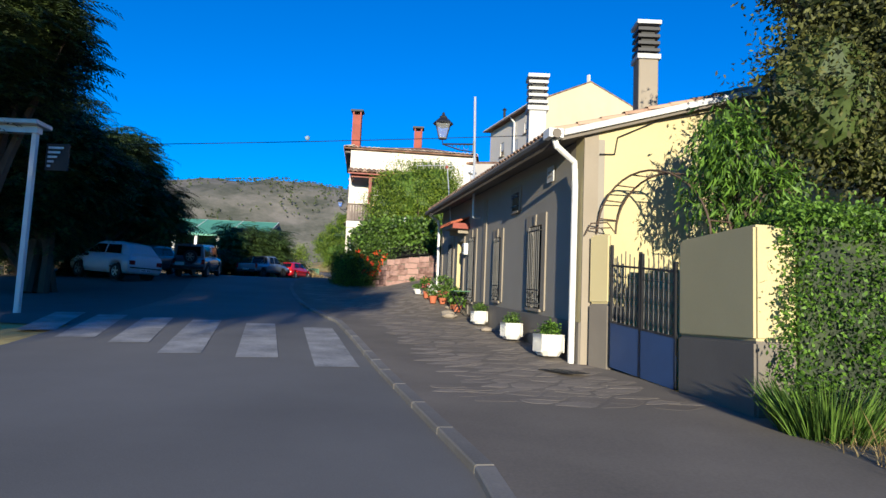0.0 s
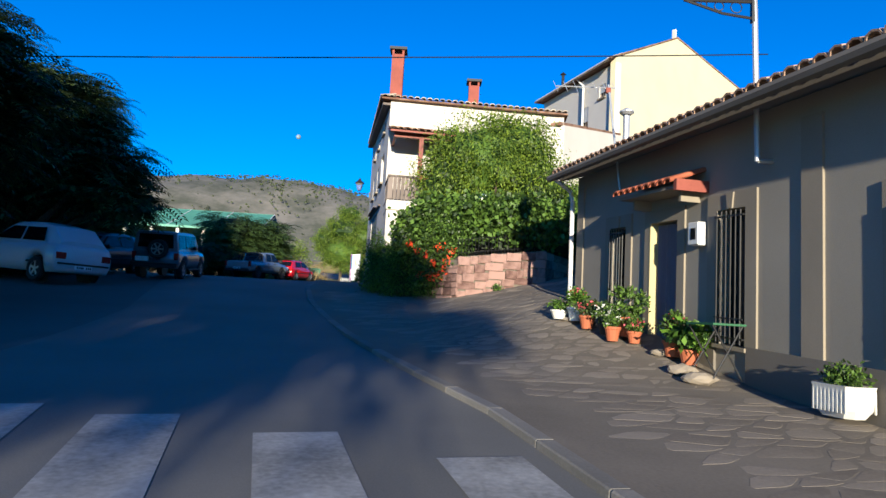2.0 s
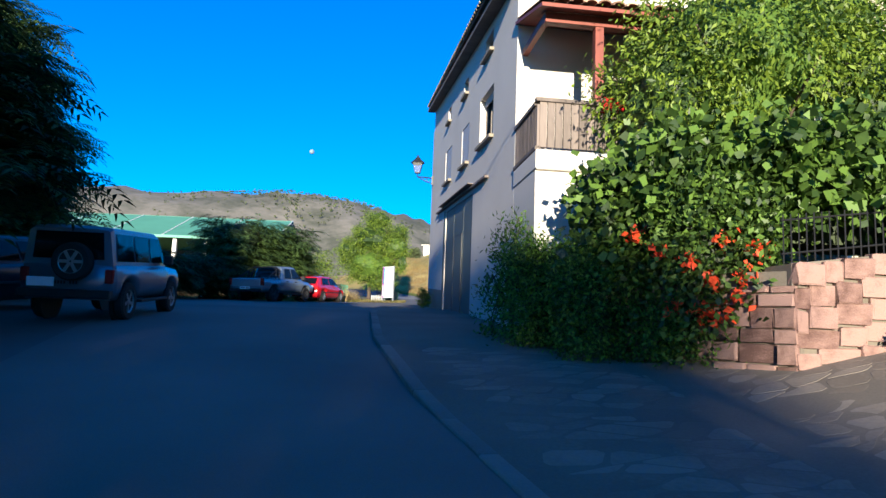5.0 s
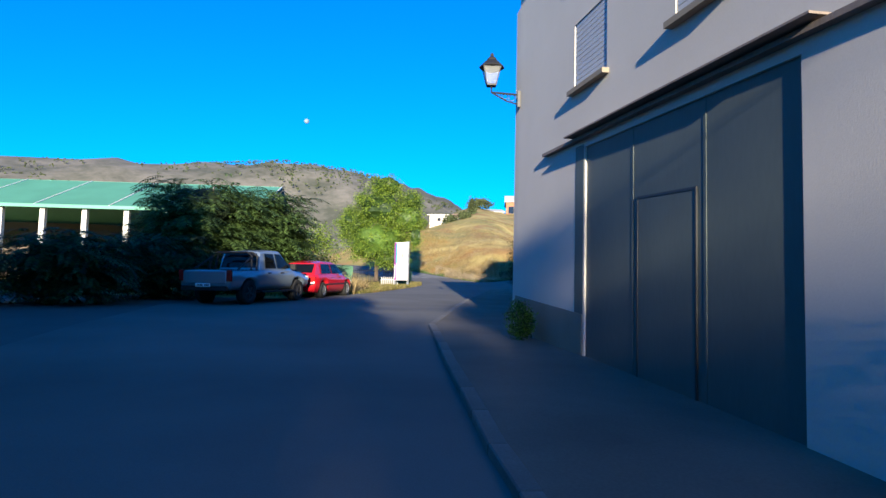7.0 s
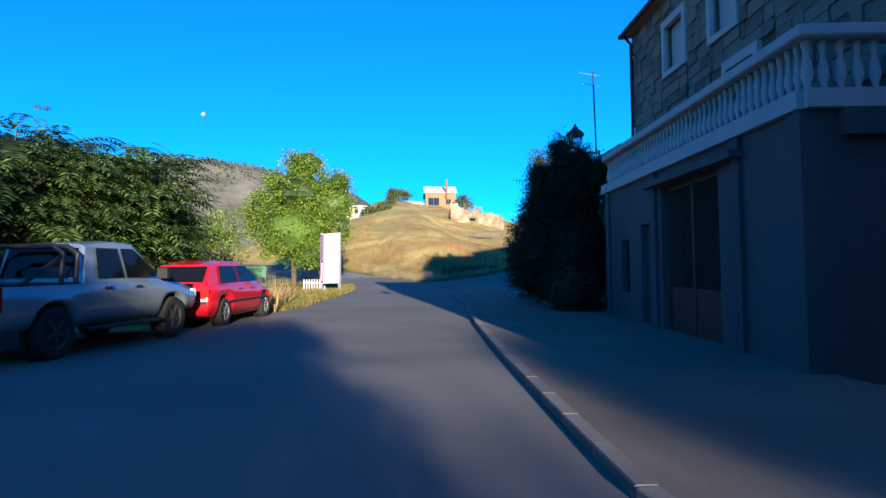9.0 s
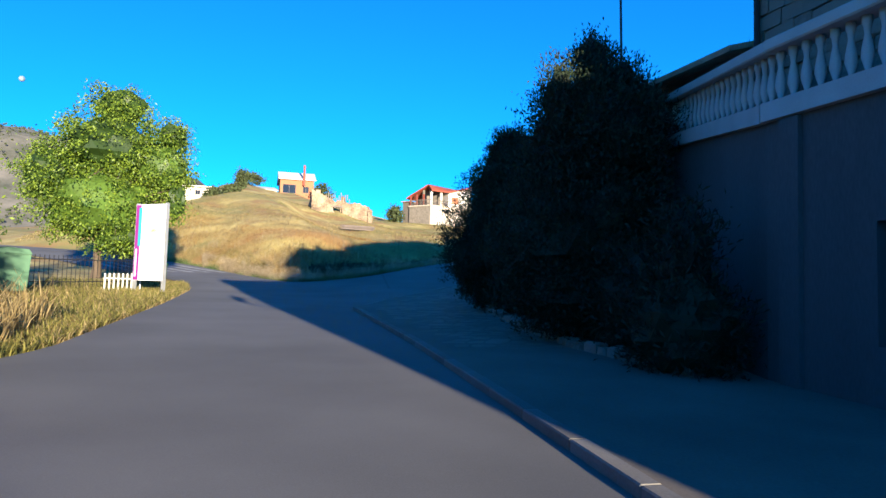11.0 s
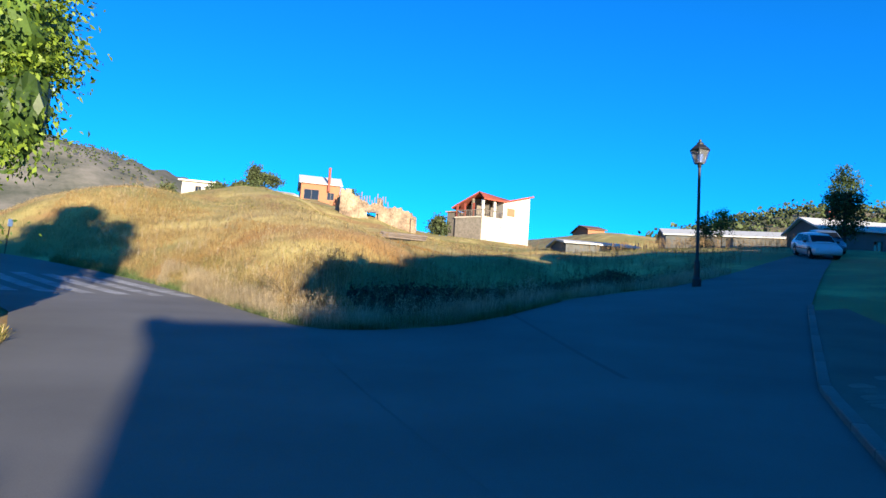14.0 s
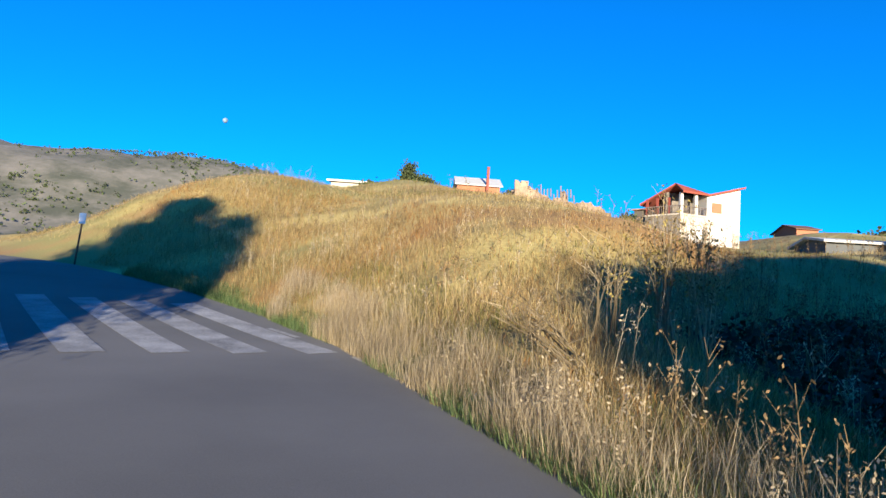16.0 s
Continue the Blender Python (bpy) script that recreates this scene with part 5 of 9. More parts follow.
v, q = leaf_faces(rng, pts, 0.11, np.tile(np.array([-0.3, -1.0, 0.1]), (len(pts), 1)), 0.2, 0.75)
fast_mesh("flowers", v, q, M_FLOWER, creeper)
tree("young_thuja", (-4.95, 31.4), [((-4.95, 31.4, 3.9), (0.3, 0.3, 0.9)), ((-4.7, 31.2, 3.6), (0.3, 0.3, 0.8)), ((-5.2, 31.6, 3.2), (0.3, 0.35, 0.6))], 130, 22, 0.09, M_HEDGE, "yellow-green young conifer at the house corner", "conifer", 34, 0.1, -0.8, 0.3, 0.04)
tree("walnut_tree", (-1.3, 30.6), [((-1.5, 30.5, 6.9), (1.9, 1.6, 1.65)), ((-2.6, 30.6, 6.2), (1.25, 1.2, 1.1)), ((0.0, 30.4, 6.3), (1.4, 1.3, 1.2)), ((-0.6, 30.6, 7.6), (1.3, 1.2, 0.95)), ((0.7, 30.4, 5.7), (0.8, 0.9, 0.7))], 1200, 34, 0.12, M_WALNUT, "full rounded broadleaf tree in bright green leaf", seed=35, spread=0.19, droop=1.2, slim=0.36, trunk=0.14, inner=0.62, inner_mat=M_VINE)
# white globe lamps and a small plant in the wall
for x_, y_, z_ in ((-1.7, 28.55, 5.42), (-0.35, 28.6, 5.2)):
    g = thing("globe_lamp", (x_, y_, z_ - 0.25), "white opal globe lamp on a short post", "garden lamp")
    bm = bmesh.new()
    bmesh.ops.create_icosphere(bm, subdivisions=2, radius=0.12, matrix=Matrix.Translation((x_, y_, z_)))
    part("globe", bm, M_LIT, g, sm=True)
    part("post", tubes(([(x_, y_, z_ - 1.4), (x_, y_, z_ - 0.1)], 0.02)), M_IRON, g)
tuft_t = thing("wall_plant", (-1.2, 27.9, 2.6), "small green plant growing from the wall foot", "plant")
r_ = np.random.default_rng(3)
pts, out, _ = clumped(r_, [((-1.25, 27.75, 2.75), (0.13, 0.1, 0.16))], 20, 9, 0.04)
v, q = leaf_faces(r_, pts, 0.07, out)
fast_mesh("foliage", v, q, M_VINE, tuft_t)

# ---- tall white house on the bend ----
WH = along((-4.84, 32.5), (-6.64, 45.07), 0, 0.07)
WL = 12.7
GAB = along((1.2, 33.29), (-4.84, 32.5), 0, 0)
GBL = 6.09
white = thing("white_house", (-4.84, 32.5, 2.7), "three-storey white rendered house with wooden balcony", "house")
WIN = [(2.0, 3.5, 6.75, 7.9), (5.0, 6.1, 6.7, 7.75), (8.0, 9.3, 6.7, 7.75), (2.2, 3.1, 8.75, 9.2), (5.3, 6.0, 8.65, 9.1), (8.4, 9.0, 8.65, 9.1), (4.15, 8.8, 2.2, 5.75)]
part("wall", holed_wall(WH, WL, 1.6, 9.45, 0.3, WIN), M_WHITE, white)
bm = bmesh.new()
prism(bm, [(0, 9.452), (WL, 9.452), (WL, 10.24)], -0.3, -0.002, WH)
part("upper_wall", bm, M_WHITE, white)
part("gable_wall", holed_wall(GAB, GBL, 1.9, 9.55, 0.3, [(2.18, 3.18, 5.75, 7.7), (3.58, 4.58, 6.4, 7.5)]), M_WHITE, white)
bm = bmesh.new()
for p0, p1 in (((-6.64, 45.07), (2.3, 46.2)), ((2.3, 46.2), (1.2, 33.29))):
    box(bm, (0, 0.0, 1.8), (math.hypot(p1[0] - p0[0], p1[1] - p0[1]), 0.3, 9.6 if p0[0] > 0 else 10.2), along(p0, p1))
part("back_wall", bm, M_WHITE, white)
part("plinth", boxes(((8.85, -0.01, 2.0), (12.7, 0.02, 3.3)), m=WH), M_SURR, white)


def plain_window(parent, m, x0, x1, z0, z1, shutter=0.0, depth=0.2, sill=True, frame_m=None):
    bm = bmesh.new()
    fm = frame_m or M_GREYWOOD
    for a, b, c, d in ((x0, x0 + 0.06, z0, z1), (x1 - 0.06, x1, z0, z1), ((x0 + x1) / 2 - 0.03, (x0 + x1) / 2 + 0.03, z0, z1)):
        box(bm, (a, -depth, c), (b, -depth + 0.06, d), m)
    for c, d in ((z0, z0 + 0.06), (z1 - 0.06, z1)):
        box(bm, (x0 + 0.06, -depth + 0.002, c), (x1 - 0.06, -depth + 0.058, d), m)
    w = part("window", bm, fm, parent)
    part("pane", boxes(((x0, -depth - 0.02, z0), (x1, -depth, z1)), m=m), M_PANE, w)
    if shutter:
        n_ = max(3, int(shutter * (z1 - z0) / 0.07))
        for k in range(n_):
            z = z1 - (k + 1) * shutter * (z1 - z0) / n_
            part("shutter_slat", boxes(((x0 + 0.02, -depth + 0.065, z + 0.004), (x1 - 0.02, -depth + 0.085, z + shutter * (z1 - z0) / n_ - 0.004)), m=m), M_SHUTTER, w, "pale roller shutter slat")
    if sill:
        part("sill", boxes(((x0 - 0.08, -0.15, z0 - 0.07), (x1 + 0.08, 0.10, z0)), m=m), M_SURR, w)
    return w


plain_window(white, WH, *WIN[0], 0.15)
plain_window(white, WH, *WIN[1], 1.0, 0.1)
plain_window(white, WH, *WIN[2], 1.0, 0.1)
for w_ in WIN[3:6]:
    plain_window(white, WH, *w_, 0)
plain_window(white, GAB, 2.18, 3.18, 5.75, 7.7, 0, sill=False, frame_m=M_REDWOOD)
plain_window(white, GAB, 3.58, 4.58, 6.4, 7.5, 0)
# sliding garage door under its rail
gd = part("garage_door", boxes(((4.12, -0.09, 2.2), (8.85, -0.03, 5.80)), m=WH), M_GARAGE, white, "grey steel sliding garage door")
for x in (5.55, 7.2):
    part("seam", boxes(((x, -0.03, 2.2), (x + 0.05, -0.024, 5.75)), m=WH), M_GARAGE, gd)
part("wicket", boxes(((5.75, -0.03, 2.4), (7.05, -0.018, 4.85)), m=WH), M_GARAGE, gd)
part("wicket_edge", boxes(((5.72, -0.03, 2.4), (5.75, -0.012, 4.88)), ((7.05, -0.03, 2.4), (7.08, -0.012, 4.88)), ((5.75, -0.03, 4.85), (7.05, -0.012, 4.88)), m=WH), M_IRON, gd)
# dark strip beside the door paints its cast shadow on the wall
part("door_post", boxes(((8.85, -0.05, 2.2), (9.2, 0.004, 5.8)), m=WH), M_GARAGE, white)
bm = bmesh.new()
box(bm, (2.3, 0.0, 5.86), (10.7, 0.09, 5.91), WH)
box(bm, (3.8, 0.0, 5.93), (9.2, 0.2, 5.95), WH)
part("door_rail", bm, M_GREYWOOD, white, "weathered wooden door rail and flap")
# roof: low hip with tile edge
bm = bmesh.new()
c = [Vector((-5.15, 32.25, 9.50)), Vector((1.6, 33.05, 9.55)), Vector((2.9, 46.9, 9.6)), Vector((-6.92, 45.35, 11.15))]
r0, r1 = Vector((-1.2, 37.6, 11.0)), Vector((-3.0, 42.6, 11.7))
vs = [bm.verts.new(p) for p in c] + [bm.verts.new(r0), bm.verts.new(r1)] + [bm.verts.new(p - Vector((0, 0, 0.06))) for p in c]
for f in ((0, 1, 4), (1, 2, 5, 4), (2, 3, 5), (3, 0, 4, 5), (9, 8, 7, 6), (0, 6, 7, 1), (1, 7, 8, 2), (2, 8, 9, 3), (3, 9, 6, 0)):
    bm.faces.new([vs[i] for i in f])
part("roof", bm, M_TILE, white)
tb = bmesh.new()
o = [[tb.verts.new((0.1 * math.cos(t), y, zz + 0.07 * math.sin(t))) for t in (math.pi, 2.36, 1.57, 0.785, 0)] for y, zz in ((-0.05, 0.0), (0.5, 0.09))]
i_ = [[tb.verts.new((0.08 * math.cos(t), y, zz - 0.012 + 0.055 * math.sin(t))) for t in (math.pi, 2.36, 1.57, 0.785, 0)] for y, zz in ((-0.05, 0.0), (0.5, 0.09))]
for k in range(4):
    tb.faces.new((o[0][k], o[0][k + 1], o[1][k + 1], o[1][k]))
    tb.faces.new((o[0][k + 1], o[0][k], i_[0][k], i_[0][k + 1]))
M_PALETILE = mat("pale_roof_tile", (0.34, 0.28, 0.22), 0.9, scale=3, fine=30, spread=0.35, per_object=0.5)
etile = shared("tile", tb, M_PALETILE)
for a, b in ((c[0], c[1]), (c[3], c[0])):
    n_ = int((b - a).length / 0.22)
    yaw = math.degrees(math.atan2(b.y - a.y, b.x - a.x))
    for k in range(n_):
        p_ = a.lerp(b, (k + 0.5) / n_)
        piece("tile", etile, pose(p_.x, p_.y, p_.z + 0.03, 0, 0, yaw), white)
bm = bmesh.new()
for a, b in ((Vector((-4.84, 32.5, 9.3)), Vector((-6.64, 45.07, 10.92))),):
    f = along((a.x, a.y), (b.x, b.y), a.z, (b.z - a.z) / (b - a).length)
    box(bm, (0, 0.0, -0.02), ((b - a).length, 0.28, 0.06), f)
part("soffit", bm, M_GREYWOOD, white, "grey-brown wooden eaves")
for x_, y_, z0, z1, w in ((-4.75, 33.5, 9.5, 11.5, 0.44), (-1.7, 37.0, 10.4, 11.75, 0.44)):
    s = part("chimney", boxes(((x_ - w / 2, y_ - w / 2, z0), (x_ + w / 2, y_ + w / 2, z1))), M_BRICK, white, "red brick chimney")
    bm = bmesh.new()
    for sx in (-1, 1):
        for sy in (-1, 1):
            box(bm, (x_ + sx * w * 0.42 - 0.04, y_ + sy * w * 0.42 - 0.04, z1), (x_ + sx * w * 0.42 + 0.04, y_ + sy * w * 0.42 + 0.04, z1 + 0.16))
    part("cap_leg", bm, M_BRICK, s)
    part("cap", boxes(((x_ - w * 0.72, y_ - w * 0.72, z1 + 0.16), (x_ + w * 0.72, y_ + w * 0.72, z1 + 0.26))), M_BLACK, s)
# balcony: slab, boarded parapet, posts and tiled lean-to; x from the street corner along the gable, y towards the camera side
BX = along((-4.84, 32.5), (3.6, 33.6), 0, 0)
bal = part("balcony_slab", boxes(((-0.02, -1.55, 5.30), (3.6, 0.0, 5.62)), m=BX, bevel=0.02), M_WHITE, white)
part("room_below", boxes(((0.0, -1.45, 2.2), (3.5, -0.01, 5.30)), m=BX), M_WHITE, white)
for k in range(15):
    x = 0.02 + 0.1 * k
    part("slat", boxes(((0.0, -1.5 + 0.1 * k, 5.66), (0.04, -1.44 + 0.1 * k, 6.36)), m=BX), M_GREYWOOD, bal)
for k in range(27):
    part("board", boxes(((0.04 + 0.13 * k, -1.52, 5.66), (0.155 + 0.13 * k, -1.48, 6.40)), m=BX), M_GREYWOOD, bal)
part("handrail", boxes(((-0.03, -1.56, 6.40), (3.6, -1.44, 6.46)), ((-0.03, -1.44, 6.36), (0.07, 0.0, 6.42)), ((-0.03, -1.5, 5.62), (0.07, 0.0, 5.68)), m=BX), M_GREYWOOD, bal)
for x in (0.95, 3.4):
    part("porch_post", boxes(((x, -1.5, 6.4), (x + 0.14, -1.36, 7.75)), m=BX), M_REDWOOD, bal, "red-brown wooden post")
part("porch_beam", boxes(((0.1, -1.52, 7.75), (3.7, -1.36, 7.92)), ((0.1, -1.36, 7.80), (0.2, 0.0, 7.92)), m=BX), M_REDWOOD, bal)
bm = bmesh.new()
a = [BX @ Vector(p) for p in ((-0.05, -1.85, 7.90), (3.8, -1.85, 7.90), (3.8, 0.0, 8.45), (-0.05, 0.0, 8.45))]
vs = [bm.verts.new(p) for p in a] + [bm.verts.new(p + Vector((0, 0, -0.06))) for p in a]
for f in CUBE:
    bm.faces.new([vs[i] for i in f])
pr = part("porch_roof", bm, M_REDWOOD, bal)
tb = bmesh.new()
o = [[tb.verts.new((0.11 * math.cos(t), y, zz + 0.07 * math.sin(t))) for t in (math.pi, 2.36, 1.57, 0.785, 0)] for y, zz in ((-0.08, 0.0), (1.85, 0.55))]
i_ = [[tb.verts.new((0.09 * math.cos(t), y, zz - 0.012 + 0.055 * math.sin(t))) for t in (math.pi, 2.36, 1.57, 0.785, 0)] for y, zz in ((-0.08, 0.0), (1.85, 0.55))]
for k in range(4):
    tb.faces.new((o[0][k], o[0][k + 1], o[1][k + 1], o[1][k]))
    tb.faces.new((o[0][k + 1], o[0][k], i_[0][k], i_[0][k + 1]))
ptile = shared("tile", tb, M_TILE)
for k in range(17):
    p_ = BX @ Vector((0.06 + 0.225 * k, -1.85, 7.93))
    piece("tile", ptile, pose(p_.x, p_.y, p_.z, 0, 0, 7.4), pr)
part("flower_box", boxes(((1.0, -1.72, 6.28), (2.2, -1.53, 6.48)), m=BX), M_LAMPRED, bal, "red plastic flower box")
r_ = np.random.default_rng(6)
pts = np.array([tuple(BX @ Vector((r_.uniform(1.0, 2.2), -1.64 + r_.normal() * 0.07, 6.52 + abs(r_.normal()) * 0.06))) for _ in range(260)])
v, q = leaf_faces(r_, pts, 0.07)
fast_mesh("box_plant", v, q, M_VINE, bal)
bracket_lamp((-6.66, 44.95, 8.30), (-7.23, 44.95, 8.50), "black iron lantern on a scrolled bracket by the house corner", 0.73)
gb = thing("corner_bush", (-6.7, 43.4, 3.4), "small round green bush at the wall foot", "bush")
r_ = np.random.default_rng(77)
zz_ = lv(-6.75, 43.3)
pts, out, _ = clumped(r_, [((-6.75, 43.3, zz_ + 0.42), (0.24, 0.24, 0.34))], 120, 16, 0.05)
v, q = leaf_faces(r_, pts, 0.075, out, -0.6, 0.25)
fast_mesh("foliage", v, q, M_HEDGE, gb)

# ---- tall cream house behind ----
CH = along((15.53, 49.41), (5.45, 40.95), 0, 0)
cream = thing("cream_house", (5.45, 40.95, 5.0), "tall cream rendered house with pitched roof, behind", "house")
bm = bmesh.new()
prism(bm, [(0, 3.0), (13.16, 3.0), (13.16, 15.3), (7.38, 18.03), (0, 17.2)], -0.3, 0.0, CH)
part("gable_wall", bm, M_CREAM2, cream, "sunlit cream gable wall")
CS = along((5.45, 40.95), (3.25, 48.75), 0, 0.045)
part("wall", holed_wall(CS, 8.1, 3.0, 14.9, 0.3, [(0.9, 1.5, 13.4, 14.1), (2.6, 3.3, 12.0, 13.3), (5.2, 5.9, 12.6, 13.6)]), M_WHITE, cream)
for w_ in ((0.9, 1.5, 13.4, 14.1), (2.6, 3.3, 12.0, 13.3), (5.2, 5.9, 12.6, 13.6)):
    plain_window(cream, CS, *w_, 0.6, 0.12)
bm = bmesh.new()
tube(bm, [CS @ Vector((3.4, 0.35, 15.0)), CS @ Vector((3.0, 0.12, 14.5)), CS @ Vector((3.0, 0.12, 11.2))], 0.06, 7)
tube(bm, [CS @ Vector((-0.1, 0.45, 14.98)), CS @ Vector((8.2, 0.45, 14.98))], 0.07, 7)
part("gutter", bm, M_PIPE, cream)
bm = bmesh.new()
a = [CS @ Vector(p) for p in ((-0.35, 0.5, 15.0), (8.5, 0.5, 15.0))] + [Vector((7.4, 53.3, 16.6)), Vector((9.87, 44.6, 18.1))]
b = [Vector((9.87, 44.6, 18.1)), Vector((7.4, 53.3, 16.6)), Vector((13.4, 58.3, 15.7)), Vector((15.7, 49.5, 17.25))]
for q4 in (a, b):
    vs = [bm.verts.new(p) for p in q4] + [bm.verts.new(p + Vector((0, 0, -0.08))) for p in q4]
    for f in CUBE:
        bm.faces.new([vs[i] for i in f])
part("roof", bm, M_TILE, cream)
part("back_wall", boxes(((-0.0, -9.0, 3.0), (6.0, -0.35, 13.0)), m=CH), M_CREAM, cream)
bm = bmesh.new()
tube(bm, [CS @ Vector((6.9, -0.6, 15.0)), CS @ Vector((6.9, -0.6, 16.4))], 0.09, 8)
lathe(bm, [(0.12, 0), (0.18, 0.05), (0.02, 0.2)], Matrix.Translation(CS @ Vector((6.9, -0.6, 16.4))), 8)
part("flue_pipe", bm, M_IRON, cream)
part("ridge_finial", boxes(((7.31, -0.3, 18.0), (7.45, -0.1, 18.6)), m=CH), M_CHALK, cream)
# wing of the white house that runs up the lane, with dishes on its parapet
wing = thing("lane_building", (3.6, 34, 4.0), "white rendered building along the lane", "house")
WG = along((1.25, 33.35), (5.3, 40.0), 0, 0.22)
part("wall", boxes(((0, -0.3, 2.0), (7.9, 0.0, 9.15)), m=WG), M_WHITE, wing)
part("roof", boxes(((-0.2, -0.25, 9.15), (7.7, 0.3, 9.27)), m=WG), M_TILE, wing)
# rough wall and yellow outhouse up the lane, with a red car by it
lane = thing("lane_wall", (4.0, 33, 4.5), "pale rough stone and render wall up the lane", "wall")
LW = along((7.6, 31.5), (2.6, 34.5), 0, 0.0)
part("wall", boxes(((0, -0.4, 3.5), (5.8, 0.0, 7.7)), m=LW), M_SURR, lane)
courses(LW @ pose(0, 0.06, 0), 5.8, 4.2, 5.7, 0.26, 0.5, M_STONE, lane, 9, 0.1)
part("slot", boxes(((2.8, -0.02, 5.2), (2.95, 0.075, 5.65)), m=LW), M_BLACK, lane)
# ---- terrace house: concrete wall, balustrade, stone house ----
terr = thing("terrace_wall", (-4.49, 49.9, 3.6), "tall grey concrete terrace wall with a white balustrade", "wall")
TW = along((-4.49, 49.9), (-3.05, 60.0), 0, 0.045)
TL = 10.2
part("wall", holed_wall(TW, TL, 2.6, 6.95, 0.4, [(2.65, 5.5, 3.0, 6.62), (6.15, 6.95, 3.6, 5.9), (7.9, 8.6, 4.3, 5.6)]), M_CONC, terr)
TE = along((-4.49, 49.9), (9.5, 47.5), 0, 0)
part("end_wall", boxes(((0, 0.0, 2.6), (14.2, 0.4, 6.95)), m=TE), M_CONC, terr)
bm = bmesh.new()
for x in (0.0, 1.75, 5.72, 9.6):
    part("buttress", boxes(((x, -0.02, 2.7), (x + 0.32, 0.07, 6.93)), m=TW), M_CONC, terr)
TW2 = along((-3.05, 60.0), (1.69, 70.5), 0, 0.148)
part("wall", boxes(((0, -0.4, 2.6), (11.5, 0.0, 7.40)), m=TW2), M_CONC, terr)
TW3 = along((1.69, 70.5), (4.6, 81.4), 0, 0.0)
part("wall", boxes(((0, -0.4, 3.6), (11.28, 0.0, 9.05)), m=TW3), M_PALECONC, terr, "pale grey rendered garden wall")
part("coping", boxes(((-0.05, -0.46, 9.05), (11.36, 0.06, 9.17)), m=TW3), M_CHALK, terr)
TW4 = along((4.6, 81.4), (16.0, 84.0), 0, 0.08)
part("wall", boxes(((0, -0.4, 3.6), (11.7, 0.0, 9.0)), m=TW4), M_PALECONC, terr)
bm = bmesh.new()
for x in (2.2, 5.2, 8.2):
    part("buttress", boxes(((x, -0.02, 3.9), (x + 0.22, 0.05, 9.04)), m=TW3), M_PALECONC, terr)
# steel gate with vertical bars
gt = part("steel_gate", boxes(((2.67, -0.16, 3.1), (5.48, -0.12, 4.55)), m=TW), M_BLACK, terr, "dark steel gate with bars above a solid panel")
for k in range(26):
    x = 2.74 + k * 0.107
    part("bar", tubes(([TW @ Vector((x, -0.14, 4.55)), TW @ Vector((x, -0.14, 6.55))], 0.013), sides=5), M_RUST, gt)
part("rail", boxes(((2.67, -0.17, 6.5), (5.48, -0.11, 6.6)), ((4.03, -0.17, 3.1), (4.12, -0.11, 6.55)), m=TW), M_BLACK, gt)
part("back", boxes(((2.56, -0.9, 3.0), (5.6, -0.86, 6.9)), ((2.56, -0.86, 3.0), (2.6, -0.4, 6.9)), ((5.56, -0.86, 3.0), (5.6, -0.4, 6.9)), ((2.6, -0.86, 6.86), (5.56, -0.4, 6.9)), m=TW), M_BLACK, gt)
part("door", boxes(((6.15, -0.2, 3.6), (6.95, -0.15, 5.9)), m=TW), M_GARAGE, terr, "grey service door")
plain_window(terr, TW, 7.9, 8.6, 4.3, 5.6, 0, 0.2, False, M_IRON)
part("ledge", boxes(((1.7, 0.0, 6.62), (6.1, 0.22, 6.74)), m=TW), M_CONC, terr)


def balustrade(m, length, z, label, parent=None):
    t = thing("balustrade", tuple(m @ Vector((0, 0, z))), label, "balustrade")
    part("base_rail", boxes(((0, -0.34, z), (length, 0.10, z + 0.24)), m=m), M_CHALK, t)
    part("top_rail", boxes(((-0.05, -0.30, z + 0.92), (length, 0.06, z + 1.08)), m=m, bevel=0.02), M_CHALK, t)
    bm = bmesh.new()
    lathe(bm, [(0.055, 0), (0.055, 0.05), (0.03, 0.08), (0.07, 0.22), (0.06, 0.32), (0.03, 0.48), (0.04, 0.56), (0.055, 0.60), (0.055, 0.68)], None, 8)
    me = shared("baluster", bm, M_CHALK, True)
    n_ = int(length / 0.215)
    for k in range(n_):
        p_ = m @ Vector(((k + 0.5) * length / n_, -0.12, z + 0.24))
        piece("baluster", me, pose(p_.x, p_.y, p_.z), t)
    return t


balustrade(TW, TL, 6.95, "white turned concrete balustrade along the terrace edge")
balustrade(along((9.5, 47.5), (-4.49, 49.9), 0, 0.0), 14.2, 6.95, "white turned concrete balustrade along the terrace edge")
balustrade(TW2, 11.5, 7.40, "white turned concrete balustrade along the terrace edge")
part("terrace_floor", boxes(((-0.2, -6.0, 6.6), (10.2, -0.41, 6.93)), m=TW), M_CONC, terr)

stone = thing("stone_house", (-1.27, 61.8, 6.9), "two-storey rubble-stone house with white-framed windows above the terrace", "house")
SH = along((-2.95, 49.6), (-1.27, 61.8), 0, 0.06)
SHL = 12.3
SWIN = [(8.0, 9.3, 10.0, 11.2), (5.2, 6.3, 9.95, 11.15), (2.2, 3.4, 9.95, 11.15), (8.1, 9.5, 7.6, 8.6), (4.4, 5.6, 7.2, 9.0)]
part("wall", holed_wall(SH, SHL, 5.0, 12.3, 0.45, SWIN), M_RUBBLE, stone)
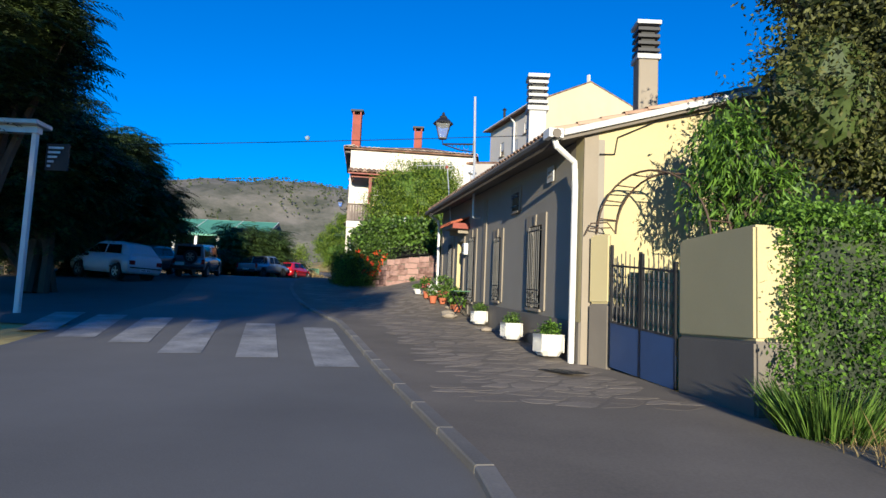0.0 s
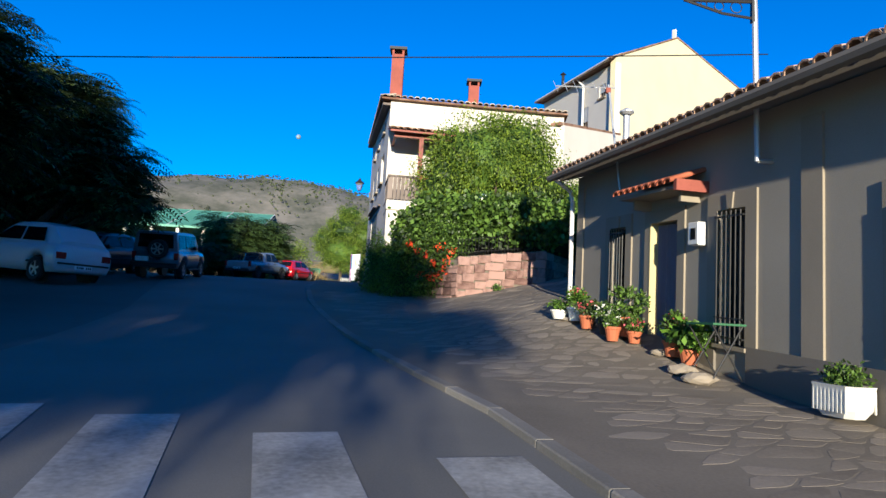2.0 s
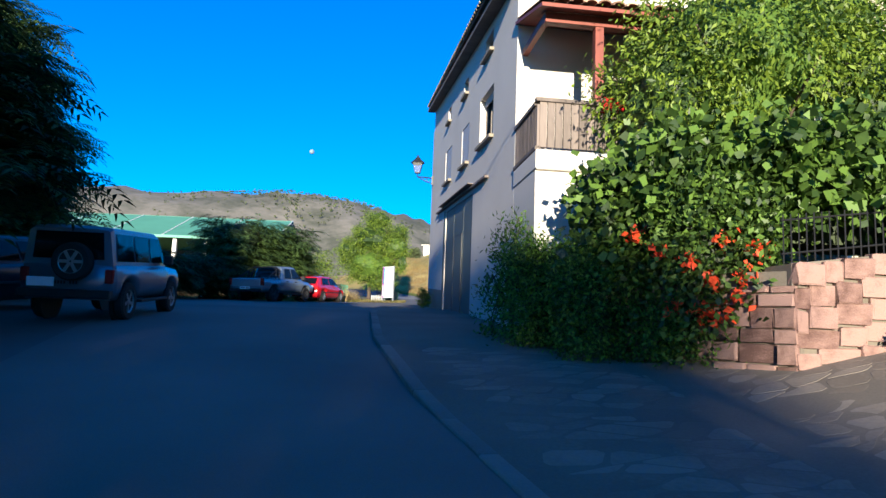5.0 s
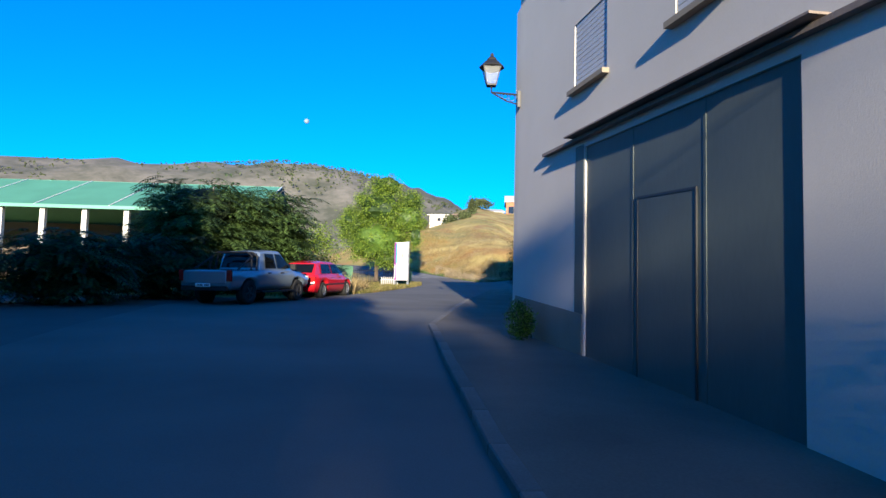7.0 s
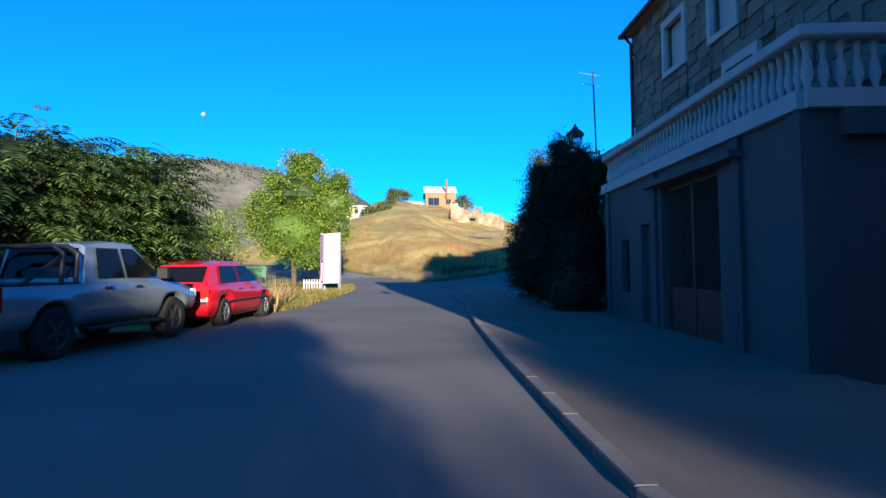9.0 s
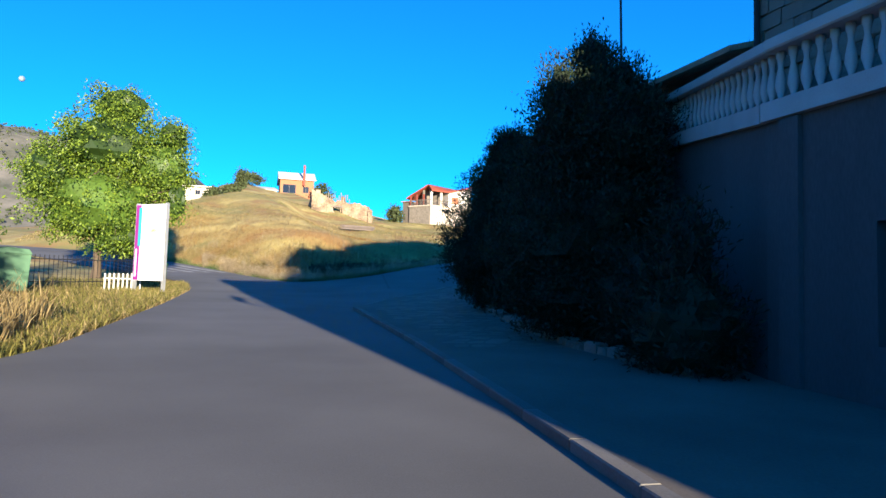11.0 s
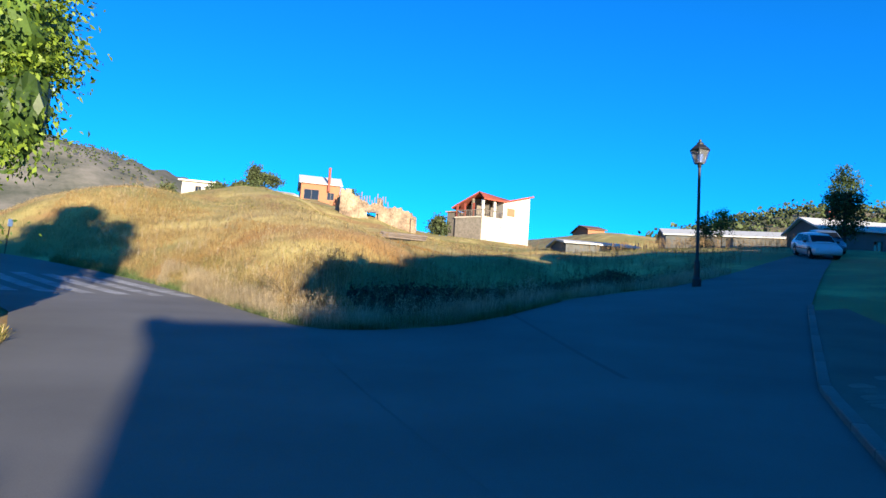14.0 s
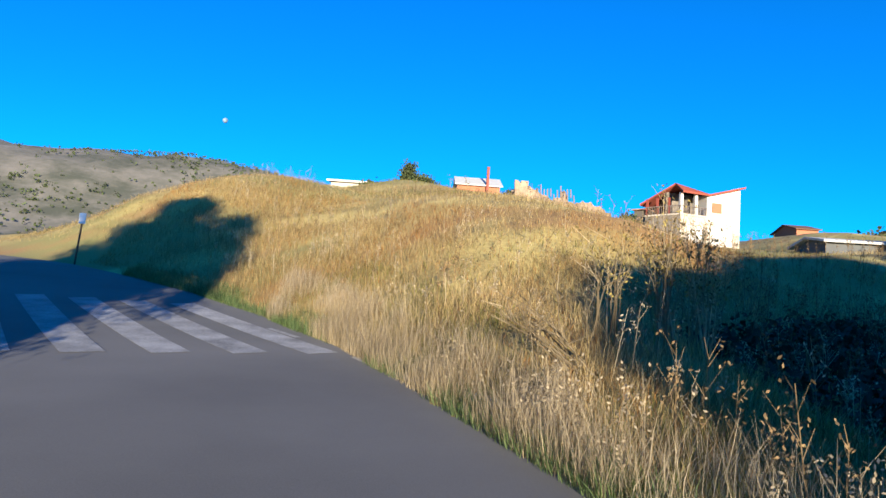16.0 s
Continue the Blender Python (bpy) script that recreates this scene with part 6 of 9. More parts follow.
# rubble facing in the fields between the windows
for k, (xa, xb, za, zb) in enumerate(((0, SHL, 11.37, 12.25), (0, 1.98, 7.6, 11.37), (3.62, 4.98, 9.2, 11.37), (6.52, 7.78, 8.82, 11.37), (9.72, SHL, 7.6, 11.37), (1.98, 3.62, 7.6, 9.78), (4.98, 6.52, 9.2, 9.78), (7.88, 9.72, 8.82, 9.82))):
    courses(SH @ pose(xa, 0.05, 0), xb - xa, za, zb, 0.29, 0.52, M_RUBBLE, stone, 14 + k, 0.1)
for w_ in SWIN:
    x0, x1, z0, z1 = w_
    w = plain_window(stone, SH, *w_, 0.9, 0.2, False)
    part("surround", boxes(((x0 - 0.2, -0.05, z0 - 0.15), (x0, 0.10, z1 + 0.2)), ((x1, -0.05, z0 - 0.15), (x1 + 0.2, 0.10, z1 + 0.2)), ((x0, -0.05, z1), (x1, 0.10, z1 + 0.2)), ((x0, -0.05, z0 - 0.15), (x1, 0.10, z0)), m=SH), M_CHALK, w, "white stone surround")
part("end_wall", boxes(((0, -10.0, 5.0), (0.45, -0.45, 12.2)), m=SH), M_RUBBLE, stone)
part("end_wall", boxes(((SHL - 0.45, -10.0, 5.0), (SHL, -0.45, 12.2)), m=SH), M_RUBBLE, stone)
bm = bmesh.new()
a = [SH @ Vector(p) for p in ((-0.1, 0.18, 12.1), (SHL + 0.3, 0.3, 12.1), (SHL + 0.3, -5.2, 12.9), (-0.1, -5.2, 12.9))]
b = [SH @ Vector(p) for p in ((SHL + 0.3, -5.2, 12.9), (SHL + 0.3, -10.8, 12.0), (-0.1, -10.8, 12.0), (-0.1, -5.2, 12.9))]
for q4 in (a, b):
    vs = [bm.verts.new(p) for p in q4] + [bm.verts.new(p + Vector((0, 0, -0.10))) for p in q4]
    for f in CUBE:
        bm.faces.new([vs[i] for i in f])
part("roof", bm, M_TILE, stone)
bm = bmesh.new()
tube(bm, [SH @ Vector((-0.1, 0.24, 12.06)), SH @ Vector((SHL + 0.3, 0.36, 12.06))], 0.07, 7)
tube(bm, [SH @ Vector((SHL - 0.1, 0.34, 12.0)), SH @ Vector((SHL - 0.1, 0.12, 11.7)), SH @ Vector((SHL - 0.1, 0.12, 7.5))], 0.05, 7)
part("gutter", bm, M_BLACK, stone)
part("chimney", boxes(((10.3, -2.0, 12.2), (10.8, -1.5, 13.0)), m=SH), M_CHALK, stone)
annex = thing("stone_annex", (-1.2, 63, 7.0), "lower stone wing with a lean-to tiled roof", "house")
SA = along((-1.27, 61.8), (-0.62, 66.4), 0, 0.06)
part("wall", holed_wall(SA, 4.6, 5.0, 9.35, 0.4, [(2.0, 3.0, 8.3, 8.9)]), M_RUBBLE, annex)
w = plain_window(annex, SA, 2.0, 3.0, 8.3, 8.9, 0, 0.2, False)
part("surround", boxes(((1.85, -0.05, 8.9), (3.15, 0.06, 9.1)), ((1.85, -0.05, 8.15), (2.0, 0.06, 8.9)), ((3.0, -0.05, 8.15), (3.15, 0.06, 8.9)), m=SA), M_CHALK, w)
part("end_wall", boxes(((4.2, -7, 5.0), (4.6, -0.4, 9.3)), m=SA), M_RUBBLE, annex)
bm = bmesh.new()
a = [SA @ Vector(p) for p in ((0.0, 0.55, 9.3), (5.1, 0.55, 9.3), (5.1, -5.0, 10.9), (0.0, -5.0, 10.9))]
vs = [bm.verts.new(p) for p in a] + [bm.verts.new(p + Vector((0, 0, -0.10))) for p in a]
for f in CUBE:
    bm.faces.new([vs[i] for i in f])
part("roof", bm, M_TILE, annex)
aer = thing("tv_aerial", (-1.16, 65.9, 9.6), "tall aerial mast with two combs of rods", "aerial")
part("mast", tubes(([(-0.95, 65.9, 9.0), (-1.05, 65.9, 13.0)], 0.028)), M_IRON, aer)
bm = bmesh.new()
for z_, s_ in ((12.9, 0.55), (12.5, 0.42)):
    tube(bm, [(-1.05 - s_, 65.5, z_ - 0.1), (-1.05 + 0.4 * s_, 66.1, z_ + 0.05)], 0.014, 5)
    for k in range(8):
        c_ = Vector((-1.05 - s_, 65.5, z_ - 0.1)).lerp(Vector((-1.05 + 0.4 * s_, 66.1, z_ + 0.05)), k / 7)
        tube(bm, [c_ + Vector((-0.12, 0.1, 0.05)), c_ + Vector((0.12, -0.1, -0.05))], 0.007, 4)
part("rods", bm, M_GALV, aer)
bracket_lamp((-0.75, 66.2, 10.0), (-1.75, 66.0, 10.1), "black iron lantern on a bracket at the stone wing", 1.0)
# conifers against the terrace wall, in a stone-edged bed
M_EDGE = M_RUBBLE
tree("cypress", (-0.8, 71.2), [((-0.65, 71.3, 6.6), (2.45, 2.2, 2.0)), ((-0.7, 71.3, 8.2), (1.65, 1.6, 1.4)), ((-1.0, 71.2, 9.3), (0.75, 0.7, 0.85)), ((-1.1, 71.1, 5.6), (1.4, 1.4, 1.1)), ((0.6, 71.4, 5.8), (1.7, 1.5, 1.2)), ((-0.2, 71.0, 8.9), (0.6, 0.6, 0.7))], 8500, 34, 0.085, M_CYPRESS, "large dense dark green cypress by the terrace wall", "conifer", 41, 0.10, -1.3, 0.34, 0.18, inner=0.74, inner_mat=M_CYPRESS)
tree("cypress", (-2.9, 64.2), [((-2.95, 64.2, 6.2), (1.9, 1.7, 1.7)), ((-2.8, 64.2, 8.0), (1.5, 1.4, 1.4)), ((-3.0, 64.0, 9.2), (0.4, 0.4, 0.9)), ((-2.2, 64.2, 9.0), (0.45, 0.45, 0.9)), ((-3.8, 63.9, 8.6), (0.3, 0.3, 0.9)), ((-1.6, 64.4, 8.7), (0.45, 0.45, 0.8)), ((-3.2, 63.9, 5.2), (1.6, 1.5, 0.9))], 5200, 30, 0.085, M_CYPRESS, "broad ragged dark cypress with several tips", "conifer", 42, 0.12, -1.3, 0.34, 0.12, inner=0.72, inner_mat=M_CYPRESS)
tree("juniper_bush", (-3.75, 60.7), [((-3.8, 60.7, 4.75), (0.75, 0.8, 0.85)), ((-3.75, 60.7, 5.7), (0.38, 0.38, 0.75)), ((-3.3, 62.2, 5.0), (0.7, 1.0, 1.0))], 700, 26, 0.12, M_CYPRESS, "low spreading dark juniper at the wall foot", "bush", 43, 0.15, -0.8, 0.22, 0.06, inner=0.8, inner_mat=M_CYPRESS)
bed = thing("bed_edging", (-3.6, 63.0, 4.3), "rough stone edging round the conifer bed", "edging")
edge_line = [(-3.9, 60.5), (-3.9, 63.0), (-3.2, 66.0), (-2.4, 68.5), (-1.6, 71.5), (0.2, 74.0), (2.2, 75.0)]
er = random.Random(7)
for (ax, ay), (bx, by) in zip(edge_line, edge_line[1:]):
    L_ = math.hypot(bx - ax, by - ay)
    k = 0.0
    while k < L_:
        s_ = er.uniform(0.22, 0.42)
        x_, y_ = ax + (bx - ax) * k / L_, ay + (by - ay) * k / L_
        bm = bmesh.new()
        box(bm, (-s_ / 2, -0.12, -0.1), (s_ / 2, 0.12, er.uniform(0.10, 0.2)), None, 0.03)
        for v_ in bm.verts:
            v_.co += Vector((er.uniform(-0.03, 0.03), er.uniform(-0.03, 0.03), er.uniform(-0.02, 0.02)))
        me = shared("stone", bm, M_RUBBLE)
        piece("stone", me, pose(x_, y_, lv(x_, y_) + 0.08, 0, 0, math.degrees(math.atan2(by - ay, bx - ax)) + er.uniform(-12, 12)), bed)
        k += s_ + 0.04
# tree behind the terrace and rubbish at the gate foot
tree("terrace_tree", (6.0, 66.0), [((5.0, 66.0, 11.2), (1.6, 1.6, 1.1)), ((3.6, 68.5, 10.4), (1.2, 1.2, 0.8))], 150, 24, 0.17, M_DARK_SHADED_LEAF, "dark broadleaf tree behind the terrace rail", seed=44, trunk=0.12)
tree("terrace_tree", (2.5, 52.0), [((1.2, 51.6, 10.6), (1.7, 1.6, 1.6)), ((2.6, 52.0, 11.4), (1.6, 1.6, 1.4))], 200, 24, 0.15, M_CYPRESS, "dark tree on the terrace beside the stone house", seed=45, trunk=0.12)
# ---- vehicles ----
def wheel(parent, x, y, r, w, rim=M_RIM, spokes=5):
    """A tyre with a spoked rim, its axle along x."""
    s = 1 if x > 0 else -1
    R = Matrix.Translation((x, y, r)) @ Matrix.Rotation(math.pi / 2 * s, 4, "Y")
    bm = bmesh.new()
    lathe(bm, [(r * 0.62, -w / 2), (r * 0.92, -w / 2), (r, -w * 0.32), (r, w * 0.32), (r * 0.92, w / 2), (r * 0.64, w / 2), (r * 0.62, w * 0.3)], R, 22)
    wh = part("wheel", bm, M_RUBBER, parent, "black rubber tyre")
    bm = bmesh.new()
    lathe(bm, [(r * 0.10, w * 0.36), (r * 0.14, w * 0.40), (r * 0.12, w * 0.44)], R, 12)
    for k in range(spokes):
        box(bm, (0.0, -r * 0.075, w * 0.30), (r * 0.60, r * 0.075, w * 0.40), R @ Matrix.Rotation(k * 2 * math.pi / spokes, 4, "Z"))
    ring = [(r * 0.56, w * 0.28), (r * 0.63, w * 0.44), (r * 0.655, w * 0.44), (r * 0.62, w * 0.28)]
    lathe(bm, ring, R, 22)
    part("rim", bm, rim, wh)
    bm = bmesh.new()
    lathe(bm, [(r * 0.6, w * 0.05), (r * 0.6, w * 0.12)], R, 18)
    part("brake_disc", bm, M_BLACK, wh)


def loft(sections, close=True):
    """A skin through cross-sections of equal count."""
    bm = bmesh.new()
    rings = [[bm.verts.new(p) for p in s] for s in sections]
    n_ = len(rings[0])
    for s, t in zip(rings, rings[1:]):
        for k in range(n_):
            bm.faces.new((s[k], s[(k + 1) % n_], t[(k + 1) % n_], t[k]))
    if close:
        bm.faces.new(rings[0][::-1])
        bm.faces.new(rings[-1])
    return bm


def section(y, half, zb, zs, zt, top):
    """A car's cross-section at y: sill, bulging side, shoulder, crown."""
    right = [(half * 0.90, zb), (half * 0.99, zb + (zs - zb) * 0.35), (half, zb + (zs - zb) * 0.75), (half * 0.97, zs), (top, zt - 0.02), (top * 0.5, zt)]
    return [(x, y, z) for x, z in right] + [(-x, y, z) for x, z in right[::-1]]


def arched(rows, axles, r):
    """Close stations along the body, its lower edge cut in arcs over the wheels."""
    ys = sorted({q[0] for q in rows} | set(np.arange(rows[0][0] + 0.03, rows[-1][0], 0.06).round(3)))
    out = []
    for y in ys:
        q = [float(np.interp(y, [a[0] for a in rows], [a[i] for a in rows])) for i in range(1, 6)]
        for wy in axles:
            if abs(y - wy) < r * 1.17:
                q[1] = min(max(q[1], r + math.sqrt((r * 1.17) ** 2 - (y - wy) ** 2)), q[2] - 0.05)
        out.append((y, *q))
    return out


def car(name, rows, cabin, half, paint, wheels, label, glass_sides, lamps, r=0.31, tail=None, group=""):
    """rows: (y, width share, sill, shoulder, top, crown share); cabin: rows (y, half, z0, z1) of the glasshouse; y runs to the nose."""
    t = thing(name, (0, 0, 0), label, "car", group)
    secs = [section(y, half * w, zb, zs, zt, half * w * c_) for y, w, zb, zs, zt, c_ in arched(rows, {wy for _, wy in wheels}, r)]
    body = part("body", loft(secs), paint, t, sm=True)
    body.data.polygons.foreach_set("use_smooth", [True] * len(body.data.polygons))
    # wheel arches
    for wx, wy in wheels:
        R = Matrix.Translation((wx * 1.0, wy, r)) @ Matrix.Rotation(math.pi / 2 * (1 if wx > 0 else -1), 4, "Y")
        bm = bmesh.new()
        lathe(bm, [(0.02, -0.14), (r * 1.17, -0.14), (r * 1.17, -0.10), (0.02, -0.10)], R, 20)
        part("wheel_arch", bm, M_BLACK, body)
        wheel(t, wx, wy, r, 0.2)
    # glasshouse in body paint with dark panes laid on it
    cs = [[(-h0, y, z0), (h0, y, z0), (h1, y, z1 - 0.05), (h1 * 0.93, y, z1 - 0.012), (h1 * 0.6, y, z1 + 0.012), (-h1 * 0.6, y, z1 + 0.012), (-h1 * 0.93, y, z1 - 0.012), (-h1, y, z1 - 0.05)] for y, h0, h1, z0, z1 in cabin]
    cb = part("cabin", loft(cs), paint, t)
    for pane in glass_sides:
        bm = bmesh.new()
        f = [bm.verts.new(p) for p in pane]
        bm.faces.new(f)
        bmesh.ops.solidify(bm, geom=list(bm.faces), thickness=0.012)
        part("window", bm, M_CARGLASS, cb)
    for nm, lo, hi, mt in lamps:
        part(nm, boxes((lo, hi), bevel=0.012), mt, body)
    return t


def side_pane(y0, y1, y2, y3, x0, x1, z0, z1):
    return [[(s * (x0 + 0.012), y0, z0), (s * (x0 + 0.012), y1, z0), (s * (x1 + 0.012), y2, z1), (s * (x1 + 0.012), y3, z1)][::s] for s in (-1, 1)]


# hatchback
H = 0.86
hatch_rows = [(-2.08, 0.90, 0.32, 0.62, 0.70, 0.86), (-2.02, 0.95, 0.26, 0.80, 0.93, 0.86), (-1.75, 0.99, 0.22, 0.86, 0.97, 0.9), (-0.6, 1.0, 0.20, 0.86, 0.95, 0.9), (0.9, 1.0, 0.20, 0.80, 0.92, 0.88),
              (1.55, 0.96, 0.22, 0.70, 0.80, 0.84), (1.95, 0.86, 0.26, 0.60, 0.68, 0.8), (2.10, 0.70, 0.32, 0.52, 0.58, 0.75)]
hatch_cabin = [(-2.0, 0.74, 0.66, 0.90, 0.96), (-1.55, 0.78, 0.60, 0.90, 1.36), (-0.9, 0.79, 0.60, 0.90, 1.45), (0.0, 0.79, 0.60, 0.90, 1.44), (0.35, 0.78, 0.62, 0.90, 1.36), (1.15, 0.74, 0.68, 0.88, 0.92)]
hatch_glass = side_pane(-1.45, -0.45, -0.40, -1.25, 0.775, 0.628, 0.96, 1.34) + side_pane(-0.37, 0.85, 0.28, -0.33, 0.775, 0.628, 0.96, 1.34) + [
    [(-0.62, -1.98, 0.99), (-0.55, -1.60, 1.33), (0.55, -1.60, 1.33), (0.62, -1.98, 0.99)], [(-0.64, 1.08, 0.97), (0.64, 1.08, 0.97), (0.56, 0.42, 1.34), (-0.56, 0.42, 1.34)]]
hatch_lamps = [("tail_lamp", (-0.80, -2.09, 0.66), (-0.52, -1.98, 0.84), M_LAMPRED), ("tail_lamp", (0.52, -2.09, 0.66), (0.80, -1.98, 0.84), M_LAMPRED),
               ("number_plate", (-0.26, -2.10, 0.40), (0.26, -2.07, 0.51), M_SIGNW), ("headlamp", (0.40, 1.92, 0.50), (0.70, 2.03, 0.64), M_LENS), ("headlamp", (-0.70, 1.92, 0.50), (-0.40, 2.03, 0.64), M_LENS),
               ("bumper_strip", (-0.75, -2.12, 0.52), (0.75, -2.05, 0.57), M_BLACK), ("side_strip", (0.845, -1.2, 0.50), (0.872, 1.0, 0.56), M_BLACK), ("side_strip", (-0.872, -1.2, 0.50), (-0.845, 1.0, 0.56), M_BLACK),
               ("mirror", (0.82, 0.62, 0.90), (1.0, 0.74, 1.03), M_BLACK), ("mirror", (-1.0, 0.62, 0.90), (-0.82, 0.74, 1.03), M_BLACK), ("door_handle", (0.83, -0.55, 0.78), (0.87, -0.38, 0.81), M_BLACK), ("door_handle", (0.83, 0.25, 0.77), (0.87, 0.42, 0.80), M_BLACK)]
WH4 = lambda x, a, b: [(x, a), (-x, a), (x, b), (-x, b)]


def plate_bars(t):
    """Unreadable plate writing as plain bars."""
    pl_ = [o for o in t.children_recursive if o.name.startswith("number_plate")][0]
    y = min(v.co.y for v in pl_.data.vertices) - 0.004
    zc = sum(v.co.z for v in pl_.data.vertices) / len(pl_.data.vertices)
    part("writing", boxes(*[((-0.2 + 0.055 * k, y, zc - 0.03), (-0.165 + 0.055 * k, y + 0.004, zc + 0.03)) for k in range(8) if k != 4]), M_BLACK, pl_)


def park(t, x, y, yaw, lift=0.0, sc=1.0):
    """Stands a vehicle on the ground, its nose turned by yaw from +y."""
    a = radians(yaw)
    f, b = lv(x - math.sin(a) * 1.3, y + math.cos(a) * 1.3), lv(x + math.sin(a) * 1.3, y - math.cos(a) * 1.3)
    t.matrix_basis = pose(x, y, (f + b) / 2 + lift, 0, 0, yaw) @ pose(0, 0, 0, math.degrees(math.atan2(f - b, 2.6))) @ Matrix.Scale(sc, 4)


red = car("hatchback_car", hatch_rows, hatch_cabin, H, M_RED, WH4(0.74, -1.28, 1.24), "bright red five-door hatchback parked on the verge", hatch_glass, hatch_lamps)
plate_bars(red)
park(red, -13.4, 59.4, -13.0)
lane_car = car("hatchback_car", hatch_rows, hatch_cabin, H, M_RED, WH4(0.74, -1.28, 1.24), "red hatchback parked up the side lane", hatch_glass, hatch_lamps)
plate_bars(lane_car)
park(lane_car, 4.9, 33.6, -35)
far_white = car("hatchback_car", hatch_rows, hatch_cabin, H, M_WHITECAR, WH4(0.74, -1.28, 1.24), "pale blue hatchback facing down the side road", hatch_glass, hatch_lamps)
plate_bars(far_white)
park(far_white, 27.4, 103.9, 150)
far_dark = car("hatchback_car", hatch_rows, hatch_cabin, H, M_JEEP, WH4(0.74, -1.28, 1.24), "dark blue hatchback behind the pale one", hatch_glass, hatch_lamps)
plate_bars(far_dark)
park(far_dark, 30.8, 106.2, 145)
dark = car("hatchback_car", hatch_rows, hatch_cabin, H, M_DARKCAR, WH4(0.74, -1.28, 1.24), "dark hatchback parked in deep tree shade", hatch_glass, hatch_lamps)
plate_bars(dark)
park(dark, -15.1, 33.4, 174)

# pick-up with double cab
pick_rows = [(-2.50, 0.92, 0.50, 0.80, 1.02, 0.94), (-2.42, 0.98, 0.45, 0.85, 1.06, 0.97), (-0.75, 1.0, 0.42, 0.88, 1.06, 0.97), (-0.70, 1.0, 0.42, 0.90, 1.08, 0.97), (1.2, 1.0, 0.42, 0.90, 1.06, 0.94), (1.9, 0.97, 0.45, 0.84, 1.0, 0.88), (2.35, 0.9, 0.48, 0.78, 0.92, 0.84), (2.50, 0.8, 0.5, 0.7, 0.8, 0.8)]
pick_cabin = [(-0.80, 0.82, 0.74, 1.02, 1.06), (-0.62, 0.83, 0.68, 1.02, 1.66), (0.1, 0.84, 0.68, 1.02, 1.72), (0.55, 0.84, 0.68, 1.02, 1.70), (1.35, 0.82, 0.74, 1.0, 1.08)]
pick_glass = side_pane(-0.52, 0.12, 0.10, -0.42, 0.825, 0.70, 1.12, 1.60) + side_pane(0.20, 1.12, 0.52, 0.18, 0.825, 0.70, 1.12, 1.60) + [
    [(-0.66, -0.80, 1.14), (-0.60, -0.655, 1.60), (0.60, -0.655, 1.60), (0.66, -0.80, 1.14)], [(-0.7, 1.30, 1.12), (0.7, 1.30, 1.12), (0.62, 0.66, 1.62), (-0.62, 0.66, 1.62)]]
pick_lamps = [("tail_lamp", (-0.92, -2.52, 0.72), (-0.76, -2.42, 1.05), M_LAMPRED), ("tail_lamp", (0.76, -2.52, 0.72), (0.92, -2.42, 1.05), M_LAMPRED), ("number_plate", (-0.26, -2.60, 0.55), (0.26, -2.57, 0.66), M_SIGNW),
              ("rear_bumper", (-0.80, -2.56, 0.44), (0.80, -2.40, 0.58), M_BLACK), ("headlamp", (0.5, 2.30, 0.68), (0.78, 2.46, 0.86), M_LENS), ("headlamp", (-0.78, 2.30, 0.68), (-0.5, 2.46, 0.86), M_LENS),
              ("mirror", (0.88, 0.95, 1.08), (1.08, 1.08, 1.28), M_BLACK), ("mirror", (-1.08, 0.95, 1.08), (-0.88, 1.08, 1.28), M_BLACK), ("door_handle", (0.89, -0.45, 0.95), (0.93, -0.28, 0.99), M_BLACK), ("door_handle", (0.89, 0.32, 0.95), (0.93, 0.49, 0.99), M_BLACK),
              ("side_step", (0.80, -0.9, 0.34), (0.98, 1.0, 0.40), M_BLACK), ("tailgate", (-0.74, -2.515, 0.66), (0.74, -2.47, 1.02), M_SILVER), ("bed_floor", (-0.78, -2.40, 1.061), (0.78, -0.82, 1.066), M_BLACK)]
pick = car("pickup_truck", pick_rows, pick_cabin, 0.91, M_SILVER, WH4(0.80, -1.45, 1.50), "silver-blue double-cab pick-up parked under trees", pick_glass, pick_lamps, 0.37)
plate_bars(pick)
bm = bmesh.new()
for y_ in (-0.95, -1.25):
    tube(bm, [(-0.78, y_, 1.05), (-0.74, y_ + 0.1, 1.5), (-0.55, y_ + 0.12, 1.62), (0.55, y_ + 0.12, 1.62), (0.74, y_ + 0.1, 1.5), (0.78, y_, 1.05)], 0.035, 7)
for s_ in (-1, 1):
    tube(bm, [(s_ * 0.72, -1.1, 1.5), (s_ * 0.80, -2.0, 1.06)], 0.03, 7)
part("roll_bar", bm, M_BLACK, pick, "black tubular roll bar")
park(pick, -14.75, 54.55, -17, 0, 1.03)
for o_ in pick.children_recursive:
    if o_.name.startswith("rim"):
        o_.data.materials[0] = M_DARKRIM

# boxy off-roader with a wheel on its back
jeep_rows = [(-2.05, 0.96, 0.45, 0.95, 1.10, 0.95), (-1.95, 1.0, 0.42, 0.98, 1.12, 0.96), (0.9, 1.0, 0.42, 0.98, 1.12, 0.95), (1.1, 0.98, 0.42, 0.95, 1.10, 0.92), (1.95, 0.93, 0.45, 0.90, 1.04, 0.9), (2.1, 0.88, 0.5, 0.8, 0.9, 0.88)]
jeep_cabin = [(-2.03, 0.83, 0.74, 1.06, 1.78), (-1.9, 0.84, 0.74, 1.06, 1.84), (0.4, 0.84, 0.74, 1.06, 1.84), (0.55, 0.84, 0.74, 1.06, 1.80), (1.05, 0.82, 0.78, 1.06, 1.12)]
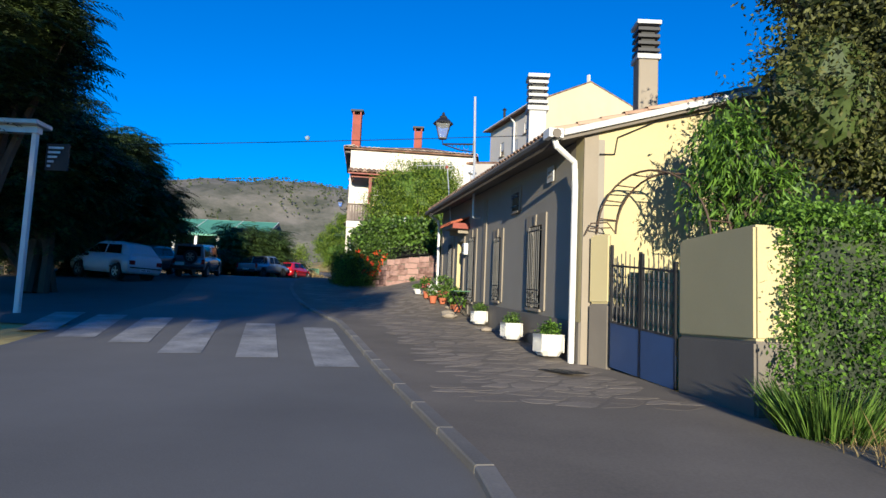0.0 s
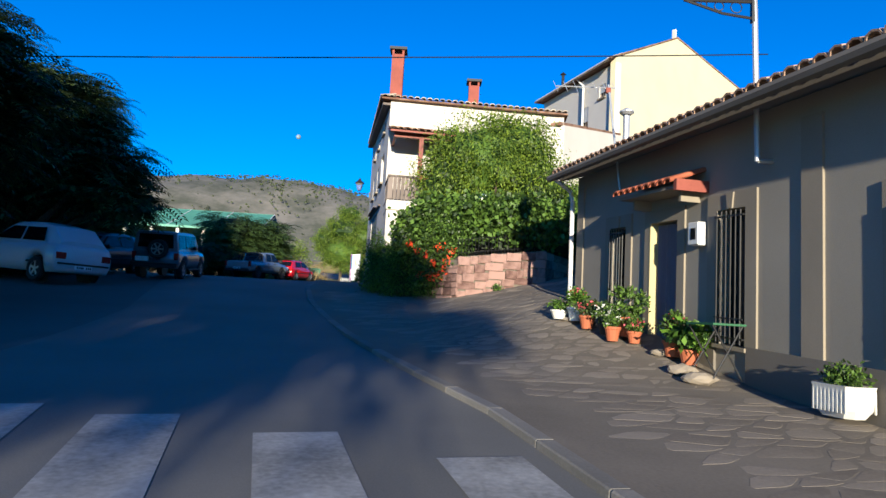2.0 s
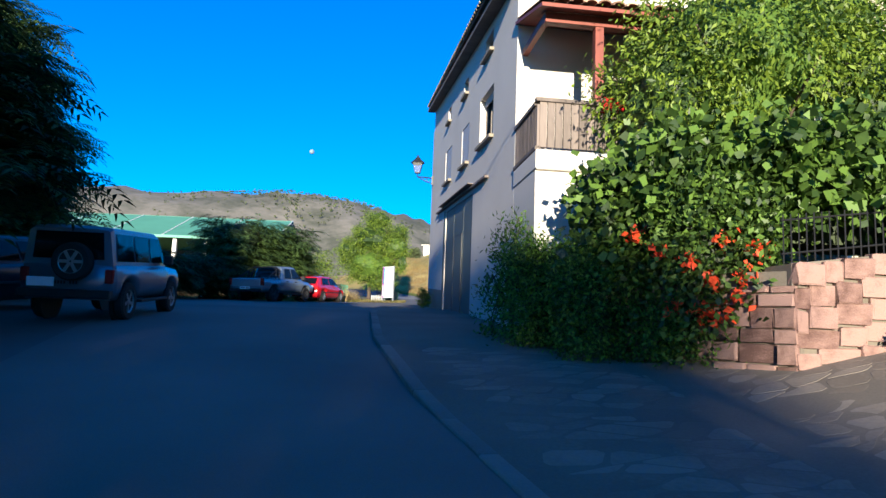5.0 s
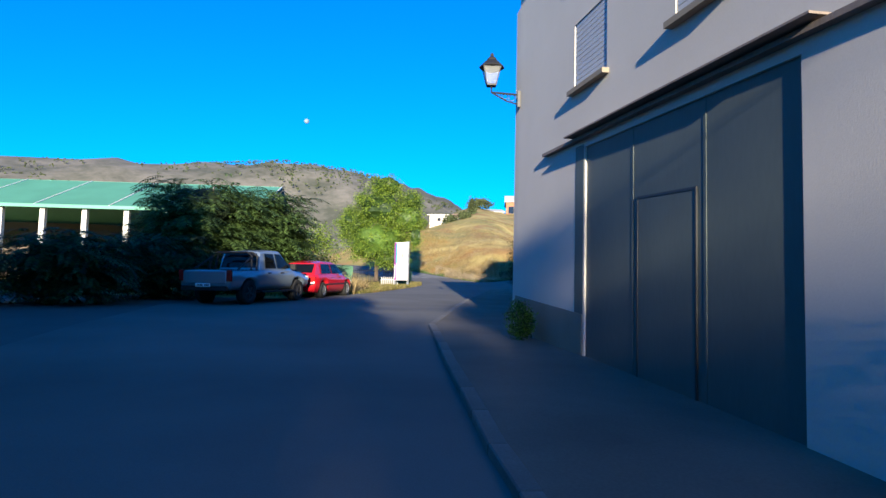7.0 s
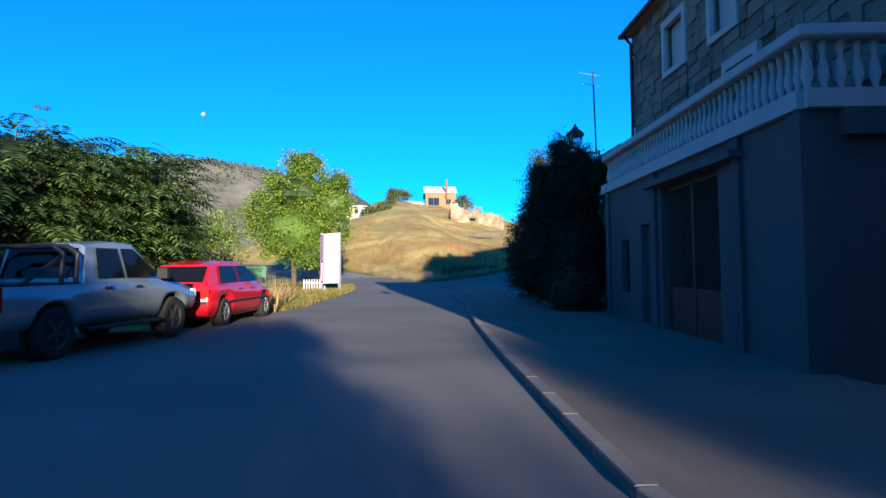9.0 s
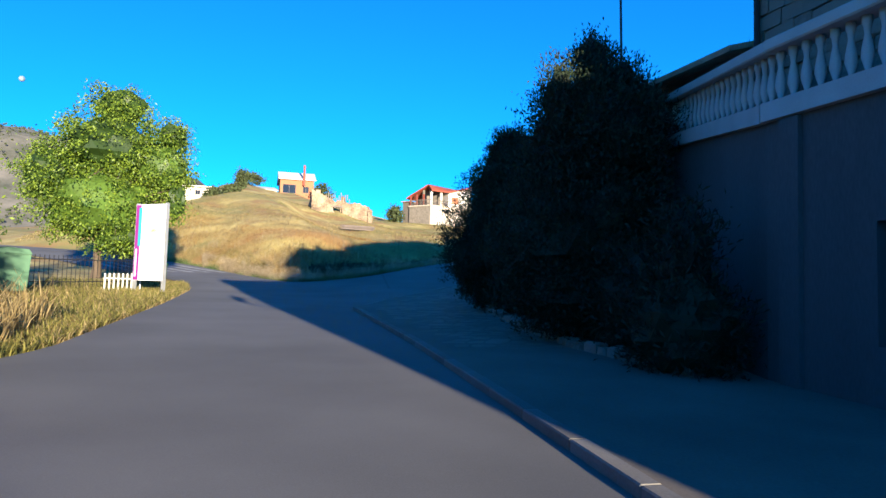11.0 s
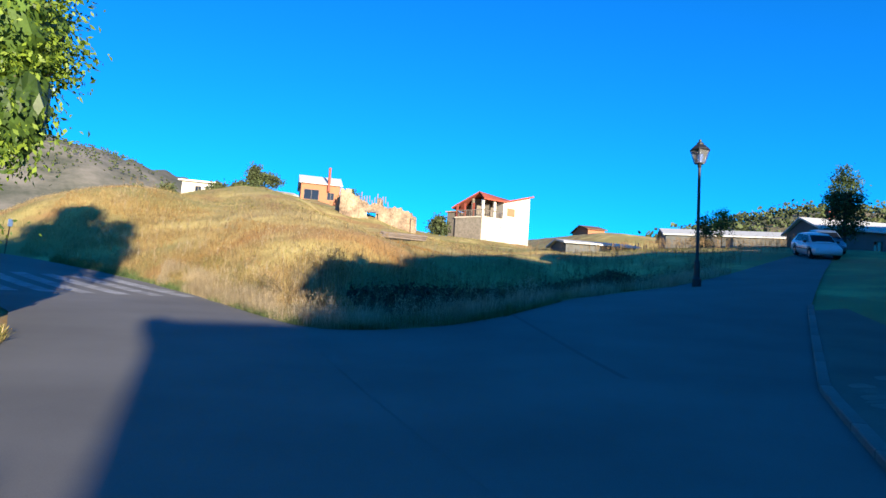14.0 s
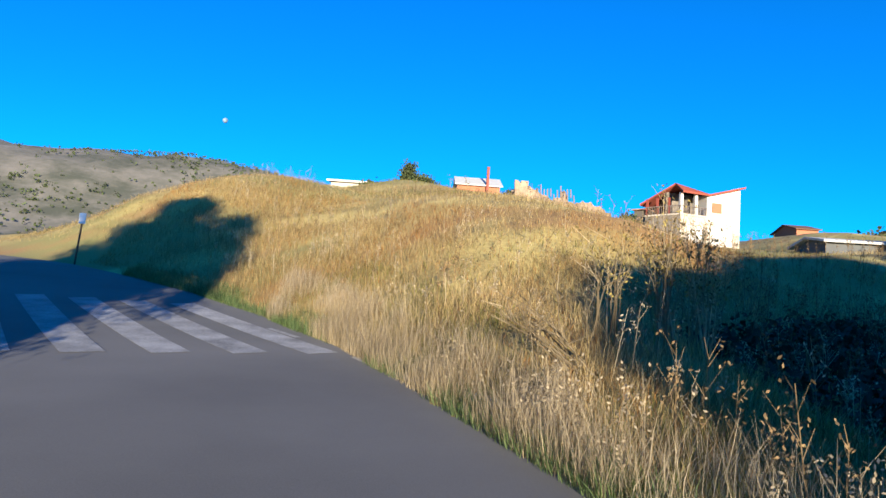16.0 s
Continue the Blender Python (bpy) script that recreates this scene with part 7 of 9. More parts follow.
jeep_glass = side_pane(-1.85, -1.0, -1.0, -1.80, 0.825, 0.755, 1.18, 1.72) + side_pane(-0.92, -0.15, -0.15, -0.92, 0.825, 0.755, 1.18, 1.72) + side_pane(-0.07, 0.85, 0.52, -0.07, 0.825, 0.755, 1.18, 1.72) + [[(-0.66, -2.045, 1.2), (-0.62, -2.03, 1.72), (0.62, -2.03, 1.72), (0.66, -2.045, 1.2)]]
jeep_lamps = [("tail_lamp", (-0.85, -2.09, 0.75), (-0.70, -2.0, 1.02), M_LAMPRED), ("tail_lamp", (0.70, -2.09, 0.75), (0.85, -2.0, 1.02), M_LAMPRED), ("number_plate", (-0.72, -2.12, 0.66), (-0.22, -2.08, 0.84), M_SIGNW), ("rear_bumper", (-0.85, -2.2, 0.46), (0.85, -2.02, 0.62), M_BLACK),
              ("mirror", (0.86, 0.62, 1.14), (1.06, 0.74, 1.34), M_BLACK), ("mirror", (-1.06, 0.62, 1.14), (-0.86, 0.74, 1.34), M_BLACK), ("side_step", (0.78, -0.8, 0.34), (0.95, 0.8, 0.4), M_BLACK)]
jeep = car("off_roader", jeep_rows, jeep_cabin, 0.88, M_JEEP, WH4(0.78, -1.25, 1.35), "boxy blue-grey off-roader with spare wheel on the back", jeep_glass, jeep_lamps, 0.38)
bm = bmesh.new()
R = Matrix.Translation((0.12, -2.12, 1.15)) @ Matrix.Rotation(math.pi / 2, 4, "X")
lathe(bm, [(0.2, -0.08), (0.34, -0.09), (0.37, -0.05), (0.37, 0.08), (0.34, 0.11), (0.22, 0.11)], R, 22)
sp = part("spare_wheel", bm, M_RUBBER, jeep)
bm = bmesh.new()
for k in range(6):
    box(bm, (0.02, -0.03, 0.10), (0.22, 0.03, 0.125), R @ Matrix.Rotation(k * math.pi / 3, 4, "Z"))
lathe(bm, [(0.19, 0.09), (0.23, 0.12), (0.24, 0.09)], R, 20)
part("rim", bm, M_RIM, sp)
plate_bars(jeep)
park(jeep, -12.45, 33.6, 5, 0, 0.87)
suv = car("estate_car", [(y, w, zb + 0.06, zs + 0.1, zt + 0.12, c_) for y, w, zb, zs, zt, c_ in hatch_rows], [(y, a, b, z0 + 0.1, z1 + 0.18) for y, a, b, z0, z1 in hatch_cabin], 0.9, M_WHITECAR, WH4(0.77, -1.28, 1.24), "white estate car parked in deep tree shade",
          [[(x * 1.0, y, z + 0.14) for x, y, z in p] for p in hatch_glass], hatch_lamps, 0.34)
plate_bars(suv)
park(suv, -14.5, 29.0, 62, 0, 1.0)

# ---- shelter by the road ----
sh = thing("shelter", (-9.6, 15.0, 1.0), "white-posted roadside shelter with a flat roof", "shelter")
part("post", boxes(((-9.66, 14.95, 0.8), (-9.54, 15.07, 5.15)), bevel=0.01), M_PIPE, sh)
part("post", boxes(((-12.6, 15.0, 0.8), (-12.48, 15.12, 5.15)), bevel=0.01), M_PIPE, sh)
part("roof", boxes(((-13.2, 14.7, 5.3), (-9.42, 15.35, 5.42)), bevel=0.02), M_GALV, sh)
part("beam", boxes(((-13.0, 14.9, 5.14), (-9.5, 15.1, 5.3))), M_GALV, sh)
part("sign_frame", boxes(((-9.5, 15.3, 4.35), (-8.95, 15.34, 5.0)), bevel=0.005), M_BLACK, sh)
for k in range(5):
    part("sign_bar", boxes(((-9.44, 15.28, 4.43 + 0.11 * k), (-9.36 + 0.07 * k, 15.30, 4.48 + 0.11 * k))), M_GALV, sh)


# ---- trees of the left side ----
# the dark leaf colour holds the shade that these trees stand in
frond_bush("ailanthus_tree", (-11.9, 15.9), [((-10.9, 15.2, 7.4), (1.9, 1.9, 2.0)), ((-11.6, 15.4, 8.5), (1.8, 1.9, 1.1))], 2600, M_DARK_SHADED_LEAF, "dark feathery-leaved tree over the shelter", seed=50, length=0.8, trunk=0.16)
frond_bush("ailanthus_tree", (-13.4, 22.0), [((-13.3, 21.9, 5.7), (2.1, 2.3, 1.7)), ((-13.5, 21.8, 6.9), (1.5, 1.7, 1.1)), ((-14.4, 22.2, 4.3), (2.2, 2.4, 1.3))], 4200, M_DARK_SHADED_LEAF, "dark feathery-leaved tree over the parking strip", seed=51, length=0.85, trunk=0.18)
frond_bush("ailanthus_tree", (-17.3, 31.6), [((-14.9, 29.8, 7.4), (1.3, 1.5, 1.4)), ((-13.9, 29.9, 5.8), (1.4, 1.6, 1.2)), ((-16.5, 30.2, 6.6), (1.8, 2.0, 1.9)), ((-12.7, 30.2, 4.8), (0.6, 0.9, 0.4))], 4600, M_DARK_SHADED_LEAF, "tall feathery-leaved tree leaning over the parked cars, shade in its leaf colour", seed=55, length=0.9, trunk=0.2)
frond_bush("ailanthus_tree", (-19.5, 38.0), [((-19.3, 38.0, 7.2), (2.9, 3.0, 2.2)), ((-19.9, 38.0, 9.6), (2.4, 2.6, 1.9)), ((-18.4, 37.5, 5.0), (2.4, 2.6, 1.3))], 6500, M_SUMAC, "tall feathery-leaved green tree behind the parked cars", seed=52, length=0.9, trunk=0.2)
frond_bush("ailanthus_tree", (-18.5, 29.0), [((-18.5, 29.0, 6.5), (3.0, 3.4, 2.6)), ((-18.8, 29.0, 9.4), (2.6, 3.0, 2.0)), ((-18.5, 30.0, 4.0), (2.8, 3.4, 1.6))], 4500, M_DARK_SHADED_LEAF, "dark feathery-leaved tree shading the parked cars", seed=53, length=0.95, trunk=0.2)
frond_bush("ailanthus_tree", (-24.5, 44.0), [((-25.0, 44.0, 6.2), (3.2, 3.0, 2.8)), ((-30.5, 45.0, 6.2), (3.6, 3.0, 2.8))], 4500, M_DARK_SHADED_LEAF, "dark feathery-leaved thicket behind the car park", seed=54, length=0.85, trunk=0.12)
for k, (x_, y_, w_, h_, s_) in enumerate(((-18.6, 59.5, 2.4, 2.6, 2000), (-16.6, 62.5, 2.1, 2.3, 1700), (-17.7, 60.8, 1.8, 2.2, 1200))):
    z_ = lv(x_, y_)
    frond_bush("sumac_bush", (x_, y_), [((x_, y_, z_ + 1.7), (w_, w_, 1.5)), ((x_ + 0.3, y_ - 0.5, z_ + 3.3), (w_ * 0.8, w_ * 0.8, h_ * 0.62))], s_, M_SUMAC, "large sumac bush with long feathered leaves behind the cars", "bush", 60 + k, 0.95, 0.06)
# same sumac, with deep shade put into a darker leaf colour
for k, (x_, y_) in enumerate(((-19.6, 51.5), (-22.8, 49.5), (-18.4, 55.2))):
    z_ = lv(x_, y_)
    frond_bush("sumac_bush", (x_, y_), [((x_, y_, z_ + 1.1), (1.8, 1.6, 1.1))], 1300, M_DARK_SHADED_LEAF, "low sumac thicket, its deep shade put into the leaf colour", "bush", 66 + k, 0.7, 0.05)
tree("roadside_tree", (-14.0, 88.7), [((-14.0, 88.7, 8.9), (3.1, 3.0, 2.2)), ((-13.7, 88.7, 11.6), (2.7, 2.6, 2.1)), ((-13.3, 88.5, 13.6), (1.5, 1.5, 1.2)), ((-11.3, 88.2, 10.8), (1.5, 1.7, 1.6)), ((-16.0, 88.7, 10.2), (1.6, 1.7, 1.6)), ((-10.6, 87.7, 9.2), (0.6, 0.8, 1.2)), ((-12.7, 88.4, 7.3), (1.9, 1.9, 1.1)), ((-10.9, 88.0, 12.3), (0.9, 1.0, 0.9))], 1000, 52, 0.14, M_WALNUT, "tall sunlit broadleaf tree beside the information panel", seed=71, spread=0.22, droop=0.9, slim=0.5, trunk=0.19, inner=0.68, inner_mat=M_VINE)
tree("verge_tree", (-17.5, 78.0), [((-17.5, 78.0, 7.0), (1.8, 1.8, 1.5)), ((-17.0, 77.8, 8.2), (1.0, 1.0, 0.8))], 200, 24, 0.15, M_WALNUT, "smaller green tree at the back of the verge", seed=72, trunk=0.09)
# unseen trees added behind the camera's start to throw shade over the street
for k, (x_, y_, bl) in enumerate(((-17.0, -21.0, [((-15.1, -21, 6.9), (2.8, 2.4, 2.2)), ((-14.8, -21, 10.1), (2.8, 2.4, 2.1))]),
                                  (-12.6, -20.0, [((-10.8, -20, 6.9), (2.7, 2.4, 2.2)), ((-10.8, -20.4, 10.1), (2.7, 2.4, 2.1))]),
                                  (-9.0, -21.5, [((-6.9, -21, 6.9), (2.6, 2.4, 2.2)), ((-6.9, -21, 10.1), (2.3, 2.4, 2.1)), ((-3.6, -21, 7.1), (2.3, 1.8, 1.5)), ((-3.1, -21, 9.0), (1.8, 1.8, 1.5)), ((-4.75, -21, 12.8), (0.55, 1.3, 0.65)), ((-1.2, -21, 7.2), (0.7, 1.4, 0.6)), ((-4.3, -21, 10.4), (0.75, 1.5, 1.8))]))):
    tree("street_tree", (x_, y_), bl, 1150, 28, 0.26, M_DARK_SHADED_LEAF, "unseen leafy tree added to shade the road", seed=80 + k, spread=0.34, trunk=0.2, lean=(0.6, 0), group="street trees")

# ---- long open shed with a green sheet roof ----
shed = thing("open_shed", (-20, 67.4, 4.4), "long open-fronted shed with a green corrugated roof", "shed")
SD = along((-18.3, 67.4), (-46.0, 66.4), 0, 0.0)
SDL = 27.7
for k in range(7):
    bm = bmesh.new()
    x0, x1 = SDL * k / 7 + 0.02, SDL * (k + 1) / 7 - 0.02
    n_ = 30
    top, low_v = [], []
    for i in range(2 * n_ + 1):
        x = x0 + (x1 - x0) * i / (2 * n_)
        dz = 0.045 * (i % 2)
        top.append([bm.verts.new(SD @ Vector((x, y_, z_ + dz))) for y_, z_ in ((0.35, 8.52), (-5.6, 10.78))])
        low_v.append([bm.verts.new(SD @ Vector((x, y_, z_ + dz - 0.03))) for y_, z_ in ((0.35, 8.52), (-5.6, 10.78))])
    for g_ in (top, low_v):
        for a_, b_ in zip(g_, g_[1:]):
            bm.faces.new((a_[0], b_[0], b_[1], a_[1]))
    part("roof", bm, M_GREENROOF, shed, "green corrugated sheet roof")
for k in range(8):
    part("roof_seam", boxes(((SDL * k / 7 - 0.03, -5.6, -0.01), (SDL * k / 7 + 0.03, 0.36, 0.07)), m=SD @ Matrix.Translation((0, 0, 8.65)) @ Matrix(((1, 0, 0, 0), (0, 1, 0, 0), (0, -0.38, 1, 0), (0, 0, 0, 1)))), M_PIPE, shed)
part("fascia", boxes(((0, 0.36, 8.38), (SDL, 0.42, 8.56)), m=SD), M_GREENROOF, shed)
for k in range(13):
    q = SD @ Vector((0.4 + 2.24 * k, -0.1, 0))
    part("post", boxes(((q.x - 0.13, q.y - 0.13, lv(q.x, q.y) - 0.3), (q.x + 0.13, q.y + 0.13, 8.5))), M_PIPE, shed)
part("back_wall", boxes(((0, -11.0, 3.0), (SDL, -10.7, 8.6)), m=SD), M_RUBBLE, shed)
bm = bmesh.new()
prism(bm, [(-0.3, 3.0), (-11.0, 3.0), (-11.0, 8.4), (-5.6, 10.6), (-0.3, 8.5)], -0.1, 0.1, SD @ Matrix(((0, 1, 0, 0), (1, 0, 0, 0), (0, 0, 1, 0), (0, 0, 0, 1))))
part("end_wall", bm, M_CONC, shed)
bm = bmesh.new()
slab_ = [SD @ Vector(p) for p in ((0, -5.62, 10.76), (SDL, -5.62, 10.76), (SDL, -11.4, 8.5), (0, -11.4, 8.5))]
vs = [bm.verts.new(p) for p in slab_] + [bm.verts.new(p + Vector((0, 0, 0.06))) for p in slab_]
for f in CUBE:
    bm.faces.new([vs[i] for i in f])
part("roof", bm, M_GREENROOF, shed, "green corrugated sheet roof")

# ---- information panel, fence, bins ----
sg = thing("information_panel", (-11.2, 79.6, 4.9), "tall white map panel with a purple edge strip", "sign")
SG = along((-11.75, 80.15), (-10.72, 79.2), 0, 0)
SGL = 1.4
part("panel", boxes(((0.0, -0.05, 5.25), (SGL, 0.05, 8.02)), m=SG, bevel=0.01), M_SIGNW, sg)
part("edge_strip", boxes(((0.02, -0.058, 5.27), (0.25, -0.051, 8.0)), m=SG), M_PURPLE, sg, "purple printed strip")
part("teal_block", boxes(((0.16, -0.062, 6.5), (0.30, -0.059, 7.9)), m=SG), M_TEAL, sg)
part("writing", boxes(((0.07, -0.062, 5.4), (0.14, -0.0595, 6.4)), m=SG), M_SIGNW, sg)
part("map_print", boxes(((0.62, -0.056, 7.0), (0.98, -0.0515, 7.45)), ((0.75, -0.056, 6.85), (1.05, -0.0515, 7.1)), m=SG), M_YELLOWISH, sg)
part("writing", boxes(((0.55, -0.056, 7.78), (0.95, -0.0515, 7.82)), ((0.62, -0.056, 7.70), (0.88, -0.0515, 7.735)), m=SG), M_GALV, sg)
for x_ in (0.04, SGL - 0.0):
    part("post", boxes(((x_ - 0.05, -0.045, 4.7), (x_ + 0.05, 0.065, 8.06)), m=SG), M_GALV, sg)
fence = thing("iron_fence", (-12.5, 84, 5.2), "low dark iron fence round the play area", "fence")
fl = [(-15.5, 79.5), (-13.6, 81.0), (-12.2, 82.3), (-11.4, 83.8), (-11.9, 90.5), (-14.0, 96.0)]
for (ax, ay), (bx, by) in zip(fl, fl[1:]):
    L_ = math.hypot(bx - ax, by - ay)
    n_ = max(2, int(L_ / 0.16))
    bm = bmesh.new()
    for z_ in (0.25, 1.05):
        tube(bm, [(ax, ay, lv(ax, ay) + z_), (bx, by, lv(bx, by) + z_)], 0.018, 5)
    part("rail", bm, M_IRON, fence)
    for k in range(n_):
        x_, y_ = ax + (bx - ax) * k / n_, ay + (by - ay) * k / n_
        bm = bmesh.new()
        z_ = lv(x_, y_)
        tube(bm, [(x_, y_, z_ - 0.05), (x_, y_, z_ + 1.2)], 0.011, 4)
        part("post", bm, M_IRON, fence)
picket = thing("white_picket_fence", (-12.2, 80.6, 5.0), "short pale wooden picket fence behind the panel", "fence")
for k in range(9):
    x_, y_ = -12.7 + 0.14 * k, 80.3 + 0.09 * k
    z_ = lv(x_, y_)
    part("picket", boxes(((x_ - 0.028, y_ - 0.012, z_ - 0.05), (x_ + 0.028, y_ + 0.012, z_ + 0.62))), M_CHALK, picket)
part("rail", boxes(((0, -0.03, 0.0), (1.35, -0.01, 0.05)), m=along((-12.75, 80.3), (-11.5, 81.1), lv(-12, 80.7) + 0.4)), M_CHALK, picket)


def bin_(x, y, yaw, w, h, label):
    z = lv(x, y)
    m = pose(x, y, z, 0, 0, yaw)
    t = thing("waste_container", (x, y, z), label, "waste container")
    bm = bmesh.new()
    prism(bm, [(-w * 0.44, 0.1), (w * 0.44, 0.1), (w * 0.5, h), (-w * 0.5, h)], -0.45, 0.45, m)
    part("body", bm, M_GREENBIN, t)
    bm = bmesh.new()
    prism(bm, [(-w * 0.52, h), (w * 0.52, h), (w * 0.45, h + 0.14), (0, h + 0.2), (-w * 0.45, h + 0.14)], -0.5, 0.5, m)
    part("lid", bm, M_GREENBIN, t)
    for sx in (-1, 1):
        part("wheel", tubes(([m @ Vector((sx * w * 0.36, -0.4, 0.08)), m @ Vector((sx * w * 0.36, 0.4, 0.08))], 0.08)), M_RUBBER, t)


bin_(-11.5, 87.3, 78, 1.9, 0.75, "low dark green container inside the fence")
bin_(-16.6, 76.0, 15, 1.3, 1.25, "dark green waste container by the verge")
bin_(-15.0, 76.8, 15, 1.2, 1.2, "dark green waste container by the verge")
# ---- lamp on a column, side road edge ----
col = thing("street_lamp", (9.62, 93.55, 7.6), "black column street lamp with a lantern head", "street lamp")
zb = lv(9.62, 93.55)
bm = bmesh.new()
lathe(bm, [(0.16, zb - 0.1), (0.16, zb + 0.25), (0.11, zb + 0.35), (0.10, zb + 0.9), (0.06, zb + 1.0), (0.05, 12.0), (0.08, 12.05), (0.05, 12.15)], Matrix.Translation((9.62, 93.55, 0)), 12)
part("column", bm, M_IRON, col)
f, g = bmesh.new(), bmesh.new()
lantern(f, g, Vector((9.62, 93.55, 12.18)), 1.0)
part("lantern", f, M_IRON, col)
part("glass", g, M_LANTERN, col)

# ---- houses and ruin on the slope ----
def simple_house(name, p, q, depth, z1, ridge, walls, roof, label, holes=(), base=None, wings=()):
    """A plain gabled house: front from p to q, its outside to the left of that way."""
    m = along(p, q)
    L = math.hypot(q[0] - p[0], q[1] - p[1])
    z0 = min(lv(*p), lv(*q)) - 1.5
    t = thing(name, (p[0], p[1], lv(*p)), label, "house")
    part("wall", holed_wall(m, L, z0, z1, 0.3, list(holes)), walls, t)
    bm = bmesh.new()
    for x in (0.0, L - 0.3):
        prism(bm, [(-depth, z0), (0.0 - 0.3, z0), (-0.3, z1), (-depth / 2, ridge), (-depth, z1)], x, x + 0.3, m @ Matrix(((0, 1, 0, 0), (1, 0, 0, 0), (0, 0, 1, 0), (0, 0, 0, 1))))
    box(bm, (0.3, -depth, z0), (L - 0.3, -depth + 0.3, z1), m)
    part("side_wall", bm, walls, t)
    for h in holes:
        plain_window(t, m, *h, 0, 0.15, False)
    bm = bmesh.new()
    for y0, y1 in ((0.5, -depth / 2), (-depth - 0.5, -depth / 2)):
        zz = z1 - 0.25
        v_ = [bm.verts.new(m @ Vector(c_)) for c_ in ((-0.4, y0, zz), (L + 0.4, y0, zz), (L + 0.4, y1, ridge + 0.05), (-0.4, y1, ridge + 0.05))]
        v_ += [bm.verts.new(w_.co + Vector((0, 0, 0.18))) for w_ in v_]
        for f_ in CUBE:
            bm.faces.new([v_[i] for i in f_])
    part("roof", bm, roof, t)
    return t


# house with red roof, open porch upstairs and two garage doors
rh = thing("red_roof_house", (29, 158, 16.3), "two-storey white and stone house with a red roof and upper porch", "house")
RF = along((35.5, 158.5), (27.5, 157.0), 16.35, 0)
RS = along((27.5, 157.0), (24.9, 160.4), 16.35, 0)
RL, SL = 8.14, 4.28
part("wall", holed_wall(RF, RL, -1.5, 3.3, 0.3, [(0.9, 3.9, -0.3, 2.4), (4.9, 7.1, -0.3, 2.3)]), M_STUCCO, rh, "rough pale ground floor")
part("garage_door", boxes(((0.9, -0.2, -0.3), (3.9, -0.12, 2.4)), m=RF), M_WHITE, rh, "white garage door")
part("garage_door", boxes(((4.9, -0.2, -0.3), (7.1, -0.12, 2.3)), m=RF), M_WHITE, rh, "white garage door")
bm = bmesh.new()
prism(bm, [(0, 3.3), (4.6, 3.3), (4.6, 6.0), (0, 7.35)], -8.0, 0.0, RF)
part("upper_storey", bm, M_WHITE, rh, "white rendered upper storey")
part("shutter", boxes(((2.6, -0.02, 4.0), (3.95, 0.05, 5.15)), m=RF), M_ORANGEWALL, rh, "orange-brown shutter")
bm = bmesh.new()
prism(bm, [(0.5, 5.6), (2.0, 5.4), (2.0, 6.2), (0.5, 6.55)], -0.02, 0.03, RF)
part("window", bm, M_GALV, rh)
part("wall", boxes(((0, -0.3, -1.5), (SL, 0.0, 3.3)), m=RS), M_RUBBLE, rh, "rough stone side wall")
part("porch_back_wall", boxes(((4.6, -2.9, 3.4), (RL, -2.6, 6.3)), m=RF), M_RUBBLE, rh)
part("porch_back_wall", boxes(((0.3, -2.9, 3.4), (SL, -2.6, 5.7)), m=RS), M_RUBBLE, rh)
part("porch_slab", boxes(((4.6, -3.0, 3.3), (RL + 0.1, 0.12, 3.5)), m=RF), M_STUCCO, rh)
part("porch_slab", boxes(((0.2, -3.0, 3.31), (SL + 0.1, 0.12, 3.49)), m=RS), M_STUCCO, rh)
for x_ in (6.0, 7.95):
    part("porch_post", boxes(((x_ - 0.17, -0.35, 3.5), (x_ + 0.17, -0.02, 5.9)), m=RF), M_WHITE, rh)
for x_ in (1.5, 2.9, 4.15):
    part("porch_post", boxes(((x_ - 0.12, -0.3, 3.5), (x_ + 0.12, -0.05, 5.4)), m=RS), M_REDWOOD, rh)
for M_, n_ in ((RF, 12), (RS, 15)):
    for k in range(n_):
        x_ = (4.7 if M_ is RF else 0.1) + 0.27 * k
        part("rail_bar", boxes(((x_, 0.0, 3.5), (x_ + 0.05, 0.05, 4.35)), m=M_), M_GREYWOOD, rh)
part("handrail", boxes(((4.6, -0.02, 4.35), (RL, 0.07, 4.43)), m=RF), M_GREYWOOD, rh)
part("handrail", boxes(((0, -0.02, 4.35), (SL, 0.07, 4.43)), m=RS), M_GREYWOOD, rh)


def slab(bm, pts, thick):
    """A flat or folded sheet of real thickness over three or four points."""
    n_ = len(pts)
    up = [bm.verts.new(p) for p in pts]
    dn = [bm.verts.new(Vector(p) - Vector((0, 0, thick))) for p in pts]
    bm.faces.new(up)
    bm.faces.new(dn[::-1])
    for k in range(n_):
        bm.faces.new((up[k], dn[k], dn[(k + 1) % n_], up[(k + 1) % n_]))


Z = 16.35
R0, R1 = Vector((27.4, 158.2, Z + 7.15)), Vector((35.6, 165.0, Z + 7.7))
E0, E1, E2 = RF @ Vector((RL + 0.1, 0.5, 6.0)), RF @ Vector((4.6, 0.45, 6.0)), RF @ Vector((-0.4, 0.45, 7.45))
for pts in ((R0, E0, E1, R1), (E1, E2, R1), (R0, R1, Vector((31.5, 168.0, Z + 5.2)), Vector((24.4, 160.9, Z + 4.9)))):
    bm = bmesh.new()
    slab(bm, pts, 0.22)
    part("roof", bm, M_REDROOF, rh, "red tiled roof")
part("terrace_wall", boxes(((SL, -3.0, -1.5), (SL + 1.6, -0.3, 4.2)), m=RS), M_RUBBLE, rh)
part("lean_to_roof", boxes(((SL - 0.1, -3.2, 4.2), (SL + 1.8, 0.0, 4.35)), m=RS), M_TILE, rh)

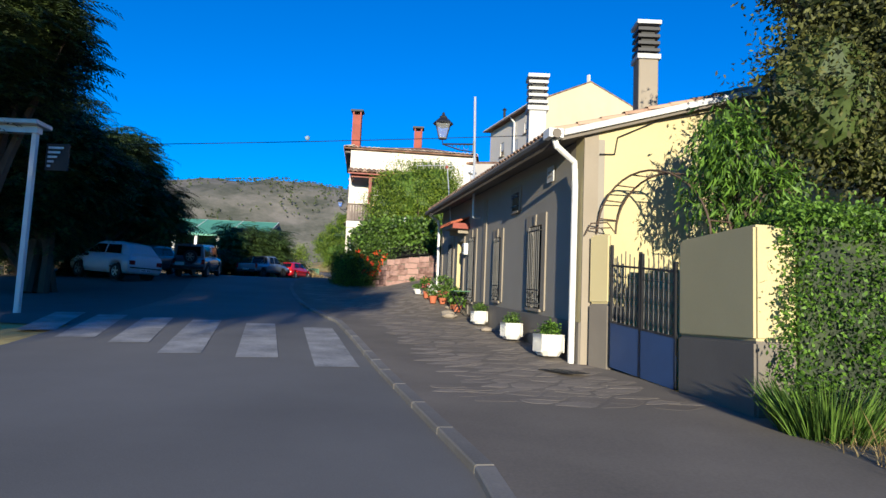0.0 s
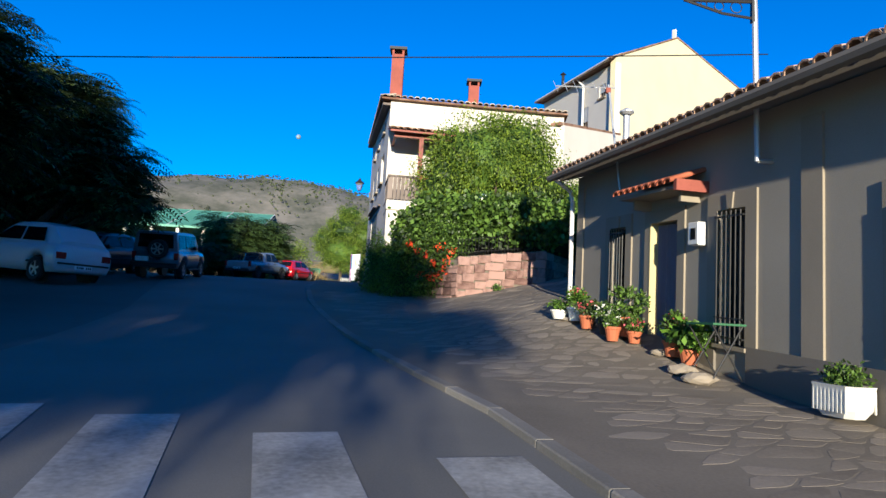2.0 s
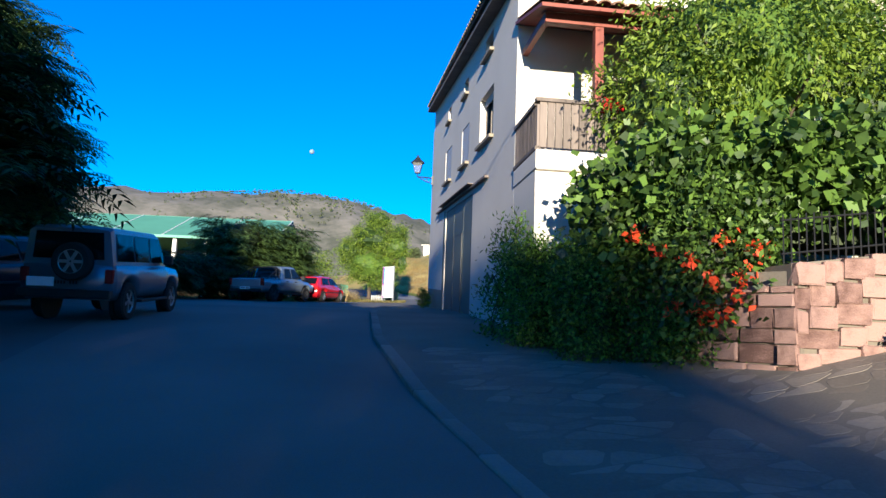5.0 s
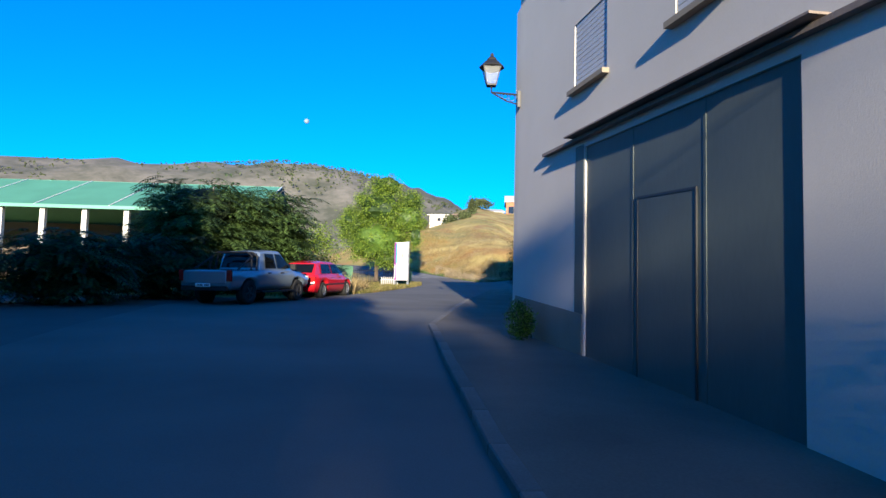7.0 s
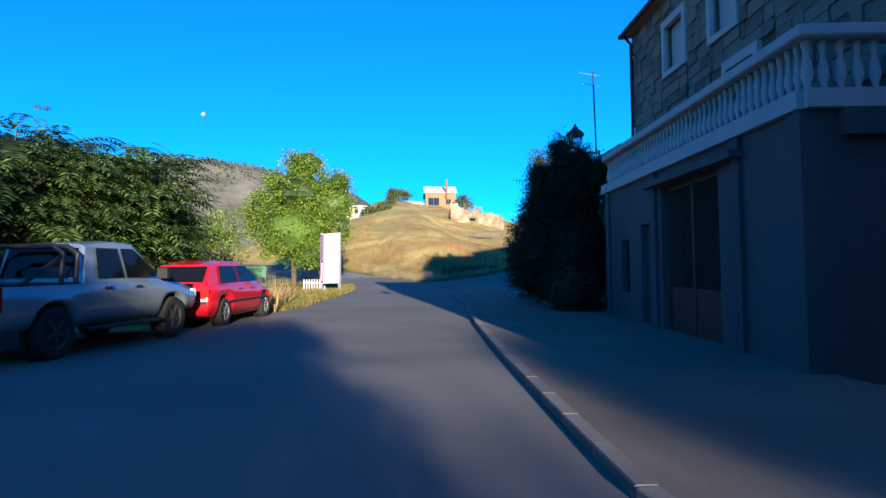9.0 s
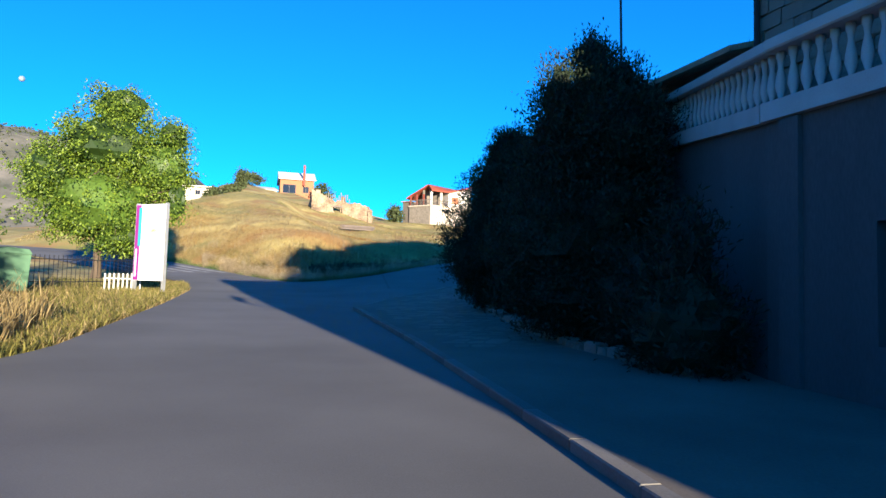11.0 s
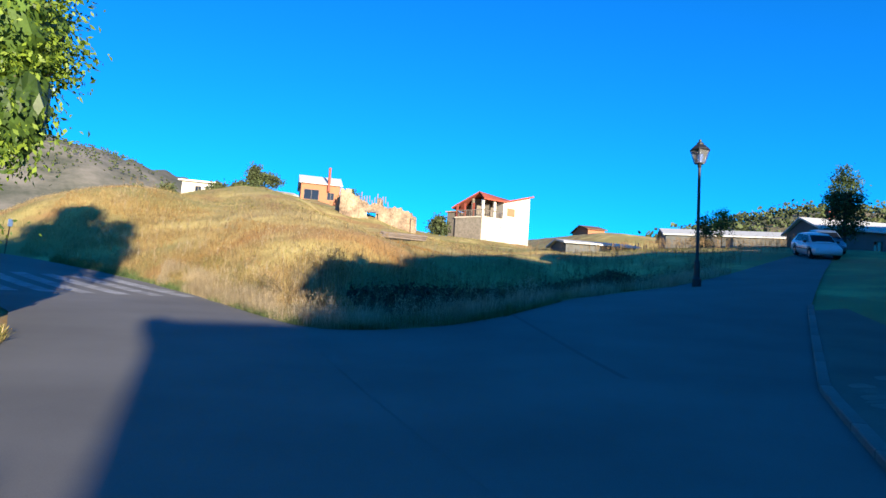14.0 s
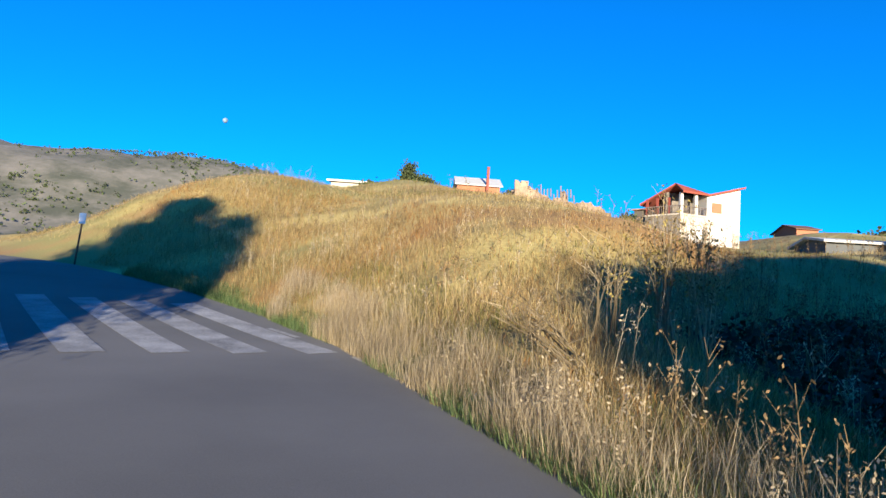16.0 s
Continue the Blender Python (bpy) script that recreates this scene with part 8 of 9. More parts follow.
# ruin: broken walls of rubble stone
ruin = thing("ruined_house", (9, 143, lv(9, 143)), "roofless ruin with broken stone walls on the slope", "ruin")


def broken_wall(m, length, z0, tops, thick, seed, hole=None):
    """One continuous rubble wall with a ragged top, bulging faces and perhaps a window hole."""
    n_, h_ = int(length / 0.24), 12
    rr = random.Random(seed)
    us = np.linspace(0, length, n_ + 1)
    hs = np.interp(us, np.linspace(0, length, len(tops)), tops) + np.array([rr.uniform(-0.16, 0.16) for _ in us])
    bm = bmesh.new()
    grid = {}
    for i in range(n_ + 1):
        for j in range(h_ + 1):
            z = z0 + (hs[i] - z0) * j / h_
            for s_ in (0, 1):
                bulge = 0.09 * noise.noise(Vector((us[i] * 1.7, z * 1.7, 5.0 * s_ + seed))) + rr.uniform(-0.03, 0.03)
                grid[i, j, s_] = bm.verts.new(m @ Vector((us[i] + rr.uniform(-0.04, 0.04), -thick * s_ + bulge, z)))
    def hollow(i, j):
        z = z0 + (hs[i] - z0) * (j + 0.5) / h_
        return hole and hole[0] < us[i] + 0.12 < hole[1] and hole[2] < z < hole[3]
    for i in range(n_):
        for j in range(h_):
            if not hollow(i, j):
                for s_ in (0, 1):
                    bm.faces.new((grid[i, j, s_], grid[i + 1, j, s_], grid[i + 1, j + 1, s_], grid[i, j + 1, s_]))
        bm.faces.new((grid[i, h_, 0], grid[i + 1, h_, 0], grid[i + 1, h_, 1], grid[i, h_, 1]))
    for i in (0, n_):
        for j in range(h_):
            bm.faces.new((grid[i, j, 0], grid[i, j + 1, 0], grid[i, j + 1, 1], grid[i, j, 1]))
    return bm


zq = 15.6
part("wall", broken_wall(along((13.2, 141.0), (5.6, 142.0)), 8.2, zq - 1.9, [zq + 0.3, zq + 1.2, zq + 1.5, zq + 1.2, zq + 1.7, zq + 1.5, zq + 2.1, zq + 2.4, zq + 3.0], 0.6, 3, (4.2, 5.3, zq - 0.1, zq + 0.65)), M_RUINSTONE, ruin)
part("wall", broken_wall(along((5.6, 142.0), (5.6, 147.5)), 5.5, zq - 1.0, [zq + 3.0, zq + 2.5, zq + 2.7, zq + 1.6], 0.6, 4), M_RUINSTONE, ruin)
part("wall", broken_wall(along((13.1, 146.0), (13.2, 141.0)), 5.2, zq - 1.9, [zq + 1.0, zq + 0.7, zq + 1.2, zq + 0.3], 0.6, 5), M_RUINSTONE, ruin)
part("gable_stump", broken_wall(along((10.6, 143.6), (9.4, 141.7)), 2.2, zq - 1.2, [zq + 1.1, zq + 1.7, zq + 2.2], 0.5, 6), M_RUINSTONE, ruin)
part("lintel", boxes(((4.0, -0.5, zq + 0.66), (5.5, 0.08, zq + 0.84)), m=along((13.2, 141.0), (5.6, 142.0))), M_GREYWOOD, ruin)
bm = bmesh.new()
for k in range(12):
    a = Vector((7.0 + 0.28 * k, 141.8 - 0.04 * k, zq + 1.5 + 0.25 * math.sin(2.1 * k)))
    tube(bm, [a, a + Vector((0.1, 0.5, 0.9 + 0.2 * math.sin(k)))], 0.07, 5)
part("rafters", bm, M_GREYWOOD, ruin, "grey broken roof timbers")
logs = thing("log_pile", (9.0, 128.0, lv(9, 128)), "stack of weathered poles on the grass", "log pile")
for k in range(9):
    x_, y_ = 5.4 + 0.1 * (k % 3), 124.5 + 0.18 * (k % 4)
    part("pole", tubes(([(x_, y_, lv(x_, y_) + 0.15 + 0.15 * (k // 3)), (x_ + 3.4, y_ - 0.8, lv(x_ + 3.4, y_ - 0.8) + 0.15 + 0.15 * (k // 3))], 0.07)), M_GREYWOOD, logs)
# far houses along the crest
simple_house("far_house", (-7.7, 154.0), (-11.0, 154.4), 7, 19.55, 19.75, M_WHITE, M_WHITE, "plain white block house on the crest", [(1.2, 1.9, 18.2, 18.9)])
simple_house("far_house", (-5.0, 163), (-6.9, 163), 6, 20.2, 20.9, M_WHITE, M_TILE, "small white house with grey roof on the crest")
simple_house("far_house", (6.2, 191), (2.0, 190.6), 8, 25.2, 26.0, M_WHITE, M_CHALK, "white house among shrubs on the crest", [(1.4, 2.4, 23.9, 24.8)])
oh = simple_house("far_house", (13.2, 188.0), (6.5, 188.6), 9, 27.4, 29.2, M_ORANGEWALL, M_CHALK, "orange-brown house with pale gable on the crest", [(1.0, 2.2, 24.6, 25.9), (3.6, 6.2, 24.4, 26.2)])
part("chimney", boxes(((10.9, 187.4, 26.0), (11.3, 187.8, 30.2))), M_BRICK, oh)
simple_house("far_house", (69.0, 190), (65.3, 190.5), 8, 25.5, 26.4, M_ORANGEWALL, M_TILE, "low far house with a tiled roof")
# long barn and sheds by the side road
barn = simple_house("barn", (68.0, 137.0), (50.8, 147.6), 9, 18.9, 20.0, M_CONC, M_CHALK, "long grey barn with a pale sheet roof", [(10.6, 11.4, 15.0, 15.8), (5.0, 5.8, 15.0, 15.8)])
far_barn = simple_house("barn", (71.0, 121.5), (54.0, 126.5), 6, 17.9, 19.2, M_CONC, M_CHALK, "dark shaded farm building behind the parked cars", [(10.6, 11.6, 15.6, 16.8)])
part("chimney", boxes(((14.0, -3.6, 18.0), (14.6, -3.0, 20.4)), m=along((71.0, 121.5), (54.0, 126.5))), M_BRICK, far_barn)
simple_house("field_shed", (34.6, 132.0), (27.2, 133.4), 5, 14.35, 14.6, M_CONC, M_CHALK, "low block shed at the field edge")
wood = thing("lumber_stack", (36, 133, 13.6), "loose boards leaning beside the sheds", "boards")
for k in range(6):
    part("board", tubes(([(34.8 + 0.35 * k, 132.6, 13.3), (35.0 + 0.35 * k, 132.9, 14.5 + 0.2 * (k % 3))], 0.07)), M_GREYWOOD, wood)
# two unseen houses, added only to cast shade on the field and barns
simple_house("side_house", (36.0, 88.5), (17.0, 78.3), 8, 13.0, 14.2, M_CONC, M_TILE, "unseen low house above the terrace, added to shade the field", [(6, 7.2, 10.4, 11.6), (12, 13.2, 10.4, 11.6)])
simple_house("side_house", (68.0, 103.0), (35.0, 91.0), 9, 19.6, 21.0, M_CONC, M_TILE, "unseen two-storey house above the side road, added for its shade", [(24, 25.2, 15.0, 16.4), (28, 29.2, 15.0, 16.4)])
tree("side_tree", (46.0, 117.0), [((46.0, 117.0, 16.6), (1.7, 1.6, 1.8)), ((46.2, 117.0, 19.2), (1.5, 1.4, 1.5)), ((45.4, 116.8, 18.2), (1.7, 1.2, 1.1)), ((46.0, 117.0, 20.7), (0.6, 0.6, 0.9))], 300, 24, 0.24, M_DARK_SHADED_LEAF, "dark leafy tree at the side road", seed=91, spread=0.3)
tree("side_tree", (34.5, 119.5), [((34.5, 119.5, 15.4), (0.75, 0.75, 1.4))], 60, 20, 0.2, M_VINE, "slim young tree at the field edge", seed=92, spread=0.2, trunk=0.05)
tree("side_tree", (38.5, 126.0), [((38.5, 126, 15.6), (0.9, 0.9, 1.7))], 80, 20, 0.24, M_DARK_SHADED_LEAF, "dark slender tree before the barn", seed=93, spread=0.3, trunk=0.06)
for k, (x_, y_, r0, h_, m_) in enumerate(((-12.6, 153, 1.1, 1.2, M_SCRUB), (-15.2, 152, 1.1, 1.0, M_SCRUB), (-6.9, 152.5, 1.3, 1.1, M_SCRUB), (-4.4, 158, 0.9, 0.5, M_SCRUB), (-2.7, 164.0, 0.6, 1.4, M_SCRUB), (0.6, 184.0, 2.2, 1.1, M_SCRUB), (14.2, 184.0, 2.2, 1.8, M_SCRUB), (21.3, 157.0, 1.3, 1.2, M_SCRUB), (40.0, 175, 2.0, 1.6, M_SCRUB))):
    z_ = lv(x_, y_)
    tree("far_shrub", (x_, y_), [((x_, y_, z_ + h_), (r0, r0, h_ * 0.95)), ((x_, y_, z_ + h_ * 1.7), (r0 * 0.55, r0 * 0.55, h_ * 0.6))], 90, 18, 0.42, m_, "dark green shrub on the crest", "shrub", 100 + k, 0.36, trunk=0.08)
# roadside marker post on the mound
mp_ = thing("marker_post", (-16.5, 110.4, lv(-16.5, 110.4)), "thin post with a small white plate", "post")
z_ = lv(-16.5, 110.9)
part("pole", tubes(([(-16.5, 110.9, z_ - 0.2), (-16.4, 110.9, z_ + 1.6)], 0.03)), M_RUST, mp_)
part("plate", boxes(((-16.5, 110.84, z_ + 1.3), (-16.3, 110.87, z_ + 1.65))), M_SIGNW, mp_)
# pale daytime moon
bm = bmesh.new()
MA, ME = radians(-12.3), radians(14.5)
bmesh.ops.create_uvsphere(bm, u_segments=24, v_segments=12, radius=15, matrix=Matrix.Translation(4200 * Vector((math.sin(MA) * math.cos(ME), math.cos(MA) * math.cos(ME), math.sin(ME)))))
tagged(part("moon", bm, mat("moon_dust", (0.16, 0.22, 0.28), 0.95, scale=0.05, fine=0.2, spread=0.5, bump=0), sm=True), "pale white daytime moon low in the sky", "moon")
# overhead cable across the street
bm = bmesh.new()
a, b = Vector((-24, 24.0, 6.3)), Vector((4.3, 24.0, 7.95))
tube(bm, [a.lerp(b, t) + Vector((0, 0, -0.15 * 4 * t * (1 - t) + 0.3)) for t in np.linspace(0, 1, 24)], 0.014, 4)
tagged(part("overhead_cable", bm, M_BLACK), "thin black cable strung across the street", "cable")

# ---- grass, stalks, scrub ----
def blades(name, xs, ys, zs, length, width, material, seed, lean=0.35, label="", category="grass"):
    r = np.random.default_rng(seed)
    n_ = len(xs)
    b = np.stack([xs, ys, zs - 0.02], 1)
    a = r.uniform(0, 2 * math.pi, n_)
    L = (length * r.uniform(0.4, 1.25, n_))[:, None]
    d = np.stack([np.cos(a) * lean, np.sin(a) * lean, np.ones(n_)], 1) + r.normal(size=(n_, 3)) * 0.15
    s = np.stack([-np.sin(a), np.cos(a), 0 * a], 1) * width * r.uniform(0.6, 1.3, (n_, 1))
    mid, tip = b + d * L * 0.55, b + d * L + np.stack([np.cos(a), np.sin(a), -0.6 + 0 * a], 1) * L * 0.18
    v = np.stack([b - s, b + s, mid + s * 0.8, mid - s * 0.8, tip + s * 0.15, tip - s * 0.15], 1).reshape(-1, 3)
    k = 6 * np.arange(n_)[:, None]
    ob = fast_mesh(name, v, np.concatenate([k + np.array([0, 1, 2, 3]), k + np.array([3, 2, 4, 5])]), material)
    return tagged(ob, label, category, kind="stuff")


rg = np.random.default_rng(5)


def scatter(n_, x0, x1, near, deep, power=1.7, patch=None):
    """Places in the field, thicker towards the road; patch: keep by a noise of that scale."""
    x = rg.uniform(x0, x1, n_)
    y = border(x) + near + deep * rg.uniform(0, 1, n_) ** power
    if patch:
        k = np.array([noise.noise(Vector((a * patch, b * patch, 2))) for a, b in zip(x, y)])
        keep = k + rg.uniform(-0.35, 0.35, n_) > 0
        x, y = x[keep], y[keep]
    return x, y, level(x, y)


blades("dry_grass", *scatter(120000, -24, 16, 3.0, 34, 1.2, 0.16), 0.20, 0.0045, M_STRAW, 1, 0.5, "short dry yellow grass covering the slope")
blades("dry_grass", *scatter(130000, -14, 6, 0.5, 12, 1.1, 0.45), 0.27, 0.0026, M_STRAW, 2, 0.30, "thin dry yellow grass near the road")
blades("dry_grass", *scatter(70000, -9, 1.5, 0.12, 3.2, 1.15, 0.9), 0.46, 0.0020, M_PALE, 10, 0.16, "tall pale seeding grass along the road edge")
blades("dry_grass", *scatter(30000, 1.5, 16, 0.12, 2.6, 1.1, 0.7), 0.45, 0.0035, M_PALE, 16, 0.16, "tall pale grass along the side road")
blades("dry_grass", *scatter(26000, -24, 60, 8, 60, 1.1, 0.08), 0.2, 0.011, M_STRAW, 3, 0.6, "dry yellow grass further up the slope")
blades("rusty_grass", *scatter(140000, -16, 10, 0.8, 16, 1.1, 0.22), 0.16, 0.0028, M_RUSTY, 15, 0.8, "low orange-brown dead growth between the grasses")
blades("green_grass", *scatter(46000, -24, 30, 5, 50, 1.1, 0.10), 0.17, 0.009, M_GRASS, 4, 0.6, "greenish grass patches on the slope")
blades("green_grass", *scatter(60000, -14, 3, 0.02, 1.5, 1.2, 0.6), 0.20, 0.0026, M_GREENER, 5, 0.45, "green grass at the road edge")
blades("green_grass", *scatter(40000, -9, 2, 0.6, 6, 1.1, 0.5), 0.22, 0.0026, M_GRASS, 17, 0.45, "olive grass between the dry stems")
n_ = 26000
y = rg.uniform(58.5, 86.5, n_)
xe = xat(LEFT, y)
x = xe - 0.05 - 5.5 * rg.uniform(0, 1, n_) ** 1.6
blades("verge_grass", x, y, level(x, y), 0.17, 0.010, M_GRASS, 6, 0.6, "short green and yellow grass of the verge")
n_ = 7000
y = rg.uniform(64, 86.5, n_)
x = xat(LEFT, y) - 0.02 - 4.5 * rg.uniform(0, 1, n_) ** 1.5
blades("verge_grass", x, y, level(x, y), 0.16, 0.010, M_STRAW, 7, 0.6, "short dry grass of the verge")
x, y = rg.uniform(-15.6, -12.2, 2600), rg.uniform(61.5, 68, 2600)
blades("verge_grass", x, y, level(x, y), 0.75, 0.012, M_STRAW, 8, 0.3, "tall dry grass behind the red car")
x, y = rg.uniform(3.3, 4.6, 1200), rg.uniform(2.5, 6.3, 1200)
blades("verge_grass", x, y, level(x, y), 0.3, 0.006, M_STRAW, 9, 0.6, "dry weeds at the hedge foot")


def stalks(n_, x0, x1, near, deep, height, seed, label, patch=None, twigs=9, material=None, thick=0.5):
    """Dead thistles and reeds: thin stems with side twigs and seed heads."""
    r = np.random.default_rng(seed)
    x, y, z = scatter(n_, x0, x1, near, deep, 1.2, patch)
    V = []
    hgt = height * r.uniform(0.5, 1.2, len(x))
    for k in range(twigs + 1):
        if k == 0:
            b = np.stack([x, y, z], 1)
            tip = b + np.stack([r.normal(0, 0.10, len(x)), r.normal(0, 0.10, len(x)), np.ones(len(x))], 1) * hgt[:, None]
            stem_b, stem_t, w = b, tip, 0.012 * thick
        else:
            f_ = r.uniform(0.35, 0.97, (len(x), 1))
            b = stem_b * (1 - f_) + stem_t * f_
            a = r.uniform(0, 2 * math.pi, len(x))
            tip = b + np.stack([np.cos(a) * 0.55, np.sin(a) * 0.55, np.full(len(x), 0.8)], 1) * (hgt * r.uniform(0.1, 0.28, len(x)))[:, None]
            w = 0.006 * thick
        s = unit(np.cross(tip - b, r.normal(size=b.shape))) * w
        V.append(np.stack([b - s, b + s, tip + s * 0.6, tip - s * 0.6], 1).reshape(-1, 3))
        if k:
            for _ in range(2):
                o = r.normal(size=(len(x), 3, )) * 0.02
                u = unit(r.normal(size=(len(x), 3))) * (0.012 + 0.023 * thick)
                w_ = unit(np.cross(u, r.normal(size=(len(x), 3)))) * (0.005 + 0.015 * thick)
                V.append(np.stack([tip + o - u, tip + o + w_, tip + o + u, tip + o - w_], 1).reshape(-1, 3))
    v = np.concatenate(V)
    return tagged(fast_mesh("dry_stalks", v, np.arange(len(v)).reshape(-1, 4), material or M_STALK), label, "weeds", kind="stuff")


stalks(150, -5.0, 1.0, 1.0, 2.6, 0.8, 11, "dead thistles and stalks at the field corner", None, 12, None, 0.3)
stalks(500, -6.5, 2.0, 0.4, 1.6, 0.62, 18, "pale seed-headed weeds along the road edge", 0.8, 8, M_PALE, 0.25)
stalks(800, -13, 4, 2.5, 12, 0.65, 16, "pale bleached thistles in clumps on the slope", 0.45, 9, M_PALE, 0.35)
stalks(420, -13, 8, 2.0, 18, 0.6, 12, "dead stalks standing in the grass", 0.3, 9)
stalks(2600, -2.5, 34, 1.2, 13, 0.85, 19, "thicket of dark dead stalks filling the shaded field edge", 0.3, 8, None, 0.6)
stalks(360, 0, 14, 6, 12, 0.75, 13, "dark dead thistles across the field", 0.25, 11)
stalks(300, 8, 34, 2, 14, 0.8, 14, "dead weeds along the side road", 0.2, 9)


def dead_shrub(x0, y0, height, stems, spread, slant, leaves, seed, label):
    """Bare forking stems from one foot, with withered leaves hanging in the upper half."""
    r = np.random.default_rng(seed)
    z0 = lv(x0, y0) - 0.05
    t = thing("dead_shrub", (x0, y0, z0), label, "shrub")
    bm, tips = bmesh.new(), []
    for _ in range(stems):
        b = Vector((x0 + r.normal() * 0.10, y0 + r.normal() * 0.10, z0))
        top = b + Vector((slant[0] + r.normal() * spread, slant[1] + r.normal() * spread, height * r.uniform(0.65, 1.1)))
        mid = b.lerp(top, 0.5) + Vector((r.normal() * 0.05, r.normal() * 0.05, 0.08))
        tube(bm, [b, mid, top], [0.011, 0.007, 0.003], 4)
        for _ in range(6):
            f_ = r.uniform(0.4, 0.98)
            c = b.lerp(mid, 2 * f_) if f_ < 0.5 else mid.lerp(top, 2 * f_ - 1)
            e_ = c + Vector((r.normal() * 0.14, r.normal() * 0.14, r.uniform(0.05, 0.25)))
            tube(bm, [c, e_], [0.004, 0.002], 3)
            tips += [c.lerp(e_, 0.5), e_]
    part("stem", bm, M_PALE, t)["kind"] = "stuff"
    if leaves:
        p = np.array([tuple(tips[k]) for k in r.integers(0, len(tips), leaves)]) + r.normal(size=(leaves, 3)) * 0.05
        v_, q_ = leaf_faces(r, p, 0.055, None, 1.2, 0.45)
        fast_mesh("foliage", v_, q_, M_WITHERED, t)["kind"] = "stuff"
    return t


for k, (x_, y_, h_) in enumerate(((-3.15, 95.6, 1.75), (-3.75, 95.5, 1.6), (-2.75, 96.3, 1.8), (-4.2, 96.0, 1.4), (-3.4, 96.4, 1.7))):
    dead_shrub(x_, y_, h_, 9, 0.22, (0, 0), 240, 130 + k, "tall withered brown shrub at the field corner")
dead_shrub(-4.75, 95.6, 1.25, 3, 0.14, (0.1, 0), 0, 140, "bare pale forked stems at the field corner")
dead_shrub(-4.85, 94.9, 0.75, 16, 0.16, (-0.75, 0.35), 0, 141, "fan of bleached stems leaning over the grass")
# dark brambles filling the hollow behind the road edge; colour deepened for its shade
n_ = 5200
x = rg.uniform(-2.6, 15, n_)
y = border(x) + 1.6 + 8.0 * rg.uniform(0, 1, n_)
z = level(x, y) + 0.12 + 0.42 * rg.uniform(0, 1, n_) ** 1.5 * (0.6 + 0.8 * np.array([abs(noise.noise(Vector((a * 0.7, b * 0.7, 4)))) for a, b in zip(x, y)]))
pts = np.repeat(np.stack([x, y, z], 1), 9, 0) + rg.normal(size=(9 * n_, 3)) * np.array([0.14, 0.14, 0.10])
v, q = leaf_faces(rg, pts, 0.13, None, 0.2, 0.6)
tagged(fast_mesh("bramble_thicket", v, q, M_SHADED_BRAMBLE), "dark bramble thicket in the hollow beside the road, shade added to its colour", "brambles", kind="stuff")
# scrub dotted over the far hill
n_ = 9000
az, rr_ = rg.uniform(-0.95, 0.3, n_), rg.uniform(560, 1150, n_)
x, y = rr_ * np.sin(az), rr_ * np.cos(az)
k_ = np.array([noise.noise(Vector((a * 0.008, b * 0.008, 5))) for a, b in zip(x, y)]) + rg.uniform(-0.5, 0.35, n_) > 0
x, y = x[k_], y[k_]
z = level(x, y) + 2.0
r_ = rg.uniform(0.6, 2.8, len(x)) * rg.uniform(0.5, 1.2, len(x))
pts = np.repeat(np.stack([x, y, z], 1), 10, 0) + rg.normal(size=(10 * len(x), 3)) * np.repeat(r_, 10)[:, None] * np.array([0.6, 0.6, 0.5])
v, q = leaf_faces(rg, pts, 2.0, None, 0, 0.9)
tagged(fast_mesh("hill_scrub", v, q, M_SCRUB), "dark scrub dotted over the far hillside", "scrub", kind="stuff")
x, y = rg.uniform(85, 330, 3400), rg.uniform(170, 330, 3400)
pts = np.repeat(np.stack([x, y, level(x, y) + 0.9], 1), 12, 0) + rg.normal(size=(12 * 3400, 3)) * 0.95
v, q = leaf_faces(rg, pts, 1.0, None, 0, 0.9)
tagged(fast_mesh("hill_scrub", v, q, M_SCRUB), "dark wooded rise beyond the side road", "scrub", kind="stuff")
# ---- kerb stones and flat paving stones ----
kr = random.Random(3)
kb = bmesh.new()
box(kb, (0, -0.075, -0.12), (0.998, 0.075, 0.10), None, 0.012)
kerb_mesh = shared("kerb_stone", kb, M_KERB)
acc = []
for (ax, ay), (bx, by) in zip(KERB[1:-3], KERB[2:-2]):
    L_ = math.hypot(bx - ax, by - ay)
    n_ = max(1, round(L_))
    for k in range(n_):
        x_, y_ = ax + (bx - ax) * k / n_, ay + (by - ay) * k / n_
        x2, y2 = ax + (bx - ax) * (k + 1) / n_, ay + (by - ay) * (k + 1) / n_
        z_, z2 = lv(x_, y_) + kerb_lift(y_) - 0.092, lv(x2, y2) + kerb_lift(y2) - 0.092
        d = Vector((x2 - x_, y2 - y_, z2 - z_))
        yaw, tilt = math.degrees(math.atan2(d.y, d.x)), math.degrees(math.asin(d.z / d.length))
        piece("kerb_stone", kerb_mesh, pose(x_, y_, z_ + kr.uniform(-0.003, 0.003), 0, -tilt, yaw + kr.uniform(-0.2, 0.2)) @ Matrix.Diagonal((d.length, 1, 1, 1)), pavement)

# irregular stones between wall and kerb: a jittered lattice, each cell drawn in from its neighbours
fr = random.Random(12)
STEP = 0.31


def lattice(i, j):
    r = random.Random(i * 7919 + j * 104729)
    return (i + 0.5 * (j % 2)) * STEP * 1.25 + r.uniform(-0.15, 0.15), j * STEP * 0.8 + r.uniform(-0.1, 0.1)


